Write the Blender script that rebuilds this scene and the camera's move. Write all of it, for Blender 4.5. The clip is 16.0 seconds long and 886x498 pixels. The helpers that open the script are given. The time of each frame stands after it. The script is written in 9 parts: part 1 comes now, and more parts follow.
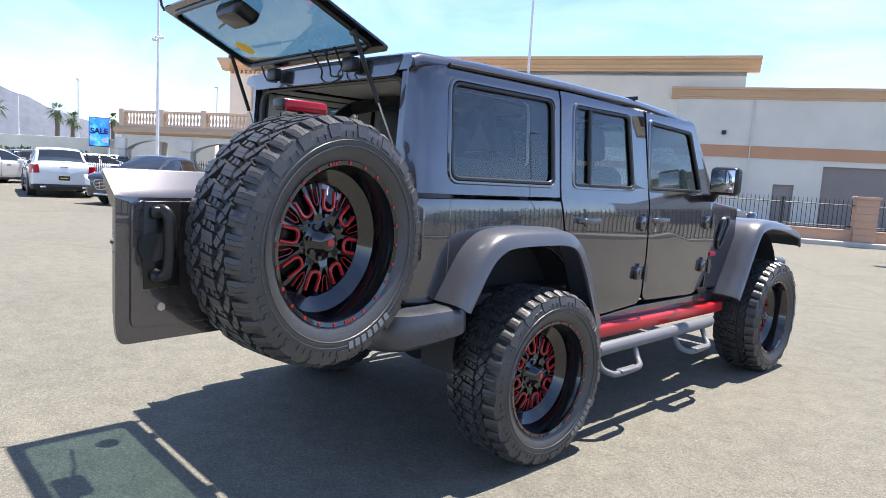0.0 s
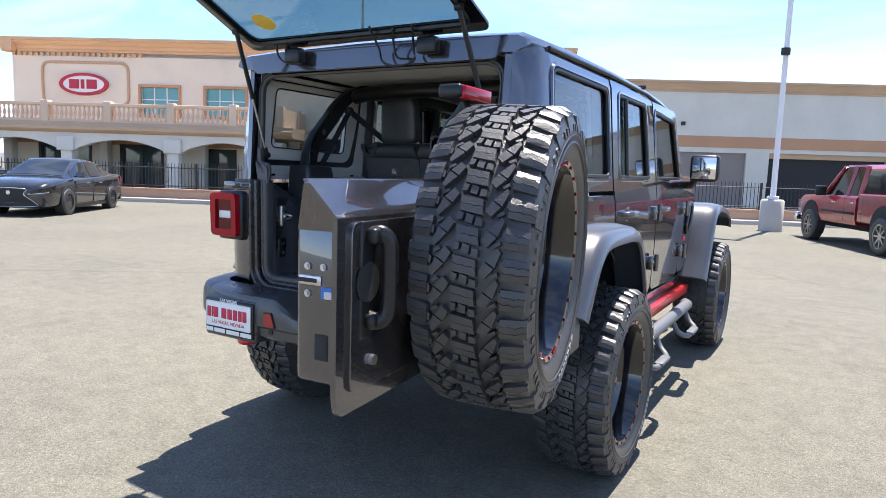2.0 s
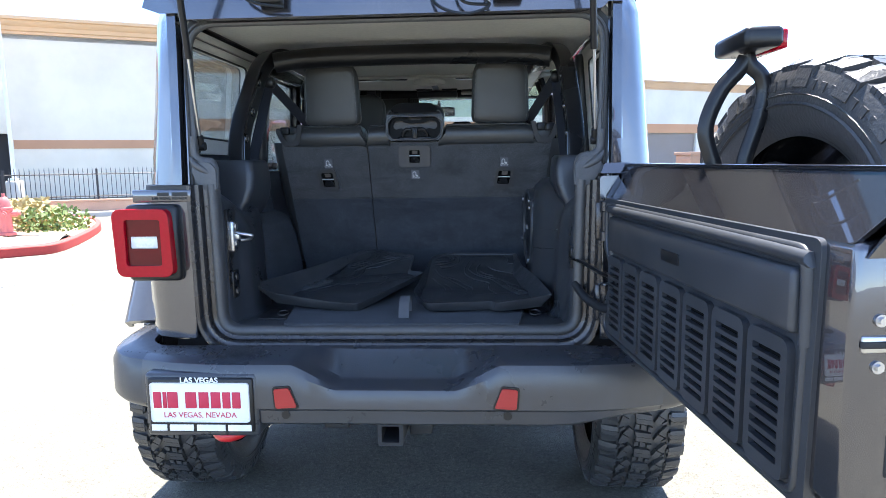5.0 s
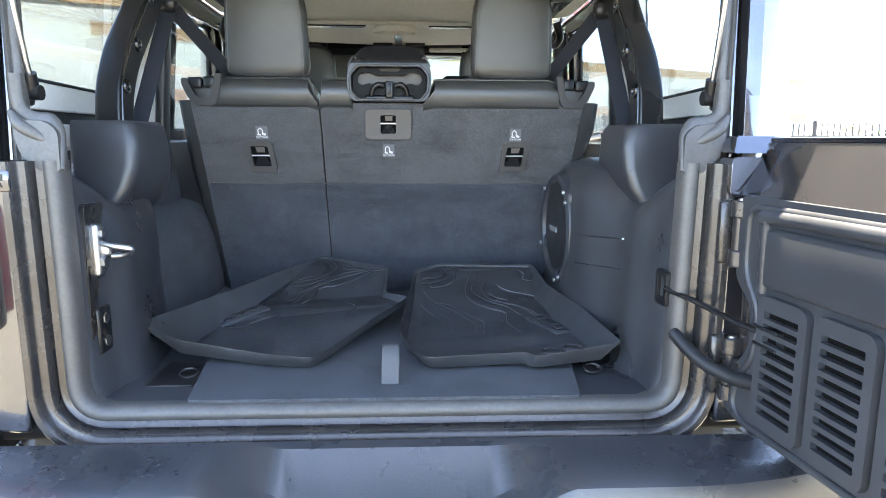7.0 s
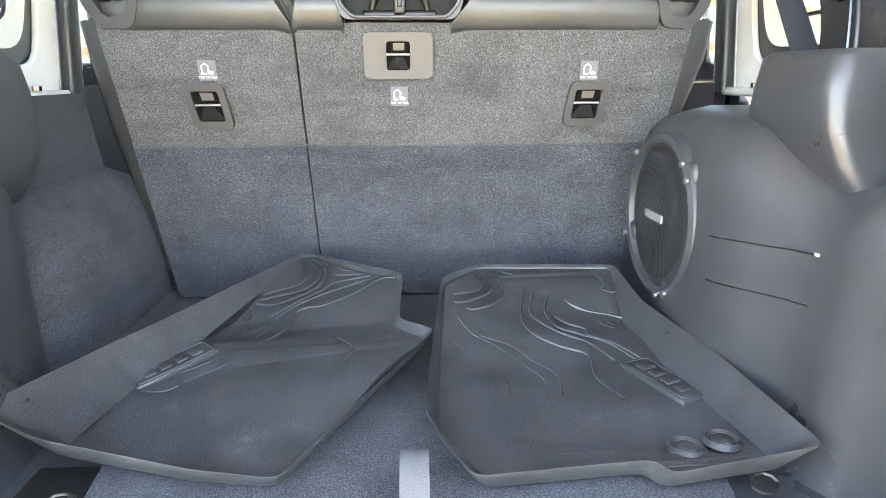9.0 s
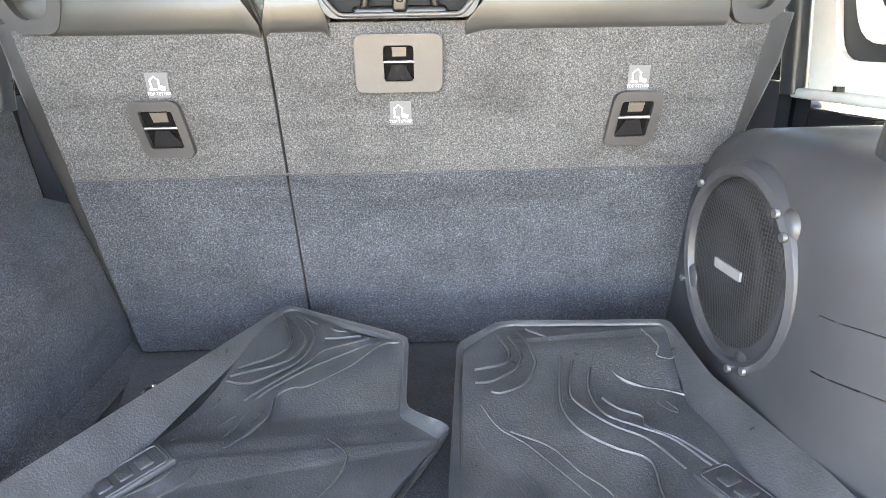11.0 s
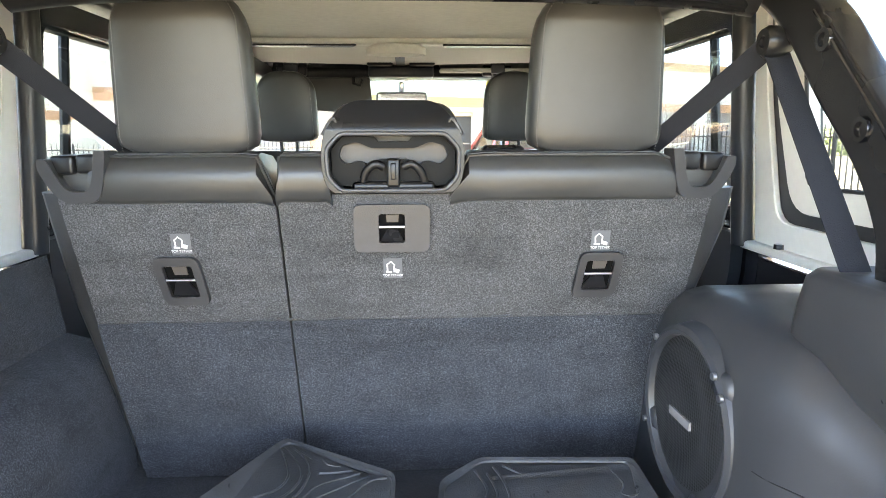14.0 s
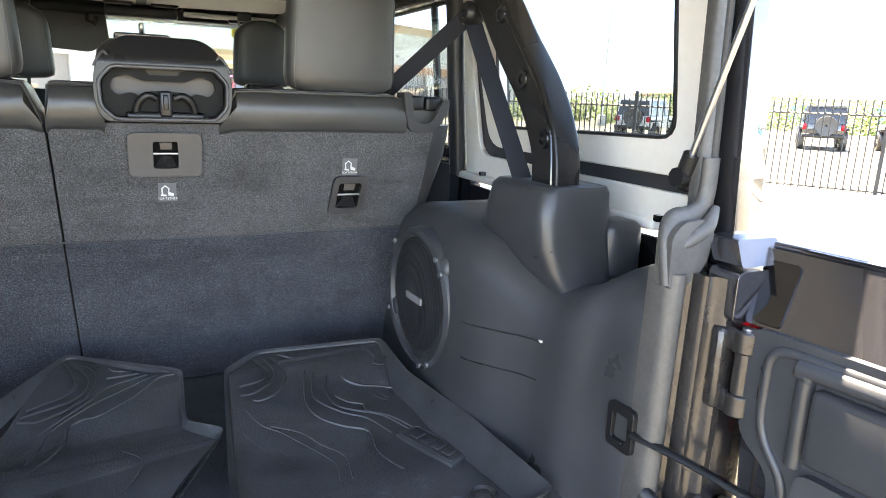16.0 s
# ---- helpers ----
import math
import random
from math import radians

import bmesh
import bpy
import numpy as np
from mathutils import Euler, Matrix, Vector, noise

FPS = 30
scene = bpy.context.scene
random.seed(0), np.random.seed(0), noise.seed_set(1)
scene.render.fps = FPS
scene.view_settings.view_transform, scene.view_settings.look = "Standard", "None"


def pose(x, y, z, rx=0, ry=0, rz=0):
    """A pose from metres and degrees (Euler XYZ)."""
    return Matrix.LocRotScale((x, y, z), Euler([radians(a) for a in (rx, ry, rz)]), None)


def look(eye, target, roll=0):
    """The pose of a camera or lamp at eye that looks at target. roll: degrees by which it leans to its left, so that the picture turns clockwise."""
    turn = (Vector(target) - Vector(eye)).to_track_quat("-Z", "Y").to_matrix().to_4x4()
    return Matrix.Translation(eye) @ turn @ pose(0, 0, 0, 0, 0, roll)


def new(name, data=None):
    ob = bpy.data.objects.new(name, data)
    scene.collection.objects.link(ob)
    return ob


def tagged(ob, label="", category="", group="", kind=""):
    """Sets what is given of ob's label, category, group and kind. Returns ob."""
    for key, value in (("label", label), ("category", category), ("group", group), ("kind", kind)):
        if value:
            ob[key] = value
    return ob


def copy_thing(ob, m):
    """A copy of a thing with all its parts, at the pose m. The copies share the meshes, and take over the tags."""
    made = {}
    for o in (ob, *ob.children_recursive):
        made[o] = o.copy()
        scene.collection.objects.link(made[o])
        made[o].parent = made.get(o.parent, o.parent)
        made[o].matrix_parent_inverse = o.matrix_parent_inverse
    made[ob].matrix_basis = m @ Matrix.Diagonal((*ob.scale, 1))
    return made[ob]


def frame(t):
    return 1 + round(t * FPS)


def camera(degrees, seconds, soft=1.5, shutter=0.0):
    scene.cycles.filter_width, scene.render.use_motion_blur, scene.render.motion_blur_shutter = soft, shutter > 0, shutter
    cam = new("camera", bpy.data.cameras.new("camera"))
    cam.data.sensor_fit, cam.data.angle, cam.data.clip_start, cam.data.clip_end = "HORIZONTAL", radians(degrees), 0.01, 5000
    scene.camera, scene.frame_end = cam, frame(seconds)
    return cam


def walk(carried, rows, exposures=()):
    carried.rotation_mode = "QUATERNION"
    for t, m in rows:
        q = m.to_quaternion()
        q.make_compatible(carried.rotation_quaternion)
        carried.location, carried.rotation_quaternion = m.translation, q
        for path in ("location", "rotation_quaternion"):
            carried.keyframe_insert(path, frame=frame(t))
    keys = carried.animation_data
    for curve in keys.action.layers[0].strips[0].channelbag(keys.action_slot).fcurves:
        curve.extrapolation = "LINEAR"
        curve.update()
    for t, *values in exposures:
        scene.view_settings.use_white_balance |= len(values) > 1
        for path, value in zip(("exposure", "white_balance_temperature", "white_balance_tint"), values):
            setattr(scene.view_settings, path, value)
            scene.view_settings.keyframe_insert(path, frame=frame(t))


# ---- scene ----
# The camera: one lens, carried round the back of the vehicle and into its open tailgate.
cam = camera(68.2, 16.0, 0.5)
PATH = [
    (0, (3.050, -1.848, 1.463), (1.608, -0.480, 1.235), 3.4),
    (0.5, (2.730, -1.958, 1.462), (1.362, -0.518, 1.236), 3.4),
    (1, (2.439, -2.127, 1.457), (1.174, -0.595, 1.230), 3.4),
    (1.5, (2.191, -2.297, 1.463), (1.044, -0.674, 1.230), 2.9),
    (2, (1.862, -2.326, 1.447), (0.848, -0.619, 1.210), 1.9),
    (2.5, (1.574, -2.373, 1.443), (0.714, -0.585, 1.194), 1.9),
    (3, (1.265, -2.453, 1.443), (0.559, -0.599, 1.192), 1.8),
    (3.5, (0.991, -2.371, 1.421), (0.429, -0.468, 1.169), 1.8),
    (4, (0.758, -2.280, 1.420), (0.341, -0.340, 1.162), 2.9),
    (4.2, (0.639, -2.258, 1.424), (0.287, -0.307, 1.165), 1.8),
    (6.3, (0.025, -1.525, 1.438), (0.160, 0.450, 1.150), -0.1),
    (6.5, (0.012, -1.436, 1.427), (0.158, 0.535, 1.122), -0.0),
    (7, (0.059, -1.197, 1.413), (0.157, 0.773, 1.085), 0.3),
    (7.5, (0.089, -1.021, 1.400), (0.126, 0.942, 1.024), -0.1),
    (8, (0.062, -0.817, 1.392), (0.109, 1.138, 0.976), -0.3),
    (8.2, (0.049, -0.750, 1.396), (0.110, 1.201, 0.962), -0.5),
    (10.3, (0.010, -0.271, 1.453), (0.113, 1.632, 0.846), -0.0),
    (10.5, (0.016, -0.247, 1.458), (0.113, 1.654, 0.846), -0.4),
    (11, (0.009, -0.226, 1.492), (0.091, 1.680, 0.889), -1.0),
    (11.5, (0.007, -0.231, 1.530), (0.089, 1.702, 1.022), -1.0),
    (12, (0.004, -0.241, 1.580), (0.081, 1.708, 1.143), -1.4),
    (12.5, (-0.001, -0.249, 1.616), (0.058, 1.711, 1.224), -1.1),
    (13, (-0.002, -0.253, 1.625), (0.061, 1.710, 1.248), -0.7),
    (13.5, (0.004, -0.273, 1.632), (0.078, 1.694, 1.281), -0.6),
    (14, (0.020, -0.337, 1.633), (0.126, 1.630, 1.287), -0.2),
    (14.5, (-0.012, -0.401, 1.634), (0.299, 1.541, 1.268), -0.3),
    (15, (-0.082, -0.446, 1.628), (0.552, 1.404, 1.214), -0.4),
    (15.5, (-0.090, -0.482, 1.632), (0.722, 1.296, 1.210), 0.1),
    (16, (-0.075, -0.604, 1.600), (0.769, 1.152, 1.146), 2.2),
]

# the film's own exposure: it opens up as it enters the shade of the cargo bay
EXPOSURES = [(0, 1.62, 6550, 14.3), (2, 1.66, 6550, 13.8), (3.5, 1.88, 6350, 11.5), (4.2, 2.25, 6250, 11), (6.3, 3.66, 6900, 10.5), (7, 4.33, 7700, 10), (8.2, 5.35, 9500, 11.5), (10.3, 5.68, 10300, 14), (11, 5.8, 10200, 14.5), (11.5, 5.75, 10000, 14.5), (12, 5.34, 9800, 14.5), (12.5, 4.97, 9700, 13.5), (13.5, 4.97, 9400, 13), (14.5, 4.92, 9000, 13), (15, 4.6, 9000, 13.5), (16, 4.25, 8800, 13)]
walk(cam, [(t, look(eye, target, roll)) for t, eye, target, roll in PATH], EXPOSURES)

# ---- daylight: a high sun from ahead of the vehicle and a clear desert sky with thin cloud ----
SUN_WAY = Vector((0.03, 0.32, 1.0)).normalized()
world = bpy.data.worlds.new("desert_sky")
scene.world = world
world.use_nodes = True
wn = world.node_tree.nodes
wl = world.node_tree.links
sky = wn.new("ShaderNodeTexSky")
sky.sky_type = "NISHITA"
sky.sun_disc = False
sky.sun_elevation = math.asin(SUN_WAY.z)
sky.sun_rotation = math.atan2(SUN_WAY.x, SUN_WAY.y)
sky.air_density, sky.dust_density, sky.ozone_density = 1.0, 0.0, 3.0
sky.altitude = 4500
wc = wn.new("ShaderNodeTexCoord")
wm = wn.new("ShaderNodeMapping")
wm.inputs["Scale"].default_value = (1.0, 2.2, 5.0)
wl.new(wc.outputs["Generated"], wm.inputs["Vector"])
wv = wn.new("ShaderNodeTexNoise")
wv.inputs["Scale"].default_value, wv.inputs["Detail"].default_value, wv.inputs["Roughness"].default_value = 1.7, 7.0, 0.58
wv.inputs["Distortion"].default_value = 0.6
wl.new(wm.outputs["Vector"], wv.inputs["Vector"])
wr = wn.new("ShaderNodeValToRGB")
wr.color_ramp.elements[0].position, wr.color_ramp.elements[1].position = 0.44, 0.80
wr.color_ramp.elements[0].color, wr.color_ramp.elements[1].color = (0, 0, 0, 1), (0.45, 0.45, 0.45, 1)
wl.new(wv.outputs["Fac"], wr.inputs["Fac"])
wx = wn.new("ShaderNodeMix")
wx.data_type = "RGBA"
wx.inputs["B"].default_value = (4.4, 4.9, 5.5, 1)
wl.new(wr.outputs["Color"], wx.inputs["Factor"])
wl.new(sky.outputs["Color"], wx.inputs["A"])
SKY_STRENGTH = 0.124
wn["Background"].inputs["Strength"].default_value = SKY_STRENGTH
wl.new(wx.outputs["Result"], wn["Background"].inputs["Color"])

sun_data = bpy.data.lights.new("sun", "SUN")
sun_data.energy, sun_data.angle, sun_data.color = 3.9, radians(0.53), (1.0, 0.95, 0.87)
sun = new("sun", sun_data)
sun.matrix_world = look(SUN_WAY * 60, (0, 0, 0))

# ---- materials ----
def mat(name, col, rough=0.5, metal=0.0, var=0.12, scale=3.0, fine=60.0, bump=0.08, rvar=0.1, coat=0.0, spec=0.5, tint=None, depth=0.002):
    """A surface with soft blotches and a fine grain, both at real size."""
    m = bpy.data.materials.new(name)
    m.use_nodes = True
    n, l = m.node_tree.nodes, m.node_tree.links
    b = n["Principled BSDF"]
    b.inputs["Metallic"].default_value, b.inputs["Coat Weight"].default_value = metal, coat
    b.inputs["Specular IOR Level"].default_value = spec
    if coat:
        b.inputs["Coat Roughness"].default_value = 0.03
    tc = n.new("ShaderNodeTexCoord")
    big, small = n.new("ShaderNodeTexNoise"), n.new("ShaderNodeTexNoise")
    big.inputs["Scale"].default_value, big.inputs["Detail"].default_value = scale, 5.0
    small.inputs["Scale"].default_value, small.inputs["Detail"].default_value = fine, 3.0
    for t in (big, small):
        l.new(tc.outputs["Object"], t.inputs["Vector"])
    add = n.new("ShaderNodeMath")
    add.operation = "MULTIPLY_ADD"
    add.inputs[1].default_value = 0.5
    l.new(small.outputs["Fac"], add.inputs[0])
    half = n.new("ShaderNodeMath")
    half.operation = "MULTIPLY"
    half.inputs[1].default_value = 0.5
    l.new(big.outputs["Fac"], half.inputs[0])
    l.new(half.outputs[0], add.inputs[2])
    mix = n.new("ShaderNodeMix")
    mix.data_type = "RGBA"
    lo = [max(0.0, c * (1 - var * 2)) for c in col]
    hi = [min(1.0, c * (1 + var * 2)) for c in (tint or col)]
    mix.inputs["A"].default_value, mix.inputs["B"].default_value = (*lo, 1), (*hi, 1)
    l.new(add.outputs[0], mix.inputs["Factor"])
    l.new(mix.outputs["Result"], b.inputs["Base Color"])
    mr = n.new("ShaderNodeMapRange")
    mr.inputs["To Min"].default_value, mr.inputs["To Max"].default_value = max(0.02, rough - rvar), min(1.0, rough + rvar)
    l.new(big.outputs["Fac"], mr.inputs["Value"])
    l.new(mr.outputs["Result"], b.inputs["Roughness"])
    if bump:
        bp = n.new("ShaderNodeBump")
        bp.inputs["Strength"].default_value, bp.inputs["Distance"].default_value = bump, depth
        l.new(small.outputs["Fac"], bp.inputs["Height"])
        l.new(bp.outputs["Normal"], b.inputs["Normal"])
    return m


def glass(name, tint, rough=0.0):
    """A pane of two faces: tinted see-through with a gloss that grows towards grazing."""
    m = bpy.data.materials.new(name)
    m.use_nodes = True
    n, l = m.node_tree.nodes, m.node_tree.links
    n.remove(n["Principled BSDF"])
    t, g, f, x = n.new("ShaderNodeBsdfTransparent"), n.new("ShaderNodeBsdfGlossy"), n.new("ShaderNodeLayerWeight"), n.new("ShaderNodeMixShader")
    t.inputs["Color"].default_value = (*[c ** 0.5 for c in tint], 1)
    g.inputs["Roughness"].default_value = rough
    f.inputs["Blend"].default_value = 0.5
    p, q = n.new("ShaderNodeMath"), n.new("ShaderNodeMath")
    p.operation, p.inputs[1].default_value = "POWER", 4.0
    q.operation, q.inputs[1].default_value, q.inputs[2].default_value = "MULTIPLY_ADD", 0.75, 0.06
    l.new(f.outputs["Facing"], p.inputs[0])
    l.new(p.outputs[0], q.inputs[0])
    l.new(q.outputs[0], x.inputs[0])
    l.new(t.outputs[0], x.inputs[1])
    l.new(g.outputs[0], x.inputs[2])
    l.new(x.outputs[0], n["Material Output"].inputs["Surface"])
    return m


def node_mat(name):
    m = bpy.data.materials.new(name)
    m.use_nodes = True
    n, l = m.node_tree.nodes, m.node_tree.links
    tc = n.new("ShaderNodeTexCoord")
    return m, n, l, n["Principled BSDF"], tc


def noise_tex(n, l, tc, scale, detail=4.0, rough=0.5, which="Object"):
    t = n.new("ShaderNodeTexNoise")
    t.inputs["Scale"].default_value, t.inputs["Detail"].default_value, t.inputs["Roughness"].default_value = scale, detail, rough
    l.new(tc.outputs[which], t.inputs["Vector"])
    return t.outputs["Fac"]


def ramp(n, l, src, stops):
    r = n.new("ShaderNodeValToRGB")
    e = r.color_ramp.elements
    while len(e) < len(stops):
        e.new(0.5)
    for k, (p, c) in zip(e, stops):
        k.position, k.color = p, (*c, 1)
    l.new(src, r.inputs["Fac"])
    return r.outputs["Color"]


def mixed(n, l, fac, a, b, mode="MIX"):
    x = n.new("ShaderNodeMix")
    x.data_type, x.blend_type = "RGBA", mode
    for k, v in (("Factor", fac), ("A", a), ("B", b)):
        if hasattr(v, "is_linked"):
            l.new(v, x.inputs[k])
        elif k == "Factor":
            x.inputs[k].default_value = v
        else:
            x.inputs[k].default_value = (*v, 1)
    return x.outputs["Result"]


def bumped(n, l, b, src, strength, dist):
    bp = n.new("ShaderNodeBump")
    bp.inputs["Strength"].default_value, bp.inputs["Distance"].default_value = strength, dist
    l.new(src, bp.inputs["Height"])
    l.new(bp.outputs["Normal"], b.inputs["Normal"])


def asphalt_mat():
    """Sun-bleached lot asphalt: aggregate, soft stains, a few darker patches and hairline cracks."""
    m, n, l, b, tc = node_mat("asphalt")
    grain = noise_tex(n, l, tc, 190, 3, 0.7)
    patch = noise_tex(n, l, tc, 0.35, 6, 0.62)
    mid = noise_tex(n, l, tc, 6.0, 5, 0.6)
    c1 = ramp(n, l, grain, [(0.30, (0.085, 0.082, 0.067)), (0.5, (0.156, 0.151, 0.124)), (0.70, (0.242, 0.234, 0.192))])
    stones = n.new("ShaderNodeTexVoronoi")
    stones.inputs["Scale"].default_value = 130
    l.new(tc.outputs["Object"], stones.inputs["Vector"])
    tone = n.new("ShaderNodeSeparateColor")
    l.new(stones.outputs["Color"], tone.inputs["Color"])
    c1 = mixed(n, l, 1.0, c1, ramp(n, l, tone.outputs["Red"], [(0.0, (0.78, 0.77, 0.76)), (0.35, (0.98, 0.98, 0.98)), (0.85, (1.06, 1.04, 1.0)), (1.0, (1.42, 1.37, 1.28))]), "MULTIPLY")
    c2 = ramp(n, l, patch, [(0.33, (0.86, 0.86, 0.87)), (0.55, (1.0, 1.0, 1.0)), (0.75, (1.07, 1.05, 1.02))])
    c3 = ramp(n, l, mid, [(0.3, (0.84, 0.84, 0.84)), (0.6, (1.05, 1.05, 1.05))])
    speck = noise_tex(n, l, tc, 48, 5, 0.75)
    c3 = mixed(n, l, 1.0, c3, ramp(n, l, speck, [(0.32, (0.68, 0.68, 0.68)), (0.5, (0.97, 0.97, 0.97)), (0.72, (1.26, 1.25, 1.23))]), "MULTIPLY")
    c = mixed(n, l, 1.0, mixed(n, l, 1.0, c1, c2, "MULTIPLY"), c3, "MULTIPLY")
    v = n.new("ShaderNodeTexVoronoi")
    v.feature, v.inputs["Scale"].default_value = "DISTANCE_TO_EDGE", 0.11
    warp = n.new("ShaderNodeMixRGB")
    warp.inputs[0].default_value = 0.25
    wob = n.new("ShaderNodeTexNoise")
    wob.inputs["Scale"].default_value, wob.inputs["Detail"].default_value = 2.6, 6
    l.new(tc.outputs["Object"], wob.inputs["Vector"])
    l.new(tc.outputs["Object"], warp.inputs[1])
    l.new(wob.outputs["Color"], warp.inputs[2])
    l.new(warp.outputs[0], v.inputs["Vector"])
    pits = ramp(n, l, noise_tex(n, l, tc, 17, 6, 0.8), [(0.30, (0.55, 0.54, 0.53)), (0.40, (1, 1, 1))])
    c = mixed(n, l, 1.0, c, pits, "MULTIPLY")
    crack = ramp(n, l, v.outputs["Distance"], [(0.0, (0.80, 0.79, 0.78)), (0.0009, (1, 1, 1))])
    c = mixed(n, l, 1.0, c, crack, "MULTIPLY")
    l.new(c, b.inputs["Base Color"])
    b.inputs["Roughness"].default_value = 0.88
    b.inputs["Specular IOR Level"].default_value = 0.3
    bumped(n, l, b, mixed(n, l, 0.5, grain, stones.outputs["Distance"]), 0.8, 0.006)
    return m


def stucco_mat(name, col):
    m, n, l, b, tc = node_mat(name)
    big, fine = noise_tex(n, l, tc, 0.5, 6, 0.6), noise_tex(n, l, tc, 40, 3)
    c = ramp(n, l, big, [(0.3, [k * 0.90 for k in col]), (0.6, col), (0.8, [min(1, k * 1.06) for k in col])])
    l.new(c, b.inputs["Base Color"])
    b.inputs["Roughness"].default_value = 0.9
    bumped(n, l, b, fine, 0.25, 0.01)
    return m


def carpet_mat(name, col, fleck):
    """Short cut-pile carpet with light flecks."""
    m, n, l, b, tc = node_mat(name)
    f1, f2, big = noise_tex(n, l, tc, 400, 3, 0.68), noise_tex(n, l, tc, 240, 4, 0.65), noise_tex(n, l, tc, 9, 6, 0.68)
    c = ramp(n, l, f1, [(0.30, [k * 0.38 for k in col]), (0.51, col), (0.70, [k * 1.18 for k in fleck])])
    w = ramp(n, l, big, [(0.30, (0.80, 0.80, 0.80)), (0.50, (1.0, 1.0, 1.0)), (0.72, (1.18, 1.175, 1.17))])
    squeeze = n.new("ShaderNodeMapping")
    squeeze.inputs["Scale"].default_value = (1.6, 1.6, 7.0)
    l.new(tc.outputs["Object"], squeeze.inputs["Vector"])
    brushed = n.new("ShaderNodeTexNoise")
    brushed.inputs["Scale"].default_value, brushed.inputs["Detail"].default_value, brushed.inputs["Roughness"].default_value = 2.4, 5.0, 0.6
    brushed.inputs["Distortion"].default_value = 0.8
    l.new(squeeze.outputs["Vector"], brushed.inputs["Vector"])
    w = mixed(n, l, 1.0, w, ramp(n, l, brushed.outputs["Fac"], [(0.34, (0.80, 0.80, 0.80)), (0.48, (1.0, 1.0, 1.0)), (0.70, (1.10, 1.10, 1.10))]), "MULTIPLY")
    l.new(mixed(n, l, 1.0, c, w, "MULTIPLY"), b.inputs["Base Color"])
    b.inputs["Roughness"].default_value = 0.97
    b.inputs["Specular IOR Level"].default_value = 0.15
    b.inputs["Sheen Weight"].default_value = 0.06
    bumped(n, l, b, mixed(n, l, 0.6, f1, f2), 0.7, 0.003)
    return m


def grain_mat(name, col, rough=0.55, cell=260.0, bump=0.35, spec=0.45, depth=0.0015):
    """Pebbled moulded plastic or leather."""
    m, n, l, b, tc = node_mat(name)
    v = n.new("ShaderNodeTexVoronoi")
    v.inputs["Scale"].default_value = cell
    l.new(tc.outputs["Object"], v.inputs["Vector"])
    big = noise_tex(n, l, tc, 5, 5, 0.6)
    l.new(ramp(n, l, big, [(0.3, [k * 0.82 for k in col]), (0.7, [k * 1.2 for k in col])]), b.inputs["Base Color"])
    r = ramp(n, l, big, [(0.3, (rough - 0.08,) * 3), (0.7, (rough + 0.08,) * 3)])
    l.new(r, b.inputs["Roughness"])
    b.inputs["Specular IOR Level"].default_value = spec
    bumped(n, l, b, v.outputs["Distance"], bump, depth)
    return m


def paint_mat(name, col, flake=0.6, rough=0.32):
    """Metallic car paint under clear lacquer, with a film of dust."""
    m, n, l, b, tc = node_mat(name)
    f, d = noise_tex(n, l, tc, 900, 2, 0.6), noise_tex(n, l, tc, 3.5, 6, 0.65)
    c = ramp(n, l, f, [(0.3, [k * 0.75 for k in col]), (0.7, [k * 1.35 for k in col])])
    dust = ramp(n, l, d, [(0.45, (0, 0, 0)), (0.85, (0.10, 0.10, 0.10))])
    l.new(mixed(n, l, dust, c, (0.42, 0.39, 0.35)), b.inputs["Base Color"])
    b.inputs["Metallic"].default_value, b.inputs["Roughness"].default_value = flake, rough
    b.inputs["Coat Weight"].default_value, b.inputs["Coat Roughness"].default_value = 1.0, 0.012
    b.inputs["Coat IOR"].default_value = 1.65
    return m


def rubber_mat(name, col):
    """Moulded rubber with soft waves, fine grain, scuffs and dust."""
    m, n, l, b, tc = node_mat(name)
    wave, fine, scuff = noise_tex(n, l, tc, 5.5, 2, 0.4), noise_tex(n, l, tc, 330, 2, 0.5), noise_tex(n, l, tc, 16, 7, 0.72)
    l.new(ramp(n, l, scuff, [(0.35, col), (0.60, [k * 1.5 for k in col]), (0.78, [k * 3.2 for k in col])]), b.inputs["Base Color"])
    l.new(ramp(n, l, scuff, [(0.3, (0.26, 0.26, 0.26)), (0.7, (0.46, 0.46, 0.46))]), b.inputs["Roughness"])
    h = mixed(n, l, 0.06, wave, fine)
    bumped(n, l, b, h, 0.55, 0.03)
    return m


ASPHALT = asphalt_mat()
CONCRETE = mat("concrete", (0.44, 0.42, 0.38), 0.9, var=0.14, scale=1.5, fine=90, bump=0.3, depth=0.004)
KERB_RED = mat("red_kerb_paint", (0.42, 0.045, 0.035), 0.75, var=0.2, scale=4, fine=50, bump=0.2)
STUCCO = stucco_mat("pale_stucco", (0.74, 0.675, 0.555))
STUCCO_GREY = stucco_mat("grey_white_stucco", (0.64, 0.61, 0.54))
STUCCO_WHITE = stucco_mat("off_white_stucco", (0.66, 0.625, 0.56))
CORNICE = stucco_mat("ochre_cornice", (0.66, 0.44, 0.265))
CORNICE_DARK = stucco_mat("tan_cornice", (0.54, 0.37, 0.24))
BAND = stucco_mat("terracotta_band", (0.50, 0.275, 0.16))
BALUSTRADE = stucco_mat("peach_balustrade", (0.68, 0.50, 0.36))
SHUTTER = mat("roller_shutter", (0.25, 0.215, 0.20), 0.6, var=0.1, scale=1.2)
# near-black base colour stands in for the shade inside the bays
ROOM_SHADE = mat("interior_shade_black", (0.03, 0.03, 0.032), 0.9)
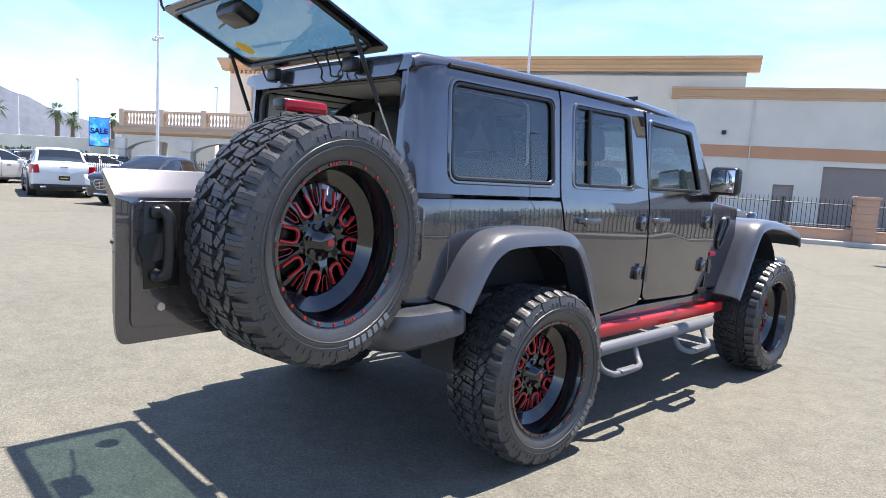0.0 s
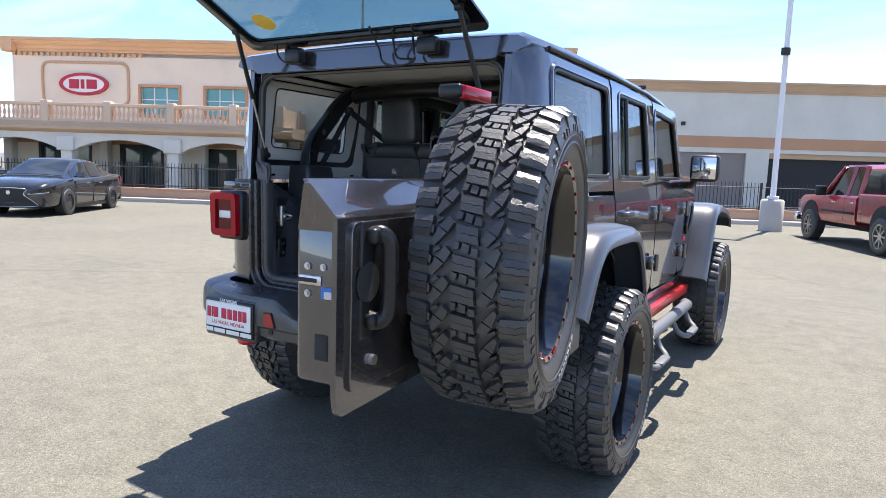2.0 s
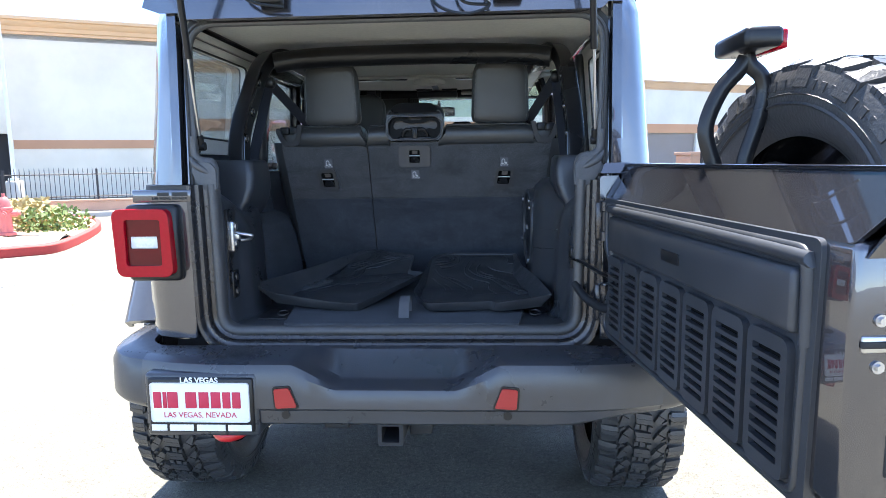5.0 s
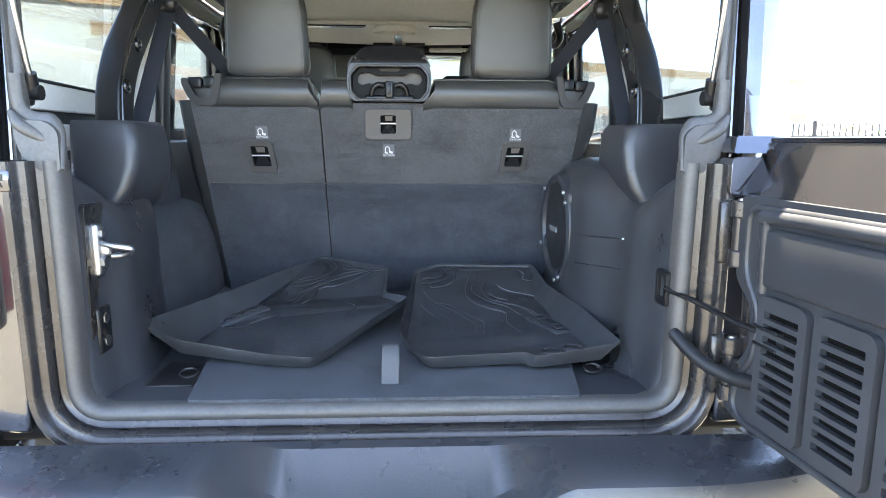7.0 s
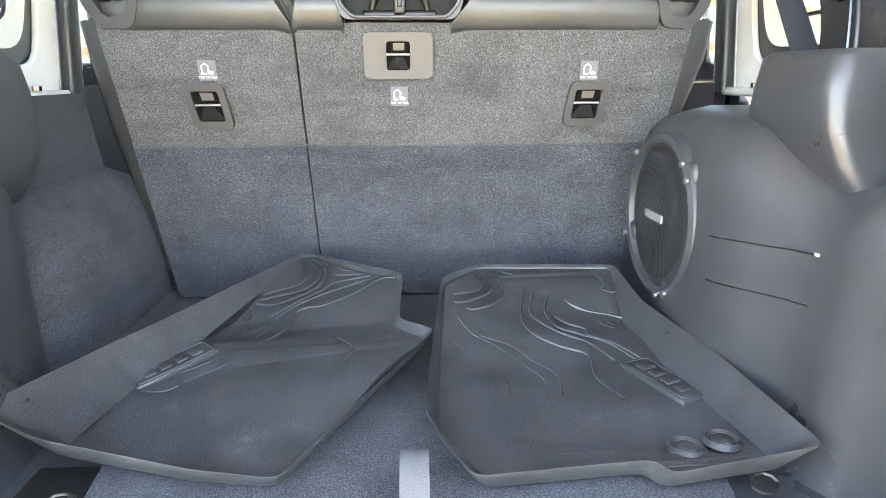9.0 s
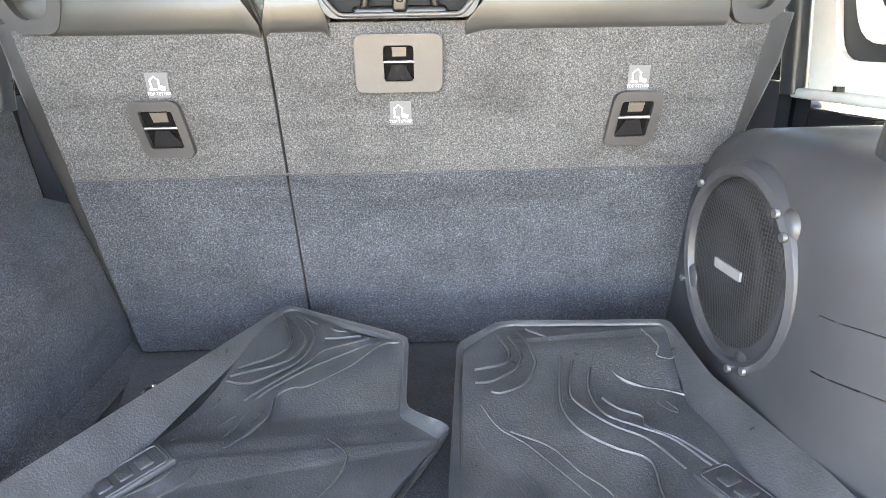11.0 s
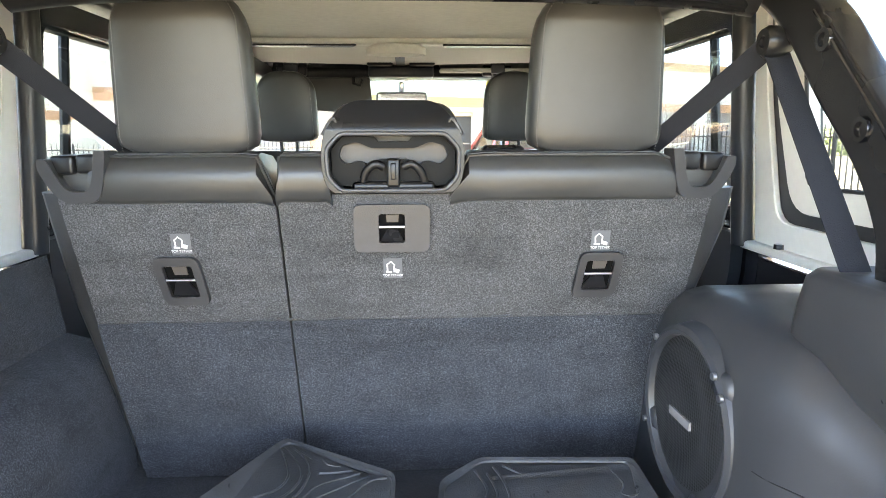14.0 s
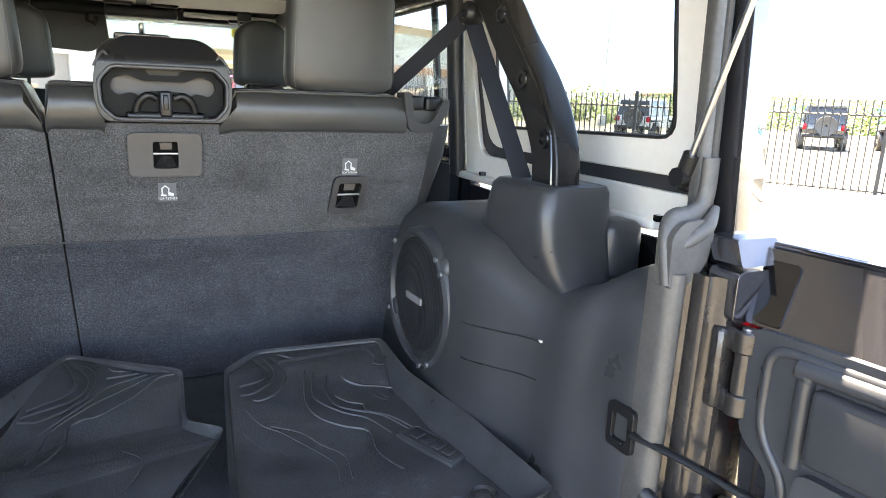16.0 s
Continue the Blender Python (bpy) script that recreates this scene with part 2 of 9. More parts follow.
IRON = mat("black_iron", (0.018, 0.018, 0.02), 0.5, var=0.1)
POLE_WHITE = mat("white_pole_paint", (0.72, 0.73, 0.74), 0.5, var=0.06)
TEAL_GLASS = mat("teal_window_glass", (0.10, 0.32, 0.34), 0.06, var=0.15, scale=0.6, bump=0.0, rvar=0.02)
# window glass with the ground floor's shade put into its dark colour
SHOP_GLASS = mat("shaded_shop_glass", (0.05, 0.075, 0.075), 0.06, var=0.4, scale=1.2, bump=0.0, rvar=0.02)
BLOCK = mat("tan_block_wall", (0.46, 0.29, 0.20), 0.9, var=0.12, scale=2.0, fine=60, bump=0.3, depth=0.004)
SIGN_RED = mat("sign_red", (0.42, 0.012, 0.035), 0.4, var=0.05)
SIGN_WHITE = mat("sign_white", (0.80, 0.79, 0.77), 0.5, var=0.03)

PAINT = paint_mat("granite_metallic_paint", (0.074, 0.073, 0.083), 0.80, 0.20)
FLARE = mat("satin_grey_flare", (0.060, 0.063, 0.073), 0.36, var=0.10, scale=4, bump=0.03, rvar=0.06, coat=0.6)
PLASTIC = grain_mat("satin_black_bumper", (0.036, 0.038, 0.044), 0.30, spec=0.7, bump=0.08)
TRIM = grain_mat("charcoal_trim_plastic", (0.036, 0.0385, 0.0435), 0.34, cell=480, bump=0.05, spec=0.5)
SMOOTH_BLACK = mat("smooth_black_plastic", (0.013, 0.013, 0.014), 0.30, var=0.1, bump=0.02, spec=0.36)
GLOSS_BLACK = mat("gloss_black", (0.006, 0.006, 0.007), 0.12, var=0.1, bump=0.0, rvar=0.04, coat=0.6)
RUBBER = mat("tyre_rubber", (0.046, 0.0455, 0.046), 0.37, var=0.35, scale=9, fine=150, bump=0.45, rvar=0.14, depth=0.003)
SEAL_GREY = mat("scuffed_grey_rubber", (0.072, 0.0696, 0.0672), 0.45, var=0.3, scale=20, fine=160, bump=0.15)
SEAL = mat("rubber_seal", (0.016, 0.017, 0.019), 0.42, var=0.2, fine=120, spec=0.4)
RED_PAINT = mat("red_powder_coat", (0.52, 0.012, 0.016), 0.35, var=0.1, bump=0.02, coat=0.4)
RED_RIM = mat("red_rim_accent", (0.40, 0.006, 0.012), 0.3, var=0.05, bump=0.0, coat=0.5)
STEEL = mat("worn_steel", (0.55, 0.55, 0.56), 0.32, 1.0, var=0.1)
CHROME = mat("chrome", (0.75, 0.75, 0.77), 0.08, 1.0, var=0.03, bump=0.0, rvar=0.03)
STEP_GREY = mat("textured_grey_step", (0.12, 0.125, 0.135), 0.5, var=0.1, fine=160, bump=0.25)
UNDER = mat("underbody_black", (0.02, 0.02, 0.021), 0.75, var=0.3, scale=7, bump=0.2)
LEATHER = grain_mat("charcoal_leather", (0.0414, 0.0414, 0.0405), 0.36, cell=620, bump=0.07, spec=0.5)
STITCH = mat("grey_thread", (0.15, 0.145, 0.14), 0.8)
CARPET = carpet_mat("seatback_carpet", (0.0727, 0.0741, 0.0755), (0.131, 0.131, 0.133))
CARPET_FLOOR = carpet_mat("cargo_carpet", (0.0464, 0.0516, 0.0606), (0.106, 0.114, 0.126))
HEADLINER = mat("light_headliner", (0.713, 0.69, 0.6325), 0.95, var=0.08, scale=4, fine=300, bump=0.3)
ROOF_INNER = mat("pale_hardtop_lining", (0.791, 0.7684, 0.7119), 0.8, var=0.1)
LINING_WHITE = mat("white_hardtop_frame", (0.8052, 0.793, 0.7564), 0.6, var=0.05)
RECESS = mat("brown_plastic_recess", (0.0777, 0.0662, 0.0568), 0.5, var=0.08)
MAT_RUBBER = rubber_mat("black_rubber_mat", (0.0297, 0.0315, 0.0345))
SHELL = mat("matt_black_shell", (0.006, 0.006, 0.006), 0.45, spec=0.10, bump=0.05)
PATCH = mat("grey_label_patch", (0.1232, 0.126, 0.1316), 0.8, fine=500, bump=0.3)
GREY_DARK = grain_mat("dark_moulded_plastic", (0.0377, 0.0377, 0.03915), 0.40, cell=420, bump=0.1)
GREY_TRIM = grain_mat("grey_moulded_plastic", (0.06815, 0.06815, 0.07105), 0.42, cell=420, bump=0.15)
# shade of slots and pockets, put into the colour of shallow backing plates
CAVITY_SHADE = mat("unlit_cavity_black", (0.004, 0.004, 0.004), 0.9, spec=0.1)
JAMB = mat("scuffed_inner_paint", (0.070, 0.065, 0.064), 0.27, 0.7, var=0.3, scale=14, fine=120, bump=0.05, rvar=0.14)
STRAP = mat("grey_strap_webbing", (0.077, 0.0798, 0.0868), 0.8, var=0.2, fine=500, bump=0.5)
SHADE_BAND = glass("windshield_shade_band", (0.58, 0.72, 0.66))
WEB = mat("seatbelt_webbing", (0.0242, 0.0264, 0.033), 0.8, spec=0.15, var=0.15, fine=500, bump=0.4)
TINT = glass("tinted_glass", (0.34, 0.385, 0.39))
TINT_FRONT = glass("front_door_glass", (0.17, 0.21, 0.215))
WINDSHIELD = glass("windshield_glass", (0.80, 0.88, 0.85))
LIFT_TINT = glass("rear_glass_tint", (0.20, 0.30, 0.28))
TAIL_RED = mat("red_lamp_lens", (0.36, 0.002, 0.012), 0.10, var=0.15, bump=0.0, rvar=0.03, spec=0.35)
TAIL_SMOKE = mat("smoked_red_lens", (0.10, 0.004, 0.006), 0.10, var=0.1, bump=0.0, rvar=0.03, spec=0.35)
REFLECTOR = mat("red_reflector", (0.36, 0.02, 0.02), 0.3, var=0.1, fine=400, bump=0.3)
WHITE_LENS = mat("clear_lamp_lens", (0.72, 0.72, 0.70), 0.15, var=0.2, fine=120, bump=0.2)
LETTER = mat("white_print", (0.62, 0.62, 0.60), 0.6)
BLUE_PRINT = mat("blue_print", (0.03, 0.16, 0.55), 0.5)
RED_PRINT = mat("red_print", (0.50, 0.02, 0.06), 0.5)
GREY_PRINT = mat("grey_print", (0.20, 0.20, 0.21), 0.5)
YELLOW_PRINT = mat("yellow_sticker", (0.75, 0.50, 0.04), 0.5)

# ---- shaping helpers ----
def part(name, bm, material, parent=None, label="", bevel=0.0, smooth=50, seg=2):
    """Links a bmesh as one mesh object, under a thing or a part."""
    bmesh.ops.recalc_face_normals(bm, faces=bm.faces)
    me = bpy.data.meshes.new(name)
    bm.to_mesh(me)
    bm.free()
    me.materials.append(material)
    if smooth:
        me.polygons.foreach_set("use_smooth", [True] * len(me.polygons))
        me.set_sharp_from_angle(angle=radians(smooth))
    ob = new(name, me)
    ob.parent = parent
    if label:
        ob["label"] = label
    if bevel:
        mod = ob.modifiers.new("edges", "BEVEL")
        mod.width, mod.segments, mod.limit_method, mod.angle_limit = bevel, seg, "ANGLE", radians(40)
        mod.harden_normals = False
    return ob


def thing(name, label, category, group="", kind="", at=None):
    """An Empty at a thing's base, to hold its parts."""
    ob = new(name)
    ob.empty_display_size = 0.1
    if at is not None:
        ob.matrix_world = at
    return tagged(ob, label, category, group, kind)


def box(lo, hi, bevel=0.0, seg=2, bm=None, m=None):
    bm = bm or bmesh.new()
    c = [(a + b) / 2 for a, b in zip(lo, hi)]
    d = [abs(b - a) for a, b in zip(lo, hi)]
    t = Matrix.Translation(c) @ Matrix.Diagonal((*d, 1))
    v = bmesh.ops.create_cube(bm, size=1.0, matrix=(m @ t) if m else t)["verts"]
    if bevel:
        e = {k for w in v for k in w.link_edges}
        bmesh.ops.bevel(bm, geom=list(e), offset=bevel, segments=seg, affect="EDGES", profile=0.5)
    return bm


def loft(rings, closed=True, cap=True, bm=None):
    """Joins rings of equal length; closed: each ring is a loop."""
    bm = bm or bmesh.new()
    vs = [[bm.verts.new(p) for p in r] for r in rings]
    k = len(rings[0])
    for a, b in zip(vs, vs[1:]):
        for i in range(k if closed else k - 1):
            j = (i + 1) % k
            bm.faces.new((a[i], a[j], b[j], b[i]))
    if cap and closed:
        bm.faces.new(vs[0][::-1])
        bm.faces.new(vs[-1])
    return bm


def tube(points, r, seg=10, closed=False, bm=None, squash=1.0):
    """A round bar along points; r: a radius or one a point."""
    bm = bm or bmesh.new()
    P = [Vector(p) for p in points]
    n = len(P)
    rings = []
    up = Vector((0, 0, 1))
    for i, p in enumerate(P):
        a = P[(i - 1) % n] if (closed or i) else p
        b = P[(i + 1) % n] if (closed or i < n - 1) else p
        d = (b - a).normalized()
        if abs(d.dot(up)) > 0.97:
            up = Vector((1, 0, 0)) if abs(d.x) < 0.9 else Vector((0, 1, 0))
        s = d.cross(up).normalized()
        u = s.cross(d).normalized()
        up = u
        k = r[i] if isinstance(r, (list, tuple)) else r
        rings.append([p + s * math.cos(2 * math.pi * q / seg) * k + u * math.sin(2 * math.pi * q / seg) * k * squash for q in range(seg)])
    if closed:
        vs = [[bm.verts.new(p) for p in g] for g in rings]
        for i in range(n):
            a, b = vs[i], vs[(i + 1) % n]
            for q in range(seg):
                bm.faces.new((a[q], a[(q + 1) % seg], b[(q + 1) % seg], b[q]))
        return bm
    return loft(rings, bm=bm)


def smooth_line(points, steps=5, closed=False):
    """A Catmull-Rom curve through points."""
    P = [Vector(p) for p in points]
    n = len(P)
    out = []
    for i in range(n if closed else n - 1):
        if closed:
            a, b, c, d = P[(i - 1) % n], P[i], P[(i + 1) % n], P[(i + 2) % n]
        else:
            a, b, c, d = P[max(i - 1, 0)], P[i], P[i + 1], P[min(i + 2, n - 1)]
        for k in range(steps):
            t = k / steps
            out.append(0.5 * ((2 * b) + (c - a) * t + (2 * a - 5 * b + 4 * c - d) * t * t + (3 * b - a - 3 * c + d) * t ** 3))
    if not closed:
        out.append(P[-1])
    return out


def rounded(poly, r, seg=4):
    """A 2D polygon with its corners rounded; r: a radius or one a corner."""
    out = []
    n = len(poly)
    for i in range(n):
        k = r[i] if isinstance(r, (list, tuple)) else r
        p, a, b = Vector(poly[i]), Vector(poly[i - 1]), Vector(poly[(i + 1) % n])
        if k <= 0:
            out.append(tuple(p))
            continue
        da, db = (a - p), (b - p)
        k = min(k, da.length * 0.48, db.length * 0.48)
        s, e = p + da.normalized() * k, p + db.normalized() * k
        for q in range(seg + 1):
            t = q / seg
            out.append(tuple((1 - t) ** 2 * s + 2 * t * (1 - t) * p + t * t * e))
    return out


def slab(outline, holes=(), place=None, thick=0.03, cuts=(), bm=None):
    """A sheet with holes, from 2D loops (a, b); place(a, b, w) gives the point at depth w (0 to thick). cuts: values of b at which it may bend."""
    from mathutils.geometry import tessellate_polygon
    bm = bm or bmesh.new()
    loops = [list(outline)] + [list(h) for h in holes]
    flat = [p for q in loops for p in q]
    tris = tessellate_polygon([[Vector((a, b, 0)) for a, b in q] for q in loops])
    sheet = bmesh.new()
    vs = [sheet.verts.new((a, b, 0)) for a, b in flat]
    for t in tris:
        try:
            sheet.faces.new([vs[i] for i in t])
        except ValueError:
            pass
    bmesh.ops.dissolve_limit(sheet, angle_limit=0.001, verts=sheet.verts, edges=sheet.edges, delimit=set())
    for c in cuts:
        bmesh.ops.bisect_plane(sheet, geom=list(sheet.verts) + list(sheet.edges) + list(sheet.faces), plane_co=(0, c, 0), plane_no=(0, 1, 0))
    sheet.verts.ensure_lookup_table()
    front = [bm.verts.new(place(v.co.x, v.co.y, 0.0)) for v in sheet.verts]
    back = [bm.verts.new(place(v.co.x, v.co.y, thick)) for v in sheet.verts]
    sheet.verts.index_update()
    for f in sheet.faces:
        ids = [v.index for v in f.verts]
        bm.faces.new([front[i] for i in ids])
        bm.faces.new([back[i] for i in reversed(ids)])
    for e in sheet.edges:
        if len(e.link_faces) == 1:
            i, j = e.verts[0].index, e.verts[1].index
            bm.faces.new((front[i], front[j], back[j], back[i]))
    sheet.free()
    return bm


def lathe(profile, seg=48, m=None, bm=None, close=False):
    """Turns (radius, along) round the x axis."""
    bm = bm or bmesh.new()
    m = m or Matrix.Identity(4)
    rings = []
    for r, x in profile:
        rings.append([bm.verts.new(m @ Vector((x, r * math.cos(2 * math.pi * q / seg), r * math.sin(2 * math.pi * q / seg)))) for q in range(seg)])
    pairs = list(zip(rings, rings[1:])) + ([(rings[-1], rings[0])] if close else [])
    for a, b in pairs:
        for q in range(seg):
            bm.faces.new((a[q], a[(q + 1) % seg], b[(q + 1) % seg], b[q]))
    return bm


def disc(c, r, axis, thick, seg=20, bm=None, r2=None):
    """A short cylinder centred at c."""
    bm = bm or bmesh.new()
    m = Matrix.Translation(c) @ Vector(axis).to_track_quat("Z", "Y").to_matrix().to_4x4()
    bmesh.ops.create_cone(bm, cap_ends=True, segments=seg, radius1=r, radius2=r if r2 is None else r2, depth=thick, matrix=m)
    return bm


def words(name, text, size, material, parent, m, label="", depth=0.0006, bold=0.0, spread=1.0):
    """Raised lettering in the built-in font, as a mesh; it reads along its own x, in its xy plane."""
    cu = bpy.data.curves.new(name, "FONT")
    cu.body, cu.size, cu.extrude, cu.align_x, cu.align_y, cu.offset = text, size, depth, "CENTER", "CENTER", bold
    cu.space_character = spread
    tmp = bpy.data.objects.new(name, cu)
    me = bpy.data.meshes.new_from_object(tmp)
    bpy.data.objects.remove(tmp)
    me.materials.clear()
    me.materials.append(material)
    me.transform(m)
    ob = new(name, me)
    ob.parent = parent
    if label:
        ob["label"] = label
    return ob

# ---- ground ----
bm = bmesh.new()
R = [0, 6, 20, 60, 200, 900, 3000]
rings = [[bm.verts.new((r * math.cos(2 * math.pi * k / 48), r * math.sin(2 * math.pi * k / 48), 0)) for k in range(48)] for r in R[1:]]
mid = bm.verts.new((0, 0, 0))
for k in range(48):
    bm.faces.new((mid, rings[0][k], rings[0][(k + 1) % 48]))
    for a, b in zip(rings, rings[1:]):
        bm.faces.new((a[k], b[k], b[(k + 1) % 48], a[(k + 1) % 48]))
tagged(part("ground", bm, ASPHALT, smooth=0), "sun-bleached grey asphalt parking lot", "ground", kind="structure")

# ---- the dealership round the lot, laid out along its own front ----
SITE = pose(0, 0, 0, 0, 0, 27)


def site(x, y, z=0.0):
    return SITE @ Vector((x, y, z))


def run(profile, x0, x1, name, material, parent, bevel=0.0, label="", m=SITE):
    """A moulding: a (y, z) profile drawn along the front from x0 to x1."""
    return part(name, loft([[m @ Vector((x, y, z)) for y, z in profile] for x in (x0, x1)]), material, parent, label, bevel)


def front(outline, holes, y, thick, name, material, parent, label=""):
    return part(name, slab(outline, holes, lambda a, b, w: site(a, y + w, b), thick), material, parent, label)


def rect(x0, z0, x1, z1):
    return [(x0, z0), (x1, z0), (x1, z1), (x0, z1)]


# showroom block
F = 34.0
shop = thing("showroom_building", "two-storey cream stucco showroom with ochre cornice and arched balcony", "building", kind="structure")
wins = [(-19.35, -17.15), (-15.55, -13.25)]
doors = [(-25.5, -22.5, 2.25), (-20.6, -18.2, 2.25), (-16.0, -13.9, 2.12), (-9.5, -6.55, 3.05)]
holes = [rect(a, 4.1, b, 5.65) for a, b in wins] + [rect(a, 0.02, b, z) for a, b, z in doors]
front(rect(-27.0, 0, 4.5, 7.6), holes, F, 0.35, "front_wall", STUCCO, shop)
part("side_wall", slab(rect(F + 0.35, 0, F + 22, 7.6), (), lambda a, b, w: site(-27.0 + w, a, b), 0.35), STUCCO, shop)
part("side_wall", slab(rect(F + 0.35, 0, F + 22, 7.6), (), lambda a, b, w: site(4.5 - w, a, b), 0.35), STUCCO, shop)
part("roof", slab(rect(-27, F, 4.5, F + 22), (), lambda a, b, w: site(a, b, 7.3 + w), 0.2), CONCRETE, shop)
CORN = [(0.0, -0.62), (-0.10, -0.62), (-0.10, -0.50), (-0.20, -0.46), (-0.24, -0.30), (-0.42, -0.22), (-0.48, -0.08), (-0.62, -0.04), (-0.62, 0.10), (0.40, 0.10), (0.40, -0.62)]
run([(F + y, 8.12 + z) for y, z in CORN], -27.6, 5.1, "cornice", CORNICE, shop)
part("cornice_return", loft([[site(-27.0 + (y if y < 0 else 0.4), yy, 8.12 + z) for y, z in CORN] for yy in (F - 0.6, F + 22)]), CORNICE, shop)
for k in range(23):
    x = -26.9 + k * 0.34
    part("dentil", box((x, F - 0.14, 7.28), (x + 0.17, F, 7.47), m=SITE), CORNICE, shop)
run([(F - 0.03, 2.35), (F - 0.03, 2.75), (F + 0.05, 2.75), (F + 0.05, 2.35)], -26.9, -9.6, "band", BAND, shop)
run([(F - 0.03, 2.35), (F - 0.03, 2.75), (F + 0.05, 2.75), (F + 0.05, 2.35)], -6.4, 4.4, "band", BAND, shop)
for a, b in wins:
    w = part("window", slab(rect(a, 4.1, b, 5.65), (), lambda p, q, ww: site(p, F + 0.12 + ww, q), 0.05), TEAL_GLASS, shop, "teal reflective window")
    part("window_surround", slab(rect(a - 0.14, 3.96, b + 0.14, 5.80), [rect(a, 4.1, b, 5.65)], lambda p, q, ww: site(p, F - 0.10 + ww, q), 0.16), BAND, w)
    for k in (1, 2):
        x = a + (b - a) * k / 3
        part("mullion", box((x - 0.03, F + 0.07, 4.1), (x + 0.03, F + 0.12, 5.65), m=SITE), POLE_WHITE, w)
    part("mullion", box((a, F + 0.075, 4.95), (b, F + 0.115, 5.0), m=SITE), POLE_WHITE, w)
for a, b, z in doors[:3]:
    w = part("shop_window", slab(rect(a, 0.02, b, z), (), lambda p, q, ww: site(p, F + 0.15 + ww, q), 0.05), SHOP_GLASS, shop, "dark shop window")
    part("shop_window_frame", slab(rect(a - 0.1, 0.0, b + 0.1, z + 0.15), [rect(a + 0.05, 0.05, b - 0.05, z - 0.05)], lambda p, q, ww: site(p, F - 0.05 + ww, q), 0.12), IRON, w)
    part("mullion", box(((a + b) / 2 - 0.04, F + 0.06, 0.05), ((a + b) / 2 + 0.04, F + 0.14, z - 0.05), m=SITE), IRON, w)
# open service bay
# closed box whose colour carries the bay's indoor shade
part("bay_interior", box((-9.5, F + 0.36, 0.0), (-6.55, F + 8.0, 3.1), m=SITE), ROOM_SHADE, shop).data.flip_normals()
part("roller_door", box((-8.9, F + 0.4, 2.35), (-6.6, F + 0.55, 2.85), 0.03, m=SITE), SHUTTER, shop)
part("bay_shelf", box((-9.3, F + 1.5, 0.0), (-8.4, F + 2.0, 1.9), 0.02, m=SITE), SHUTTER, shop)
pal = thing("wooden_pallet", "weathered timber pallet standing against the wall", "pallet")
for k in range(5):
    part("slat", box((-9.66, 30.0, 0.14 + k * 0.20), (-8.66, 30.025, 0.26 + k * 0.20), 0.003, m=SITE), CORNICE_DARK, pal)
for x in (-9.62, -9.20, -8.76):
    part("stringer", box((x, 30.025, 0.02), (x + 0.06, 30.12, 1.08), 0.004, m=SITE), CORNICE_DARK, pal)
part("foot", box((-9.66, 30.0, 0.0), (-8.66, 30.13, 0.05), 0.004, m=SITE), CORNICE_DARK, pal)
# framed sign panel with an oval sign
fr = rounded([(-25.2, 4.6), (-20.1, 4.6), (-20.1, 6.95), (-25.2, 6.95)], 0.5, 5)
part("sign_panel_border", tube([site(a, F - 0.02, b) for a, b in fr], 0.09, 6, closed=True), CORNICE_DARK, shop)
sg = thing("oval_wall_sign", "white oval wall sign with dark red border and blocks", "sign")
oval = lambda rx, rz, n=40: [(-22.7 + rx * math.cos(2 * math.pi * k / n), 5.73 + rz * math.sin(2 * math.pi * k / n)) for k in range(n)]
part("sign_border", slab(oval(1.45, 0.63), [oval(1.24, 0.47)], lambda a, b, w: site(a, F - 0.16 + w, b), 0.14), SIGN_RED, sg, "dark red oval border")
part("sign_face", slab(oval(1.24, 0.47), (), lambda a, b, w: site(a, F - 0.11 + w, b), 0.09), SIGN_WHITE, sg)
for a, b in ((-23.55, -22.98), (-22.86, -22.66), (-22.52, -21.92)):
    part("sign_block", slab(rect(a, 5.47, b, 5.99), (), lambda p, q, w: site(p, F - 0.15 + w, q), 0.06), SIGN_RED, sg, "red block shape")
# balcony on arches
BF = 30.0
run([(BF - 0.28, 2.98), (BF - 0.28, 3.14), (BF - 0.16, 3.20), (BF - 0.12, 3.36), (F, 3.36), (F, 2.82), (BF, 2.82), (BF - 0.14, 2.88)], -32.6, -9.3, "balcony_slab", CORNICE_DARK, shop)
cols = [-32.2, -27.0, -21.3, -15.6, -10.3]
arch_holes = []
for a, b in zip(cols, cols[1:]):
    x0, x1 = a + 0.42, b - 0.42
    pts = []
    n = 12
    crown = [(x0 + (x1 - x0) * k / n, 1.95 + 0.55 * math.sin(math.pi * k / n) ** 0.8 if 0 < k < n else 1.95) for k in range(n + 1)]
    arch_holes.append(crown)
for (a, b), crown in zip(zip(cols, cols[1:]), arch_holes):
    outline = [(a, 1.95)] + crown + [(b, 1.95), (b, 2.82), (a, 2.82)]
    part("arch", slab(outline, (), lambda p, q, w: site(p, BF + 0.05 + w, q), 0.45), STUCCO_WHITE, shop)
for c in cols:
    col = part("column", box((c - 0.30, BF, 0.0), (c + 0.30, BF + 0.55, 1.96), 0.02, m=SITE), STUCCO_WHITE, shop)
    part("capital", box((c - 0.46, BF - 0.12, 1.90), (c + 0.46, BF + 0.62, 2.62), 0.04, m=SITE), STUCCO_WHITE, col)
    part("column_base", box((c - 0.40, BF - 0.08, 0.0), (c + 0.40, BF + 0.62, 0.35), 0.03, m=SITE), STUCCO_WHITE, col)
    part("rear_column", box((c - 0.25, F - 0.7, 0.0), (c + 0.25, F - 0.2, 2.85), 0.02, m=SITE), STUCCO_WHITE, shop)
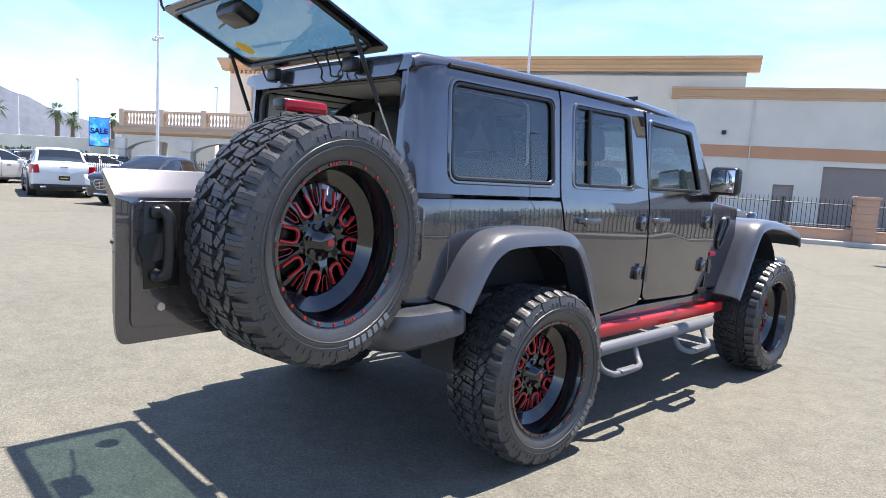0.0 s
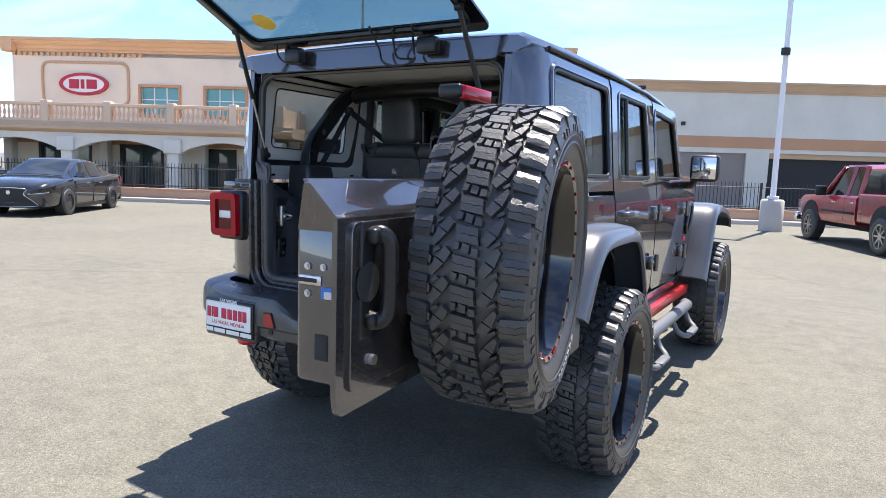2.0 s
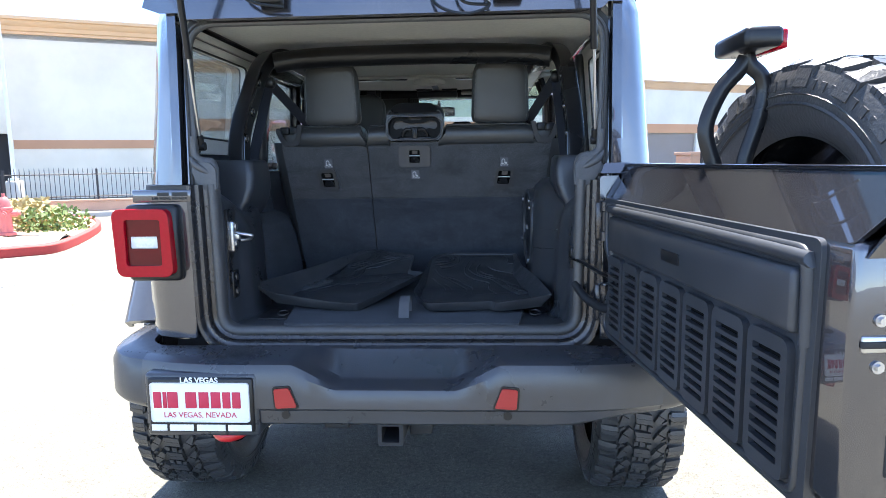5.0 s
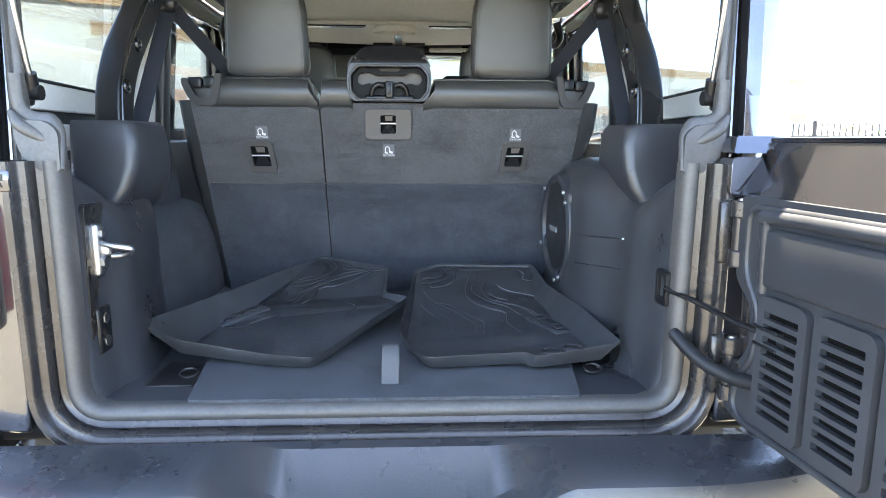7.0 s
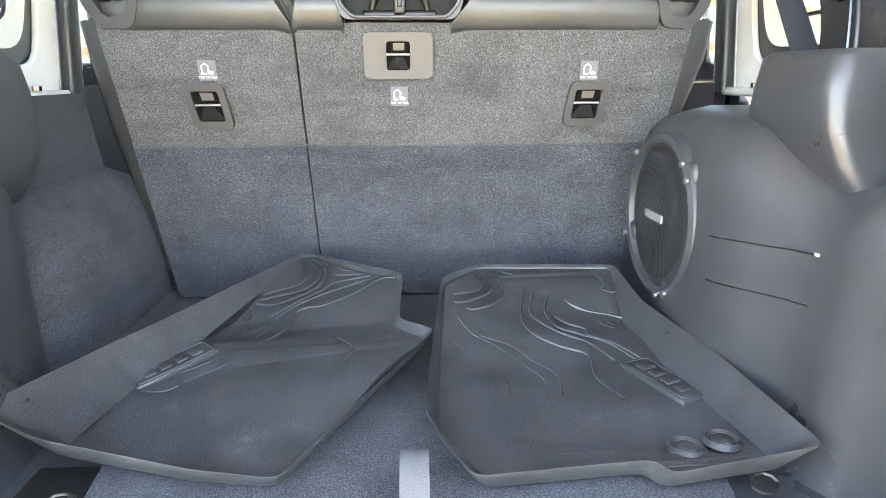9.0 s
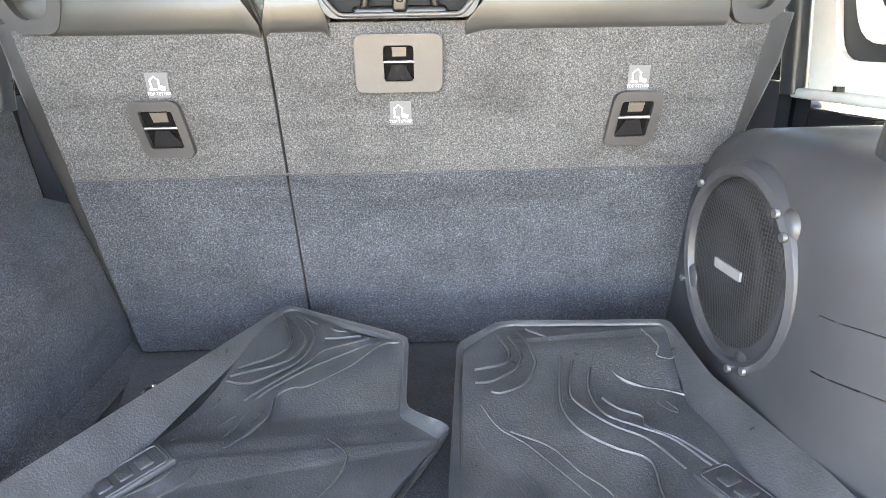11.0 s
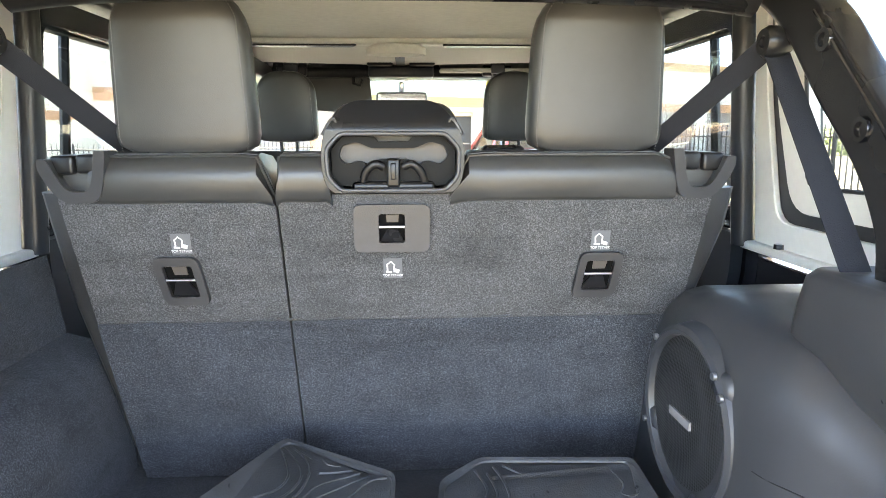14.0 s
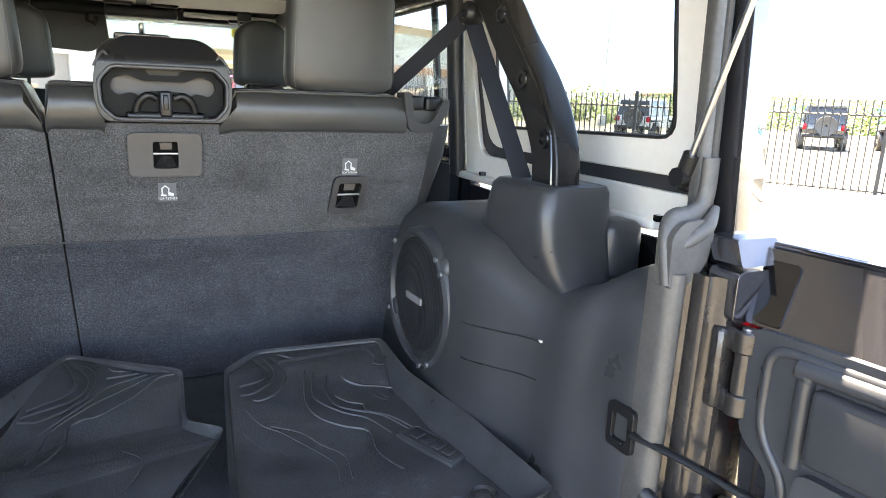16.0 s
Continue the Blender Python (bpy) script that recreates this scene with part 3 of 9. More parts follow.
BAL = lathe([(0.0001, 0.0), (0.075, 0.0), (0.075, 0.06), (0.045, 0.09), (0.06, 0.16), (0.088, 0.26), (0.07, 0.38), (0.042, 0.50), (0.040, 0.58), (0.065, 0.62), (0.075, 0.66), (0.0001, 0.66)], 10, Matrix.Rotation(-math.pi / 2, 4, "Y"))
bal0 = part("baluster", BAL, BALUSTRADE, shop, smooth=50)
posts = [-32.1, -28.9, -25.7, -22.35, -19.0, -15.65, -12.4, -10.0]
run([(BF - 0.06, 4.18), (BF - 0.06, 4.34), (BF + 0.26, 4.34), (BF + 0.26, 4.18)], -32.2, -9.9, "top_rail", BALUSTRADE, shop, 0.02)
run([(BF - 0.04, 3.36), (BF - 0.04, 3.50), (BF + 0.24, 3.50), (BF + 0.24, 3.36)], -32.2, -9.9, "foot_rail", BALUSTRADE, shop, 0.02)
first_b = True
for a in posts:
    part("rail_post", box((a - 0.20, BF - 0.12, 3.36), (a + 0.20, BF + 0.30, 4.44), 0.03, m=SITE), BALUSTRADE, shop)
for a, b in zip(posts, posts[1:]):
    n = max(2, int((b - a - 0.4) / 0.24))
    for k in range(n):
        x = a + 0.32 + (b - a - 0.64) * k / (n - 1)
        if first_b:
            ob, first_b = bal0, False
        else:
            ob = new("baluster", bal0.data)
            ob.parent = shop
        ob.matrix_basis = SITE @ Matrix.Translation((x, BF + 0.10, 3.51))
part("end_rail", slab(rect(BF, 3.36, F, 4.34), (), lambda a, b, w: site(-9.95 + w, a, b), 0.14), BALUSTRADE, shop)
part("rail_post", box((-10.1, F - 1.6, 3.36), (-9.7, F - 1.2, 4.44), 0.03, m=SITE), BALUSTRADE, shop)

# service block with roller doors
svc = thing("service_building", "long grey-white stucco service building with roller doors and a terracotta band", "building", kind="structure")
bays = [(8.4, 14.5, 2.95, "shut"), (15.7, 21.9, 3.0, "open"), (22.8, 28.5, 3.05, "open"), (29.4, 34.9, 3.2, "shut"), (36.2, 41.8, 3.2, "shut"), (43.2, 48.8, 3.2, "shut")]
holes = [rect(a, 0.02, b, z) for a, b, z, _ in bays] + [rect(6.25, 0.02, 7.2, 1.95)]
front(rect(1.4, 0, 56.2, 6.25), holes, F - 0.1, 0.35, "front_wall", STUCCO_GREY, svc)
part("side_wall", slab(rect(F + 0.25, 0, F + 20, 6.25), (), lambda a, b, w: site(56.2 - w, a, b), 0.35), STUCCO_GREY, svc)
part("roof", slab(rect(1.4, F, 56.2, F + 20), (), lambda a, b, w: site(a, b, 6.05 + w), 0.15), CONCRETE, svc)
prof = [(F - 0.1 + y * 0.55, 6.62 + z * 0.8) for y, z in CORN]
run(prof, 1.0, 56.6, "cornice", CORNICE_DARK, svc)
run([(F - 0.14, 3.22), (F - 0.14, 3.82), (F, 3.82), (F, 3.22)], 1.4, 56.1, "band", BAND, svc)
for a, b, z, state in bays:
    if state == "shut":
        d = part("roller_door", slab(rect(a, 0.02, b, z), (), lambda p, q, w: site(p, F + 0.10 + w, q), 0.06), SHUTTER, svc, "closed ribbed roller door")
        n = int(z / 0.14)
        for k in range(n):
            part("door_rib", box((a, F + 0.075, 0.05 + k * 0.14), (b, F + 0.10, 0.15 + k * 0.14), m=SITE), SHUTTER, d)
    else:
        # indoor shade again painted as a closed near-black box
        part("bay_interior", box((a, F + 0.26, 0.0), (b, F + 9.0, z), m=SITE), ROOM_SHADE, svc).data.flip_normals()
        part("bay_lintel", box((a, F + 0.05, z - 0.28), (b, F + 0.25, z), 0.02, m=SITE), CORNICE_DARK, svc)
        for k in range(5):
            part("tyre_rack", box((a + 0.5 + k * 1.05, F + 5.0, 0.3), (a + 1.3 + k * 1.05, F + 5.6, 1.6), 0.12, m=SITE), SHUTTER, svc)
part("side_door", box((6.25, F + 0.05, 0.02), (7.2, F + 0.12, 1.95), 0.01, m=SITE), SHUTTER, svc)
for x in (3.6, 10.9, 25.5, 38.0):
    part("wall_light", box((x, F - 0.25, 4.35), (x + 0.22, F - 0.1, 4.55), 0.03, m=SITE), IRON, svc)
part("down_pipe", tube([site(5.0, F - 0.18, 0), site(5.0, F - 0.18, 6.1)], 0.03, 8), STUCCO_GREY, svc)

# far side of the lot
back_wall = thing("lot_wall", "long tan retaining wall beyond the lot", "wall", kind="structure")
part("retaining_wall", box((-150, 40, 0), (-33, 40.4, 2.75), 0.02, m=SITE), STUCCO, back_wall)
low = thing("far_shops", "long low tan commercial building far off", "building", kind="structure")
part("shop_front", box((28, 66, 0), (110, 80, 2.6), 0.05, m=pose(0, 0, 0, 0, 0, -22)), STUCCO, low)
part("shop_parapet", box((27.8, 65.7, 2.6), (110.2, 80.2, 2.95), 0.05, m=pose(0, 0, 0, 0, 0, -22)), CORNICE_DARK, low)
for k in range(9):
    part("shop_window", box((31 + k * 8.5, 65.95, 0.6), (35 + k * 8.5, 66.02, 2.1), 0.02, m=pose(0, 0, 0, 0, 0, -22)), TEAL_GLASS, low)
# mountains
bm = bmesh.new()
rnd = random.Random(5)
top, base, prevh = [], [], 0
for k in range(60):
    a = radians(-112 + k * 1.0)
    d = 2200.0
    h = 60 + 105 * math.exp(-((k - 27) / 7.0) ** 2) + 60 * math.exp(-((k - 10) / 8.0) ** 2) + 12 * noise.noise((k * 0.35, 0, 0)) + 5 * noise.noise((k * 1.3, 2, 0))
    h = 1.28 * h * min(1.0, max(0.15, (48 - k) / 10.0))
    top.append(Vector((math.sin(a) * d, math.cos(a) * d, h)))
    base.append(Vector((math.sin(a) * d * 0.93, math.cos(a) * d * 0.93, -3)))
mids = [b.lerp(t, 0.55) + Vector((0, 0, 10 * noise.noise((i * 0.6, 5, 1)))) for i, (b, t) in enumerate(zip(base, top))]
loft([base, mids, top], closed=False, bm=bm)
# the distance haze is painted into this blue-grey base colour
MOUNTAIN = mat("hazy_mountain", (0.115, 0.13, 0.16), 1.0, var=0.25, scale=0.01, fine=0.05, bump=0.0)
tagged(part("backdrop_mountains", bm, MOUNTAIN, smooth=0), "hazy blue desert mountains on the horizon", "mountain", kind="structure")

# kerb, low block wall with piers and iron fence
KY = 19.9
run([(KY, -0.02), (KY, 0.13), (KY + 0.02, 0.15), (KY + 0.55, 0.15), (KY + 0.55, -0.02)], -60, 13.0, "kerb", CONCRETE, None, 0.01)
tagged(bpy.data.objects["kerb"], "pale concrete kerb along the block wall", "kerb", kind="structure")
PICK = box((-0.009, -0.009, 0.0), (0.009, 0.009, 0.86))
loft([[Vector((x, y, 0.86)) for x, y in ((-0.009, -0.009), (0.009, -0.009), (0.009, 0.009), (-0.009, 0.009))], [Vector((x, y, 0.93)) for x, y in ((-0.002, -0.002), (0.002, -0.002), (0.002, 0.002), (-0.002, 0.002))]], bm=PICK)
picket0 = part("picket", PICK, IRON, None, smooth=0)
pick_mesh = picket0.data
bpy.data.objects.remove(picket0)


def fence_run(x0, x1, step=0.125):
    fw = thing("fence_wall", "low tan block wall topped with a black iron picket fence", "fence", "lot fence", kind="structure")
    run([(KY + 0.42, 0.13), (KY + 0.42, 0.44), (KY + 0.62, 0.44), (KY + 0.62, 0.13)], x0, x1, "block_wall", BLOCK, fw, 0.01)
    run([(KY + 0.39, 0.44), (KY + 0.39, 0.50), (KY + 0.65, 0.50), (KY + 0.65, 0.44)], x0, x1, "wall_cap", BLOCK, fw, 0.01)
    for z in (0.60, 1.26):
        part("rail", tube([site(x0, KY + 0.52, z), site(x1, KY + 0.52, z)], 0.017, 4), IRON, fw)
    n = int((x1 - x0) / step)
    for k in range(n):
        ob = new("picket", pick_mesh)
        ob.parent = fw
        ob.matrix_basis = SITE @ Matrix.Translation((x0 + step * (k + 0.5), KY + 0.52, 0.52))
    k = x0 + 2.4
    while k < x1 - 0.5:
        part("fence_post", box((k - 0.03, KY + 0.49, 0.5), (k + 0.03, KY + 0.55, 1.42), m=SITE), IRON, fw)
        k += 2.4


def pier(x, y, h=1.46, w=0.30, m=SITE):
    th = thing("block_pier", "square tan block pier with a flat cap", "pier", "fence piers", kind="structure")
    n = 6
    for k in range(n):
        part("block", box((x - w, y - w + 0.3, 0.14 + (h - 0.14) * k / n + 0.006), (x + w, y + w + 0.3, 0.14 + (h - 0.14) * (k + 1) / n - 0.006), 0.008, m=m), BLOCK, th)
    part("core", box((x - w + 0.015, y - w + 0.315, 0.0), (x + w - 0.015, y + w + 0.285, h), m=m), BLOCK, th)
    part("cap", box((x - w - 0.04, y - w + 0.26, h), (x + w + 0.04, y + w + 0.34, h + 0.09), 0.01, m=m), BLOCK, th)


fence_run(-34.0, -7.6)
fence_run(-7.0, 7.0)
fence_run(7.6, 13.0)
fsn = thing("fence_sign", "red notice with pale bars, fixed to the iron fence", "sign")
part("board", slab(rounded([(-6.60, 1.335), (-6.10, 1.335), (-6.10, 1.605), (-6.60, 1.605)], 0.05), (), lambda a, b, w: site(a, KY + 0.47 + w, b - 0.10), 0.02), SIGN_RED, fsn)
for k in range(3):
    part("bar", box((-6.52 + 0.03 * k, KY + 0.466, 1.43 - k * 0.065), (-6.18 - 0.03 * k, KY + 0.470, 1.455 - k * 0.065), m=SITE), SIGN_WHITE, fsn, "pale bar")
for x in (-7.3, 7.3):
    pier(x, KY + 0.22)
pier(-20.5, KY + 0.22)

# tall iron fence on the other side of the drive
A, B = Vector((6.75, 17.5, 0)), Vector((12.6, 7.3, 0))
dirv = (B - A).normalized()
ang = math.degrees(math.atan2(dirv.y, dirv.x))
FM = pose(A.x, A.y, 0, 0, 0, ang)
tf = thing("tall_fence", "tall black iron picket fence along the drive", "fence", kind="structure")
TP = box((-0.011, -0.011, 0.0), (0.011, 0.011, 1.80))
t0 = part("picket", TP, IRON, None, smooth=0)
tpm = t0.data
bpy.data.objects.remove(t0)
LEN = 17.5
for k in range(int(LEN / 0.13)):
    ob = new("picket", tpm)
    ob.parent = tf
    ob.matrix_basis = FM @ Matrix.Translation((0.15 + k * 0.13, 0, 0.06))
for z in (0.16, 1.58):
    part("rail", tube([FM @ Vector((0, 0, z)), FM @ Vector((LEN, 0, z))], 0.020, 4), IRON, tf)
for k in range(8):
    part("fence_post", box((k * 2.4 - 0.035, -0.035, 0), (k * 2.4 + 0.035, 0.035, 1.92), m=FM), IRON, tf)
part("fence_brace", tube([FM @ Vector((8.2, -0.5, 0)), FM @ Vector((8.2, -0.5, 0.8)), FM @ Vector((7.2, -0.5, 0.8))], 0.025, 6), IRON, tf)
pm = pose(A.x, A.y, 0, 0, 0, ang)
pier(-0.45, -0.3, 1.55, 0.28, pm)
lw = thing("drive_wall", "low tan block wall beside the drive", "wall", kind="structure")
part("block_wall", box((-4.2, -0.12, 0.0), (-0.7, 0.12, 0.62), 0.01, m=pose(A.x, A.y, 0, 0, 0, 27)), BLOCK, lw)
kr = part("kerb", box((-0.4, -0.65, -0.02), (17.5, -0.15, 0.12), 0.02, m=FM), CONCRETE, None)
tagged(kr, "pale concrete kerb under the tall fence", "kerb", kind="structure")

# lamp poles
def lamp_pole(x, y, h, base, label, r=0.085, cams=False):
    p = thing("lamp_pole", label, "lamp post", "lot lamp poles", at=Matrix.Translation((x, y, 0)))
    if base:
        part("concrete_base", lathe([(0.0001, 0.0), (0.33, 0.0), (0.33, base - 0.05), (0.28, base), (0.0001, base)], 24, Matrix.Rotation(-math.pi / 2, 4, "Y")), CONCRETE, p, "grey concrete footing")
    part("shaft", tube([(0, 0, max(base - 0.02, 0)), (0, 0, h * 0.5), (0, 0, h)], [r, r * 0.85, r * 0.62], 10), POLE_WHITE, p, "white tapered steel shaft")
    part("foot_plate", box((-0.16, -0.16, max(base, 0)), (0.16, 0.16, max(base, 0) + 0.10), 0.02), POLE_WHITE, p)
    if cams:
        for a in (-1, 1):
            part("camera_arm", tube([(0, 0, h - 0.15), (a * 0.30, 0, h - 0.10), (a * 0.36, 0, h - 0.22)], 0.03, 8), POLE_WHITE, p)
            part("camera_head", tube([(a * 0.30, -0.12, h - 0.26), (a * 0.42, 0.12, h - 0.22)], 0.07, 10), POLE_WHITE, p, "white security camera")
        part("shaft_top", tube([(0, 0, h), (0, 0, h + 6)], r * 0.6, 8), POLE_WHITE, p)
    else:
        part("lamp_head", box((-0.75, -0.16, h), (0.1, 0.16, h + 0.12), 0.04), POLE_WHITE, p)
    return p


p2 = lamp_pole(0.25, 19.7, 13.5, 0.95, "white lamp pole on a concrete footing beside the kerb")
part("flood_lamp", box((-0.12, -0.28, 5.15), (0.12, -0.08, 5.35), 0.02), IRON, p2, "small black flood lamp")
lamp_pole(-19.18, 24.5, 12.5, 0.95, "white lamp pole on a concrete footing behind the fence")
e0 = Vector((3.06, -1.87, 0))
def off(az, d, e=e0):
    return e + Vector((math.sin(radians(az)) * d, math.cos(radians(az)) * d, 0))
q = off(-70.3, 33)
lamp_pole(q.x, q.y, 7.0, 0.7, "white pole with security cameras among the cars", cams=True)
q = off(5.4, 34, Vector((1.6, -2.34, 0)))
lamp_pole(q.x, q.y, 5.4, 0.5, "short white lamp pole by the service bays")
q = off(38.6, 50, Vector((-0.08, -0.6, 0)))
lamp_pole(q.x, q.y, 10.0, 0.7, "white lamp pole beyond the tall fence")
for az, d, h in ((-75.8, 90, 10.0), (-65.9, 95, 11.2), (-79.6, 110, 9.0)):
    q = off(az, d)
    lamp_pole(q.x, q.y, h, 0.0, "thin street lamp far off", r=0.12)
for az, d in ((39.6, 70), (43.2, 74)):
    q = off(az, d, Vector((-0.08, -0.6, 0)))
    lamp_pole(q.x, q.y, 3.9, 0.0, "thin street lamp far off", r=0.06)

# palms, hedges
FROND = mat("palm_frond", (0.075, 0.11, 0.035), 0.6, var=0.3, scale=3)
BARK = mat("palm_bark", (0.19, 0.14, 0.10), 0.95, var=0.25, scale=4, fine=30, bump=0.5, depth=0.02)
LEAF = mat("hedge_leaf", (0.10, 0.15, 0.03), 0.6, var=0.35, scale=2)


def palm(x, y, h, seed):
    rn = random.Random(seed)
    p = thing("palm_tree", "tall fan palm with shaggy crown beyond the lot", "palm tree", "palms", at=Matrix.Translation((x, y, 0)))
    part("trunk", tube([(0, 0, 0), (0.05, 0, h * 0.4), (0.0, 0.06, h * 0.8), (0.05, 0.05, h)], [0.30, 0.22, 0.20, 0.26], 10), BARK, p)
    bm = bmesh.new()
    for k in range(46):
        a, el = rn.random() * 6.283, rn.uniform(-0.9, 1.2)
        ln = rn.uniform(1.1, 1.7)
        d = Vector((math.cos(a) * math.cos(el), math.sin(a) * math.cos(el), math.sin(el)))
        sd = d.cross(Vector((0, 0, 1))).normalized()
        c0 = Vector((0.05, 0.05, h))
        for j in range(7):
            t = (j - 3) / 3
            tip = c0 + d * ln * (1 - 0.15 * abs(t)) + sd * t * 0.42 + Vector((0, 0, -0.35 * ln * (0.5 + 0.5 * abs(t))))
            m0 = c0 + d * ln * 0.5 + sd * t * 0.10
            bm.faces.new([bm.verts.new(v) for v in (c0 + d * 0.3, m0 + sd * 0.03, tip, m0 - sd * 0.03)])
    part("crown", bm, FROND, p, smooth=0)


for az, d, h, sd in ((-77.2, 75, 5.4, 1), (-76.2, 82, 5.0, 2), (-81.0, 78, 5.6, 3), (-73.5, 88, 5.6, 4)):
    q = off(az, d)
    palm(q.x, q.y, h, sd)


def shrub(name, c, size, count, seed, material, label, cat, leaf=0.05):
    rn = random.Random(seed)
    bm = bmesh.new()
    for k in range(count):
        while True:
            p = Vector((rn.uniform(-1, 1), rn.uniform(-1, 1), rn.uniform(0, 1)))
            if p.x ** 2 + p.y ** 2 + (p.z - 0.35) ** 2 * 1.4 < 1 + 0.25 * math.sin(p.x * 5 + seed):
                break
        p = Vector((c[0] + p.x * size[0], c[1] + p.y * size[1], p.z * size[2]))
        a = Vector((rn.uniform(-1, 1), rn.uniform(-1, 1), rn.uniform(-0.3, 1))).normalized() * leaf * rn.uniform(0.6, 1.4)
        b = a.orthogonal().normalized() * leaf * 0.35
        bm.faces.new([bm.verts.new(v) for v in (p, p + a * 0.5 + b, p + a, p + a * 0.5 - b)])
    return tagged(part(name, bm, material, smooth=0), label, cat)


for k in range(12):
    q = off(33 + k * 2.6, 56 + (k % 3) * 2, Vector((0, 0, 0)))
    shrub("hedge_bush", (q.x, q.y), (2.6, 2.0, 2.0 + 0.5 * (k % 3)), 900, 20 + k, LEAF, "bright green hedge bush beyond the fence", "bush", 0.30)
for k in range(5):
    q = off(-80.5 + k * 1.1, 62, e0)
    shrub("hedge_bush", (q.x, q.y), (1.6, 1.6, 1.6), 500, 50 + k, LEAF, "green bush at the edge of the lot", "bush", 0.22)

# LED sale board
q = off(-74.4, 62)
bd = thing("sale_board", "blue and magenta LED sale board on posts", "sign", at=pose(q.x, q.y, 0, 0, 0, 74))
part("board_case", box((-0.76, -0.2, 2.05), (0.76, 0.2, 4.45), 0.06), IRON, bd)
m, n, l, b, tc = node_mat("led_face")
nz = noise_tex(n, l, tc, 2.2, 4)
l.new(ramp(n, l, nz, [(0.3, (0.02, 0.05, 0.35)), (0.5, (0.02, 0.18, 0.75)), (0.62, (0.05, 0.36, 0.85)), (0.72, (0.55, 0.05, 0.40))]), b.inputs["Base Color"])
l.new(ramp(n, l, nz, [(0.3, (0.02, 0.05, 0.35)), (0.5, (0.02, 0.18, 0.75)), (0.62, (0.05, 0.36, 0.85)), (0.72, (0.55, 0.05, 0.40))]), b.inputs["Emission Color"])
b.inputs["Emission Strength"].default_value = 0.6
face = part("board_face", box((-0.70, -0.225, 2.12), (0.70, -0.20, 4.38), 0.01), m, bd)
words("board_words", "SALE", 0.62, SMOOTH_BLACK, bd, Matrix.Translation((0, -0.235, 3.3)) @ Matrix.Rotation(math.pi / 2, 4, "X"), depth=0.004, bold=0.02)
for x in (-0.7, 0.7):
    part("board_post", tube([(x, 0, 0), (x, 0, 2.0)], 0.10, 10), POLE_WHITE, bd)

# planted island with hydrant, manhole
isl = thing("planter_island", "planted traffic island with red-painted kerb and gravel", "kerb island", kind="structure")
loop = [(-7.1, 9.15), (-7.35, 8.35), (-7.9, 8.0), (-8.9, 8.25), (-9.6, 8.75), (-10.1, 10.2), (-12.3, 13.8), (-12.6, 15.6), (-10.5, 15.2), (-8.6, 12.8)]
loop = [(p.x, p.y) for p in smooth_line([(a, b, 0) for a, b in loop], 4, True)]
cx, cy = -9.4, 11.3
inner = [(cx + (a - cx) * 0.90, cy + (b - cy) * 0.93) for a, b in loop]
part("kerb_ring", slab(loop, [inner], lambda a, b, w: Vector((a, b, 0.16 - w)), 0.17), KERB_RED, isl, "red painted kerb", bevel=0.02)
GRAVEL = mat("tan_gravel", (0.46, 0.34, 0.22), 0.95, var=0.3, scale=3, fine=25, bump=0.6, depth=0.02)
part("gravel_bed", slab(inner, (), lambda a, b, w: Vector((a, b, 0.13 - w)), 0.1), GRAVEL, isl)
part("corner_slab", slab([(cx + (a - cx) * 0.905, cy + (b - cy) * 0.935) for a, b in loop if b < 10.0] + [(-9.6, 10.6), (-7.9, 10.4)], (), lambda a, b, w: Vector((a, b, 0.164 - w)), 0.03), CONCRETE, isl)
hyd = thing("fire_hydrant", "faded red fire hydrant on the planted island", "fire hydrant", at=Matrix.Translation((-9.0, 10.25, 0.16)))
HYD = mat("faded_red_paint", (0.50, 0.13, 0.12), 0.6, var=0.15, scale=8)
part("barrel", lathe([(0.0001, 0.0), (0.17, 0.0), (0.17, 0.05), (0.115, 0.07), (0.105, 0.45), (0.14, 0.48), (0.14, 0.54), (0.115, 0.56), (0.10, 0.66), (0.06, 0.74), (0.03, 0.76), (0.03, 0.82), (0.0001, 0.82)], 20, Matrix.Rotation(-math.pi / 2, 4, "Y")), HYD, hyd, smooth=40)
for d in ((1, 0.5), (-1, -0.5), (0.5, -1)):
    v = Vector((d[0], d[1], 0)).normalized()
    part("outlet", tube([v * 0.08 + Vector((0, 0, 0.42)), v * 0.21 + Vector((0, 0, 0.42))], 0.06, 12), HYD, hyd)
    part("outlet_cap", tube([v * 0.20 + Vector((0, 0, 0.42)), v * 0.26 + Vector((0, 0, 0.42))], 0.035, 6), HYD, hyd)
DRY = mat("dry_grass", (0.42, 0.34, 0.16), 0.9, var=0.3, scale=3)
shrub("desert_shrub", (-9.9, 11.9), (1.1, 0.9, 0.75), 1500, 77, DRY, "dry pale desert shrub on the island", "bush", 0.14)
shrub("desert_shrub", (-8.9, 11.6), (0.7, 0.7, 0.6), 700, 78, LEAF, "small green shrub on the island", "bush", 0.10)
mh = thing("manhole_cover", "round manhole in a pale concrete collar", "manhole", kind="structure")
part("collar", disc((-6.0, 5.85, 0.002), 0.45, (0, 0, 1), 0.012, 40), CONCRETE, mh)
part("cover", disc((-6.0, 5.85, 0.006), 0.29, (0, 0, 1), 0.012, 32), mat("cast_iron", (0.16, 0.15, 0.14), 0.7, 0.3, var=0.2, fine=40, bump=0.6), mh)

# ---- the lifted four-door off-roader: shell ----
suv = thing("off_road_suv", "lifted granite-grey four-door off-roader with its tailgate open and rear glass raised", "suv")
AXLE_R, AXLE_F, TYRE_R, HUB_Z = 0.865, 3.90, 0.440, 0.436


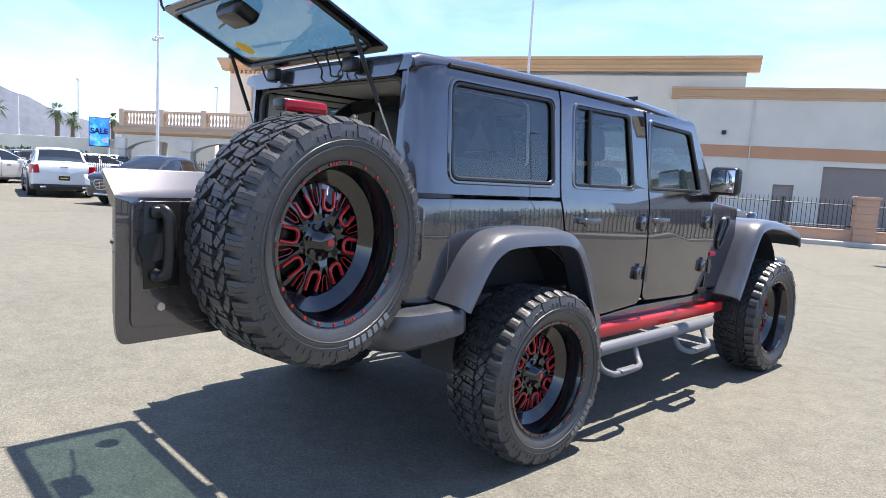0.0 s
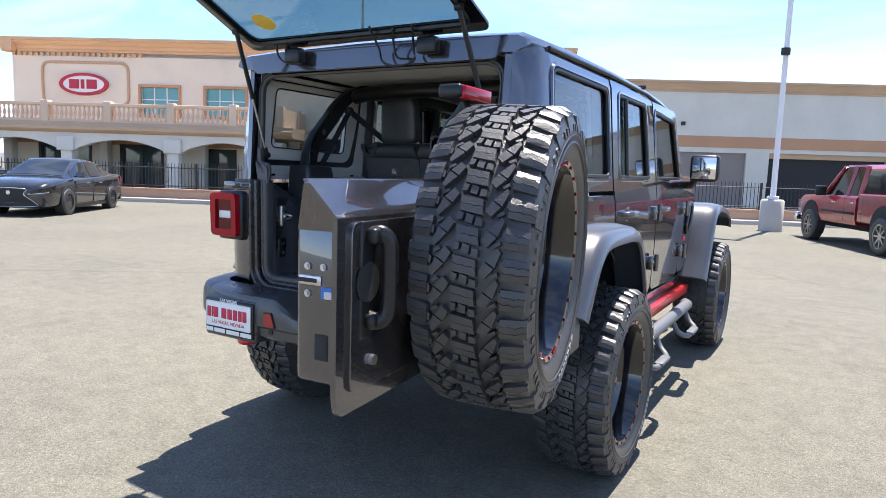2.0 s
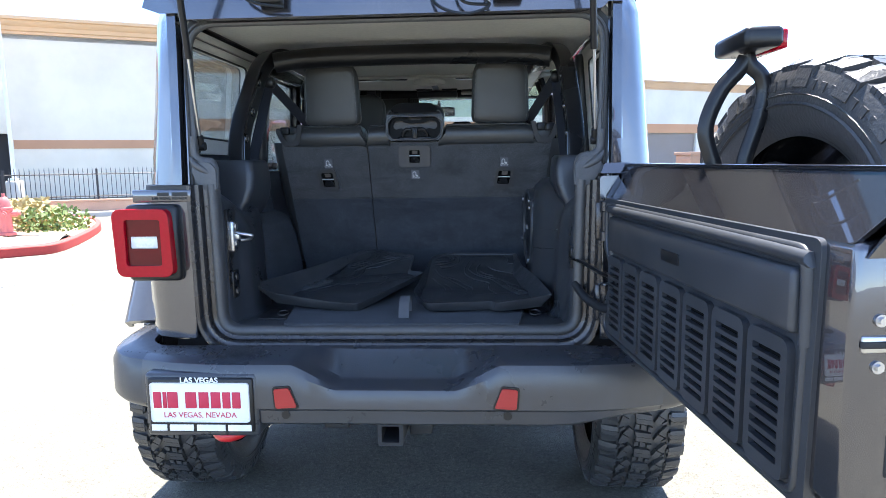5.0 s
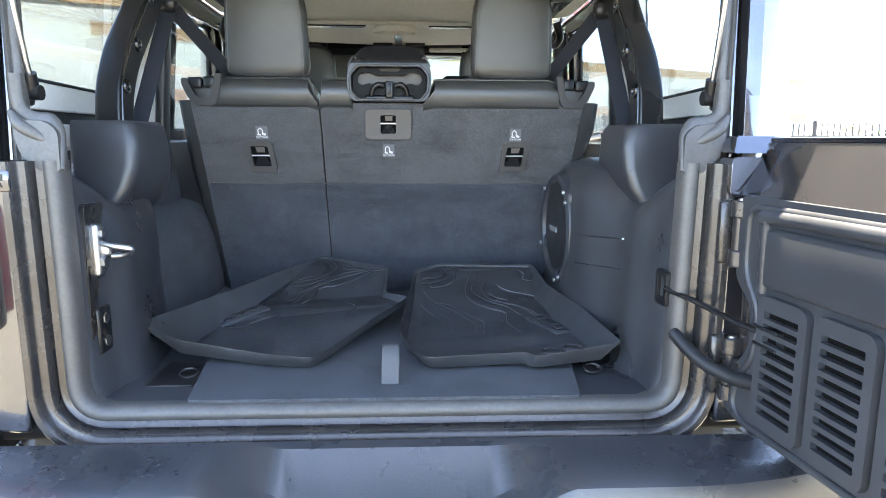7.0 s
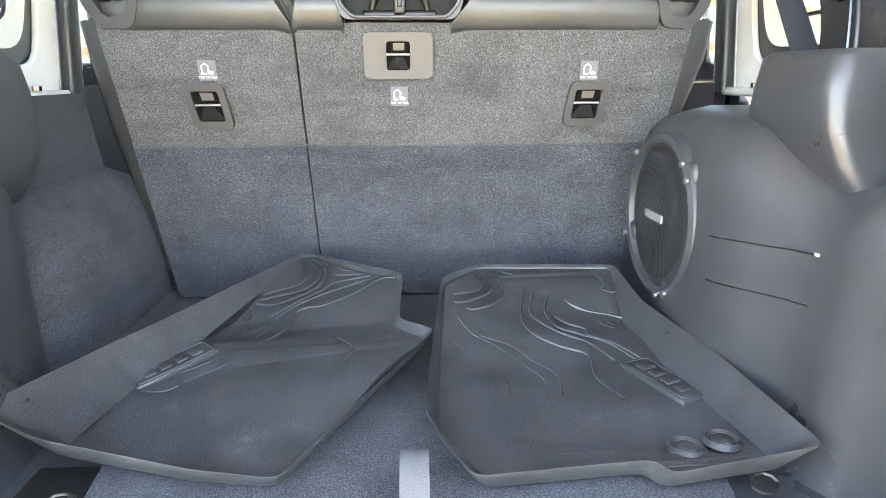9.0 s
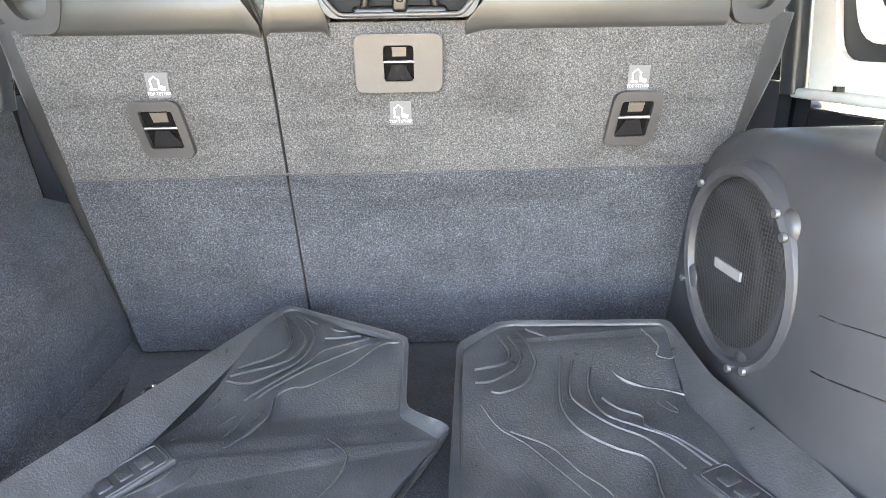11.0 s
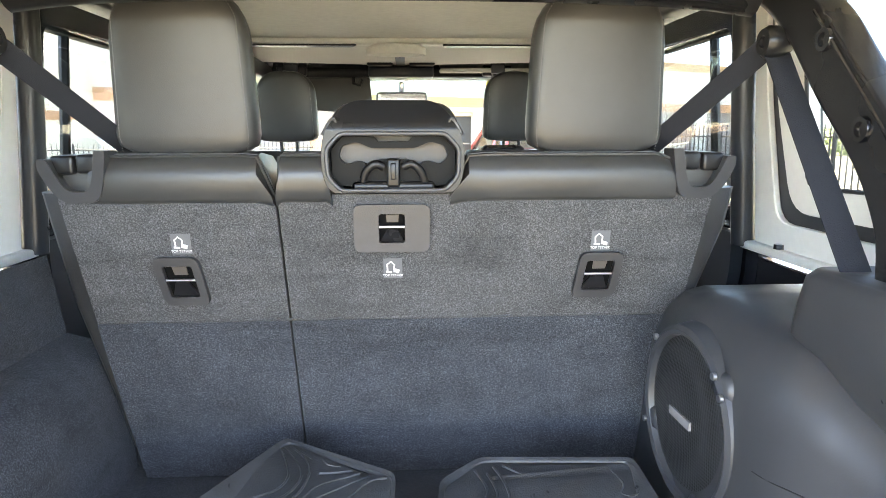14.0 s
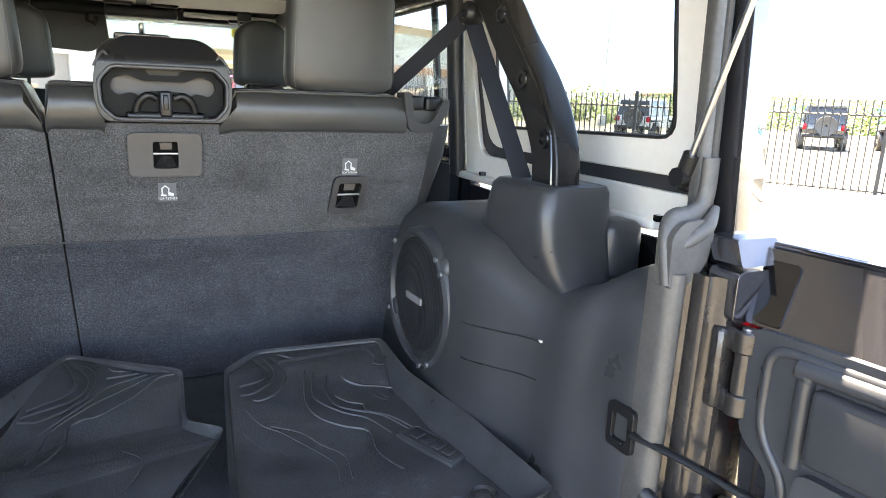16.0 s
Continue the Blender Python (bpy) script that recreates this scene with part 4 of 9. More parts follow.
def side_x(z):
    """Half width of the body's side at a height."""
    table = [(0.55, 0.830), (0.70, 0.852), (1.0, 0.866), (1.30, 0.866), (1.37, 0.858), (1.44, 0.850), (1.90, 0.812), (1.97, 0.790), (2.02, 0.76)]
    for (a, xa), (b, xb) in zip(table, table[1:]):
        if z <= b:
            return xa + (xb - xa) * (max(z, a) - a) / (b - a)
    return table[-1][1]


def side_sheet(s, outline, holes=(), thick=0.035, proud=0.0, cuts=(0.7, 1.0, 1.3, 1.37, 1.44)):
    return slab(outline, holes, lambda y, z, w: Vector((s * (side_x(z) + proud - w), y, z)), thick, cuts)


def arch(yc, zc, ry, rz, a0, a1, n=14):
    return [(yc + ry * math.cos(radians(a0 + (a1 - a0) * i / n)), zc + rz * math.sin(radians(a0 + (a1 - a0) * i / n))) for i in range(n + 1)]


def window_ring(s, loop, r, proud):
    """The rubber and painted frame round a side window."""
    pts = [Vector((s * (side_x(z) + proud), y, z)) for y, z in loop]
    return tube(pts, r, 6, closed=True)


Q_WIN = rounded([(0.265, 1.445), (1.035, 1.445), (1.025, 1.885), (0.275, 1.885)], 0.055, 5)
R_WIN = rounded([(1.225, 1.445), (1.855, 1.445), (1.790, 1.880), (1.225, 1.880)], 0.040, 4)
F_WIN = rounded([(2.06, 1.445), (2.775, 1.445), (2.600, 1.845), (2.045, 1.868)], 0.040, 4)

# plan of the rounded rear corner, from the side to the tailgate opening
CORNER = [(0.866, 0.26), (0.866, 0.19), (0.858, 0.12), (0.838, 0.065), (0.800, 0.028), (0.750, 0.010), (0.690, 0.002), (0.612, 0.0)]


def corner_ring(s, z, lean=0.0, edge=0.658):
    k = side_x(z) / 0.866
    pts = []
    for x, y in CORNER:
        q = x * k if x > 0.62 else edge
        if x > 0.62 and q < edge + 0.03:
            q = edge + 0.03
        pts.append(Vector((s * q, min(y + lean, 0.260), z)))
    back = [Vector((s * (abs(p.x) - 0.035 if abs(p.x) > 0.70 else abs(p.x)), p.y + 0.045 * min(1.0, max(0.0, (0.26 + lean - p.y) / 0.14)), z)) for p in reversed(pts)]
    return pts + back


for s in (1, -1):
    side = "offside" if s > 0 else "nearside"
    # lower quarter panel with its wheel arch, and the rear corner
    q_out = [(0.255, 0.90)] + [(y, z) for y, z in arch(AXLE_R, 0.50, 0.53, 0.62, 155, 25) if 0.27 < y < 1.36] + [(1.36, 0.80), (1.22, 1.02), (1.145, 1.20), (1.105, 1.352), (0.255, 1.352)]
    part("quarter_panel", side_sheet(s, q_out), PAINT, suv, bevel=0.005)
    bm = loft([corner_ring(s, z) for z in (0.862, 0.9, 1.0, 1.15, 1.30, 1.352)])
    part("rear_corner", bm, PAINT, suv, bevel=0.006)
    part("belt_ledge", loft([corner_ring(s, z, edge=0.658) for z in (1.352, 1.362, 1.372)]), SEAL, suv)
    # hardtop: quarter with window, rear pillar
    part("hardtop_side", side_sheet(s, [(0.255, 1.37), (1.095, 1.37), (1.085, 1.975), (0.255, 1.975)], [Q_WIN], cuts=(1.44, 1.6, 1.75, 1.9, 1.95)), PAINT, suv, bevel=0.005)
    bm = loft([corner_ring(s, z, lean=0.040 + (z - 1.37) * 0.055, edge=0.695) for z in (1.372, 1.40, 1.5, 1.65, 1.8, 1.9, 1.95, 1.985)])
    part("rear_pillar", bm, PAINT, suv, bevel=0.006)
    # doors
    rd = rounded([(1.105, 1.372), (1.150, 1.20), (1.225, 1.02), (1.365, 0.80), (1.50, 0.675), (1.62, 0.660), (2.02, 0.690), (2.055, 0.74), (2.045, 1.34), (1.965, 1.93), (1.095, 1.955)], [0, 0.05, 0.08, 0.1, 0.06, 0.04, 0.05, 0.05, 0.2, 0.03, 0.02])
    door = part("rear_door", side_sheet(s, rd, [R_WIN], proud=0.004, cuts=(0.7, 1.0, 1.3, 1.37, 1.44, 1.6, 1.75, 1.9)), PAINT, suv, bevel=0.006)
    fd = rounded([(2.075, 0.74), (2.12, 0.705), (2.80, 0.690), (2.93, 0.76), (2.975, 0.90), (2.93, 1.36), (2.925, 1.40), (2.655, 1.925), (1.99, 1.93), (2.06, 1.34)], [0.05, 0.04, 0.06, 0.1, 0.1, 0.03, 0.02, 0.03, 0.02, 0.2])
    fdoor = part("front_door", side_sheet(s, fd, [F_WIN], proud=0.004, cuts=(0.7, 1.0, 1.3, 1.37, 1.44, 1.6, 1.75, 1.9)), PAINT, suv, bevel=0.006)
    # panes and their rubber frames
    for nm, loop, holder, tint in (("quarter_window", Q_WIN, suv, TINT), ("rear_door_window", R_WIN, door, TINT), ("front_door_window", F_WIN, fdoor, TINT_FRONT)):
        cy, cz = sum(p[0] for p in loop) / len(loop), sum(p[1] for p in loop) / len(loop)
        pane = part(nm, side_sheet(s, loop, proud=-0.012, thick=0.004, cuts=(1.6, 1.75)), tint, holder, "dark tinted glass", smooth=0)
        pane.visible_shadow = False
        part("window_seal", window_ring(s, loop, 0.011, -0.002), SEAL, holder, "black rubber seal")
        ring = [(cy + (y - cy) * 1.045, cz + (z - cz) * 1.075) for y, z in loop]
        part("window_frame", window_ring(s, ring, 0.010, 0.001), PAINT, holder)
    part("window_divider", tube([(s * side_x(z), 1.375, z) for z in (1.45, 1.65, 1.878)], 0.012, 6), SEAL, door)
    part("pillar_cap", side_sheet(s, [(1.915, 1.385), (2.05, 1.385), (2.035, 1.925), (1.84, 1.925)], proud=-0.010, thick=0.02, cuts=(1.44, 1.6, 1.75, 1.9)), SEAL, suv)
    # handles and exposed hinges
    for yh, holder in ((1.365, door), (2.165, fdoor)):
        bm = tube(smooth_line([(s * 0.868, yh - 0.085, 1.240), (s * 0.905, yh - 0.065, 1.243), (s * 0.912, yh, 1.243), (s * 0.905, yh + 0.065, 1.243), (s * 0.868, yh + 0.085, 1.240)], 4), 0.017, 8)
        bm = disc((s * 0.872, yh, 1.24), 0.038, (1, 0, 0), 0.012, 20, bm)
        part("door_handle", bm, PAINT, holder, "body-coloured grab handle", smooth=50)
    bm = disc((s * 0.873, 2.13, 1.175), 0.011, (1, 0, 0), 0.012, 14)
    part("door_lock", bm, STEEL, fdoor, "round steel key lock")
    for yh, holder in ((1.985, door), (2.895, fdoor)):
        for zh in (1.225, 0.900):
            bm = box((s * 0.862, yh - 0.055, zh - 0.042), (s * 0.895, yh + 0.02, zh + 0.042), 0.008)
            tube([(s * 0.900, yh + 0.03, zh - 0.055), (s * 0.900, yh + 0.03, zh + 0.055)], 0.015, 8, bm=bm)
            disc((s * 0.897, yh - 0.03, zh), 0.009, (1, 0, 0), 0.008, 6, bm)
            part("hinge", bm, PAINT, holder, "exposed body-coloured hinge")
    # rocker, red rail, step bar with two hoops
    part("rocker", side_sheet(s, [(1.48, 0.655), (1.62, 0.640), (2.03, 0.668), (2.85, 0.668), (3.20, 0.70), (3.20, 0.60), (1.45, 0.58)], proud=-0.012, thick=0.12), PAINT, suv, bevel=0.006)
    bm = box((s * 0.80, 1.40, 0.515), (s * 0.885, 3.29, 0.595), 0.014)
    part("rocker_guard", bm, RED_PAINT, suv, "bright red rocker guard rail")
    step = part("step_bar", tube([(s * 0.93, 1.30, 0.470), (s * 0.955, 1.36, 0.480), (s * 0.955, 2.90, 0.490), (s * 0.93, 2.96, 0.485)], 0.040, 14), STEP_GREY, suv, "textured grey tubular side step")
    for y0 in (1.42, 2.36):
        pts = smooth_line([(s * 0.965, y0, 0.455), (s * 1.0, y0 + 0.015, 0.385), (s * 1.045, y0 + 0.06, 0.355), (s * 1.06, y0 + 0.12, 0.352), (s * 1.06, y0 + 0.30, 0.356), (s * 1.045, y0 + 0.37, 0.362), (s * 1.0, y0 + 0.41, 0.395), (s * 0.965, y0 + 0.42, 0.46)], 4)
        part("step_hoop", tube(pts, 0.019, 10), STEP_GREY, step)
        part("step_tread", box((s * 1.035, y0 + 0.11, 0.350), (s * 1.088, y0 + 0.31, 0.374), 0.006), STEP_GREY, step)
    # cowl side, fender, hood side
    part("cowl_panel", side_sheet(s, [(2.985, 0.72), (3.20, 0.72), (3.42, 1.10), (3.42, 1.330), (2.945, 1.375), (2.985, 0.95)], proud=-0.004, thick=0.06), PAINT, suv, bevel=0.006)
    bm = tube(smooth_line([(s * 0.872, 3.13, 1.02), (s * 0.885, 3.18, 1.13), (s * 0.88, 3.24, 1.22), (s * 0.87, 3.22, 1.26), (s * 0.872, 3.14, 1.20), (s * 0.872, 3.10, 1.08)], 4, True), 0.013, 8, closed=True)
    part("fender_vent", bm, GLOSS_BLACK, suv, "black fender vent")
    bm = box((s * 0.868, 2.99, 0.965), (s * 0.873, 3.085, 0.998), 0.001)
    part("badge", bm, RED_PRINT, suv, "red badge shape")
    # mirrors
    mirror = part("door_mirror", box((s * 0.93, 2.72, 1.43), (s * 1.13, 2.82, 1.625), 0.032, 3), SMOOTH_BLACK, fdoor, "black square door mirror", bevel=0)
    part("mirror_arm", tube([(s * 0.83, 2.80, 1.40), (s * 0.94, 2.79, 1.405), (s * 0.97, 2.77, 1.45)], 0.030, 8), SMOOTH_BLACK, fdoor)
    part("mirror_glass", box((s * 0.950, 2.714, 1.450), (s * 1.112, 2.718, 1.605), 0.002), CHROME, mirror, "mirror glass")
    # flares
    rear_path = smooth_line([(0.20, 0.875), (0.245, 0.95), (0.33, 1.085), (0.42, 1.165), (0.53, 1.198), (0.75, 1.205), (0.97, 1.198), (1.09, 1.155), (1.18, 1.05), (1.27, 0.88), (1.37, 0.66)], 4)
    front_path = smooth_line([(3.18, 0.66), (3.26, 0.80), (3.36, 0.99), (3.46, 1.15), (3.56, 1.215), (3.75, 1.235), (4.05, 1.21), (4.28, 1.165), (4.42, 1.12), (4.46, 1.02)], 4)
    for nm, pathline, xin, lip in (("rear_flare", rear_path, 0.855, 0.07), ("front_flare", front_path, 0.70, 0.06)):
        rings = []
        n = len(pathline)
        for i, p in enumerate(pathline):
            a, b = pathline[max(i - 1, 0)], pathline[min(i + 1, n - 1)]
            d = (b - a).normalized()
            out = Vector((-d.y, d.x))
            q = lambda x, k: Vector((s * x, p.x + out.x * k, p.y + out.y * k))
            rings.append([q(xin, 0.012), q(0.93, 0.014), q(1.000, 0.002), q(1.026, -0.016), q(1.036, -lip), q(1.022, -lip - 0.004), q(1.008, -0.034), q(0.97, -0.024), q(xin, -0.022)])
        part(nm, loft(rings), FLARE, suv, "satin grey wheel arch flare", smooth=50)
    # inner arch liners
    for yc, nm in ((AXLE_R, "arch_liner"), (AXLE_F, "arch_liner")):
        bm = bmesh.new()
        pr = arch(yc, 0.55, 0.53, 0.60, -5, 185, 16)
        loft([[Vector((s * x, y, z)) for y, z in pr] for x in (0.86, 0.63)], closed=False, bm=bm)
        loft([[Vector((s * 0.63, y, z)) for y, z in pr], [Vector((s * 0.63, yc, 0.55)) for _ in pr]], closed=False, bm=bm)
        part(nm, bm, UNDER, suv)

# roof skin
ROOF_Y = [(0.055, 1.972), (0.10, 1.990), (0.5, 2.004), (1.2, 2.006), (1.93, 1.996), (2.35, 1.972), (2.62, 1.935)]
rings = []
for y, z in ROOF_Y:
    rings.append([Vector((x, y, z + dz)) for x, dz in ((-0.795, -0.035), (-0.785, -0.008), (-0.755, 0.008), (-0.55, 0.018), (0, 0.026), (0.55, 0.018), (0.755, 0.008), (0.785, -0.008), (0.795, -0.035), (0.74, -0.055), (0, -0.045), (-0.74, -0.055))])
part("hardtop_roof", loft(rings), PAINT, suv, smooth=50)
part("roof_joint", box((-0.78, 1.925, 2.000), (0.78, 1.935, 2.024), 0.002), SEAL, suv)
for s in (1, -1):
    part("rain_gutter", tube([(s * 0.800, 0.26, 1.962), (s * 0.803, 1.1, 1.968), (s * 0.800, 1.9, 1.958), (s * 0.795, 2.62, 1.91)], 0.010, 6), SEAL, suv)

# rear header above the opening and sill below it
header = slab(rounded([(-0.665, 1.895), (0.665, 1.895), (0.72, 1.985), (-0.72, 1.985)], 0.02), (), lambda a, b, w: Vector((a, 0.020 + (b - 1.37) * 0.055 + w, b)), 0.06)
part("rear_header", header, PAINT, suv, bevel=0.006)
def frame_sweep(loop, profile, lean=0.0):
    """A section drawn along a run of (x, z) points round the opening; profile: (outwards, y)."""
    P = [Vector(p) for p in loop]
    rings = []
    for i, p in enumerate(P):
        d = (P[min(i + 1, len(P) - 1)] - P[max(i - 1, 0)]).normalized()
        out = Vector((d.y, -d.x))
        rings.append([Vector((p.x + out.x * o, y + max(0.0, p.y - 1.37) * lean, p.y + out.y * o)) for o, y in profile])
    return loft(rings)


# stepped, body-coloured jamb round the opening and its rubber seal
low_run = [(-0.612, 1.372)] + rounded([(-0.612, 1.372), (-0.604, 0.868), (0.604, 0.868), (0.612, 1.372)], [0, 0.075, 0.075, 0], 9)[1:-1] + [(0.612, 1.372)]
high_run = [(0.664, 1.372)] + rounded([(0.664, 1.372), (0.678, 1.895), (-0.678, 1.895), (-0.664, 1.372)], [0, 0.10, 0.10, 0], 9)[1:-1] + [(-0.664, 1.372)]
STEPS = [(-0.004, 0.085), (-0.004, 0.057), (0.003, 0.051), (0.012, 0.050), (0.017, 0.046), (0.018, 0.028), (0.022, 0.022), (0.031, 0.021), (0.036, 0.016), (0.037, 0.006), (0.042, 0.0), (0.052, -0.001), (0.057, 0.004), (0.057, 0.06)]
LOBE = [(-0.024, 0.090), (-0.027, 0.056), (-0.022, 0.043), (-0.010, 0.037), (0.001, 0.041), (0.005, 0.052), (0.003, 0.090)]
part("opening_jamb", frame_sweep(low_run, STEPS), JAMB, suv, "scuffed stepped body-coloured jamb", smooth=40)
part("opening_seal", frame_sweep(low_run, LOBE), SEAL_GREY, suv, "scuffed grey rubber door seal", smooth=60)
RIBBED = [(-0.010, 0.086), (-0.014, 0.068), (-0.010, 0.060), (-0.003, 0.058), (0.000, 0.064), (0.003, 0.064), (0.006, 0.057), (0.012, 0.058), (0.015, 0.066), (0.012, 0.086)]
part("opening_seal", frame_sweep(high_run, [(o, y + 0.008) for o, y in RIBBED], 0.055), SEAL_GREY, suv, "ribbed grey rubber glass seal", smooth=60)
part("seal_channel", frame_sweep(high_run, [(0.010, 0.112), (0.010, 0.094), (0.036, 0.090), (0.036, 0.112)], 0.055), SEAL, suv, "dark channel beside the seal", smooth=40)
part("sill_panel", box((-0.66, 0.0, 0.770), (0.66, 0.03, 0.815), 0.006), PAINT, suv)

# windshield with frame, cowl, hood, grille
A_BASE, A_TOP = (3.07, 1.385), (2.665, 1.905)
for s in (1, -1):
    part("windshield_pillar", tube([(s * 0.80, A_BASE[0] - 0.03, A_BASE[1]), (s * 0.765, A_TOP[0], A_TOP[1])], 0.042, 8), PAINT, suv)
part("windshield_header", tube([(-0.765, A_TOP[0], A_TOP[1]), (0.765, A_TOP[0], A_TOP[1])], 0.04, 8), PAINT, suv)
ws = slab([(-0.76, 0.02), (0.76, 0.02), (0.735, 0.62), (-0.735, 0.62)], (), lambda a, b, w: Vector((a, A_BASE[0] - b * 0.615 + w, A_BASE[1] + b * 0.79)), 0.005)
part("windshield", ws, WINDSHIELD, suv, "clear windshield glass").visible_shadow = False
hood = []
for y, z, hw in ((3.02, 1.372, 0.74), (3.3, 1.362, 0.70), (3.8, 1.335, 0.64), (4.3, 1.29, 0.58), (4.48, 1.25, 0.56)):
    hood.append([Vector((x * hw, y, z + dz)) for x, dz in ((-1, -0.12), (-1, -0.03), (-0.96, 0), (-0.5, 0.018), (-0.42, 0.045), (0, 0.055), (0.42, 0.045), (0.5, 0.018), (0.96, 0), (1, -0.03), (1, -0.12))])
part("hood", loft(hood), PAINT, suv, smooth=40)
part("hood_decal", box((0.718, 3.20, 1.325), (0.722, 3.50, 1.350), 0.001), RED_PRINT, suv, "faded red model lettering")
part("grille", box((-0.60, 4.42, 0.85), (0.60, 4.56, 1.28), 0.04), PAINT, suv)
part("front_bumper", box((-0.80, 4.60, 0.66), (0.80, 4.82, 0.86), 0.04), PLASTIC, suv)
part("engine_bay", box((-0.55, 3.05, 0.75), (0.55, 4.45, 1.28), 0.02), UNDER, suv)
# chassis, axles, tank, exhaust
bm = box((-0.48, 0.12, 0.60), (-0.40, 4.6, 0.72), 0.01)
box((0.40, 0.12, 0.60), (0.48, 4.6, 0.72), 0.01, bm=bm)
for yy in (0.25, 1.5, 2.6, 3.4):
    box((-0.42, yy, 0.60), (0.42, yy + 0.08, 0.68), 0.008, bm=bm)
part("chassis", bm, UNDER, suv)
part("floor_pan", box((-0.78, 0.10, 0.80), (0.78, 3.1, 0.86), 0.01), UNDER, suv)
for ya in (AXLE_R, AXLE_F):
    bm = tube([(-0.75, ya, HUB_Z), (-0.2, ya, HUB_Z), (0.2, ya, HUB_Z), (0.75, ya, HUB_Z)], 0.042, 10)
    bmesh.ops.create_uvsphere(bm, u_segments=14, v_segments=10, radius=0.135, matrix=Matrix.Translation((0.05, ya - 0.02, HUB_Z)))
    part("axle", bm, UNDER, suv)
part("fuel_tank", box((-0.40, 1.10, 0.46), (0.30, 2.0, 0.66), 0.05), UNDER, suv)
part("muffler", tube([(-0.42, 0.30, 0.62), (-0.30, 0.24, 0.62), (0.30, 0.24, 0.62), (0.42, 0.30, 0.62)], [0.05, 0.09, 0.09, 0.05], 12, squash=0.7), UNDER, suv)
for s in (1, -1):
    part("shock_absorber", tube([(s * 0.45, 0.62, 0.42), (s * 0.38, 0.70, 0.78)], 0.032, 8), UNDER, suv)
    part("coil_spring", tube([Vector((s * 0.42 + 0.07 * math.cos(k * 0.7), 0.88 + 0.07 * math.sin(k * 0.7), 0.50 + k * 0.0052)) for k in range(56)], 0.010, 6), UNDER, suv)

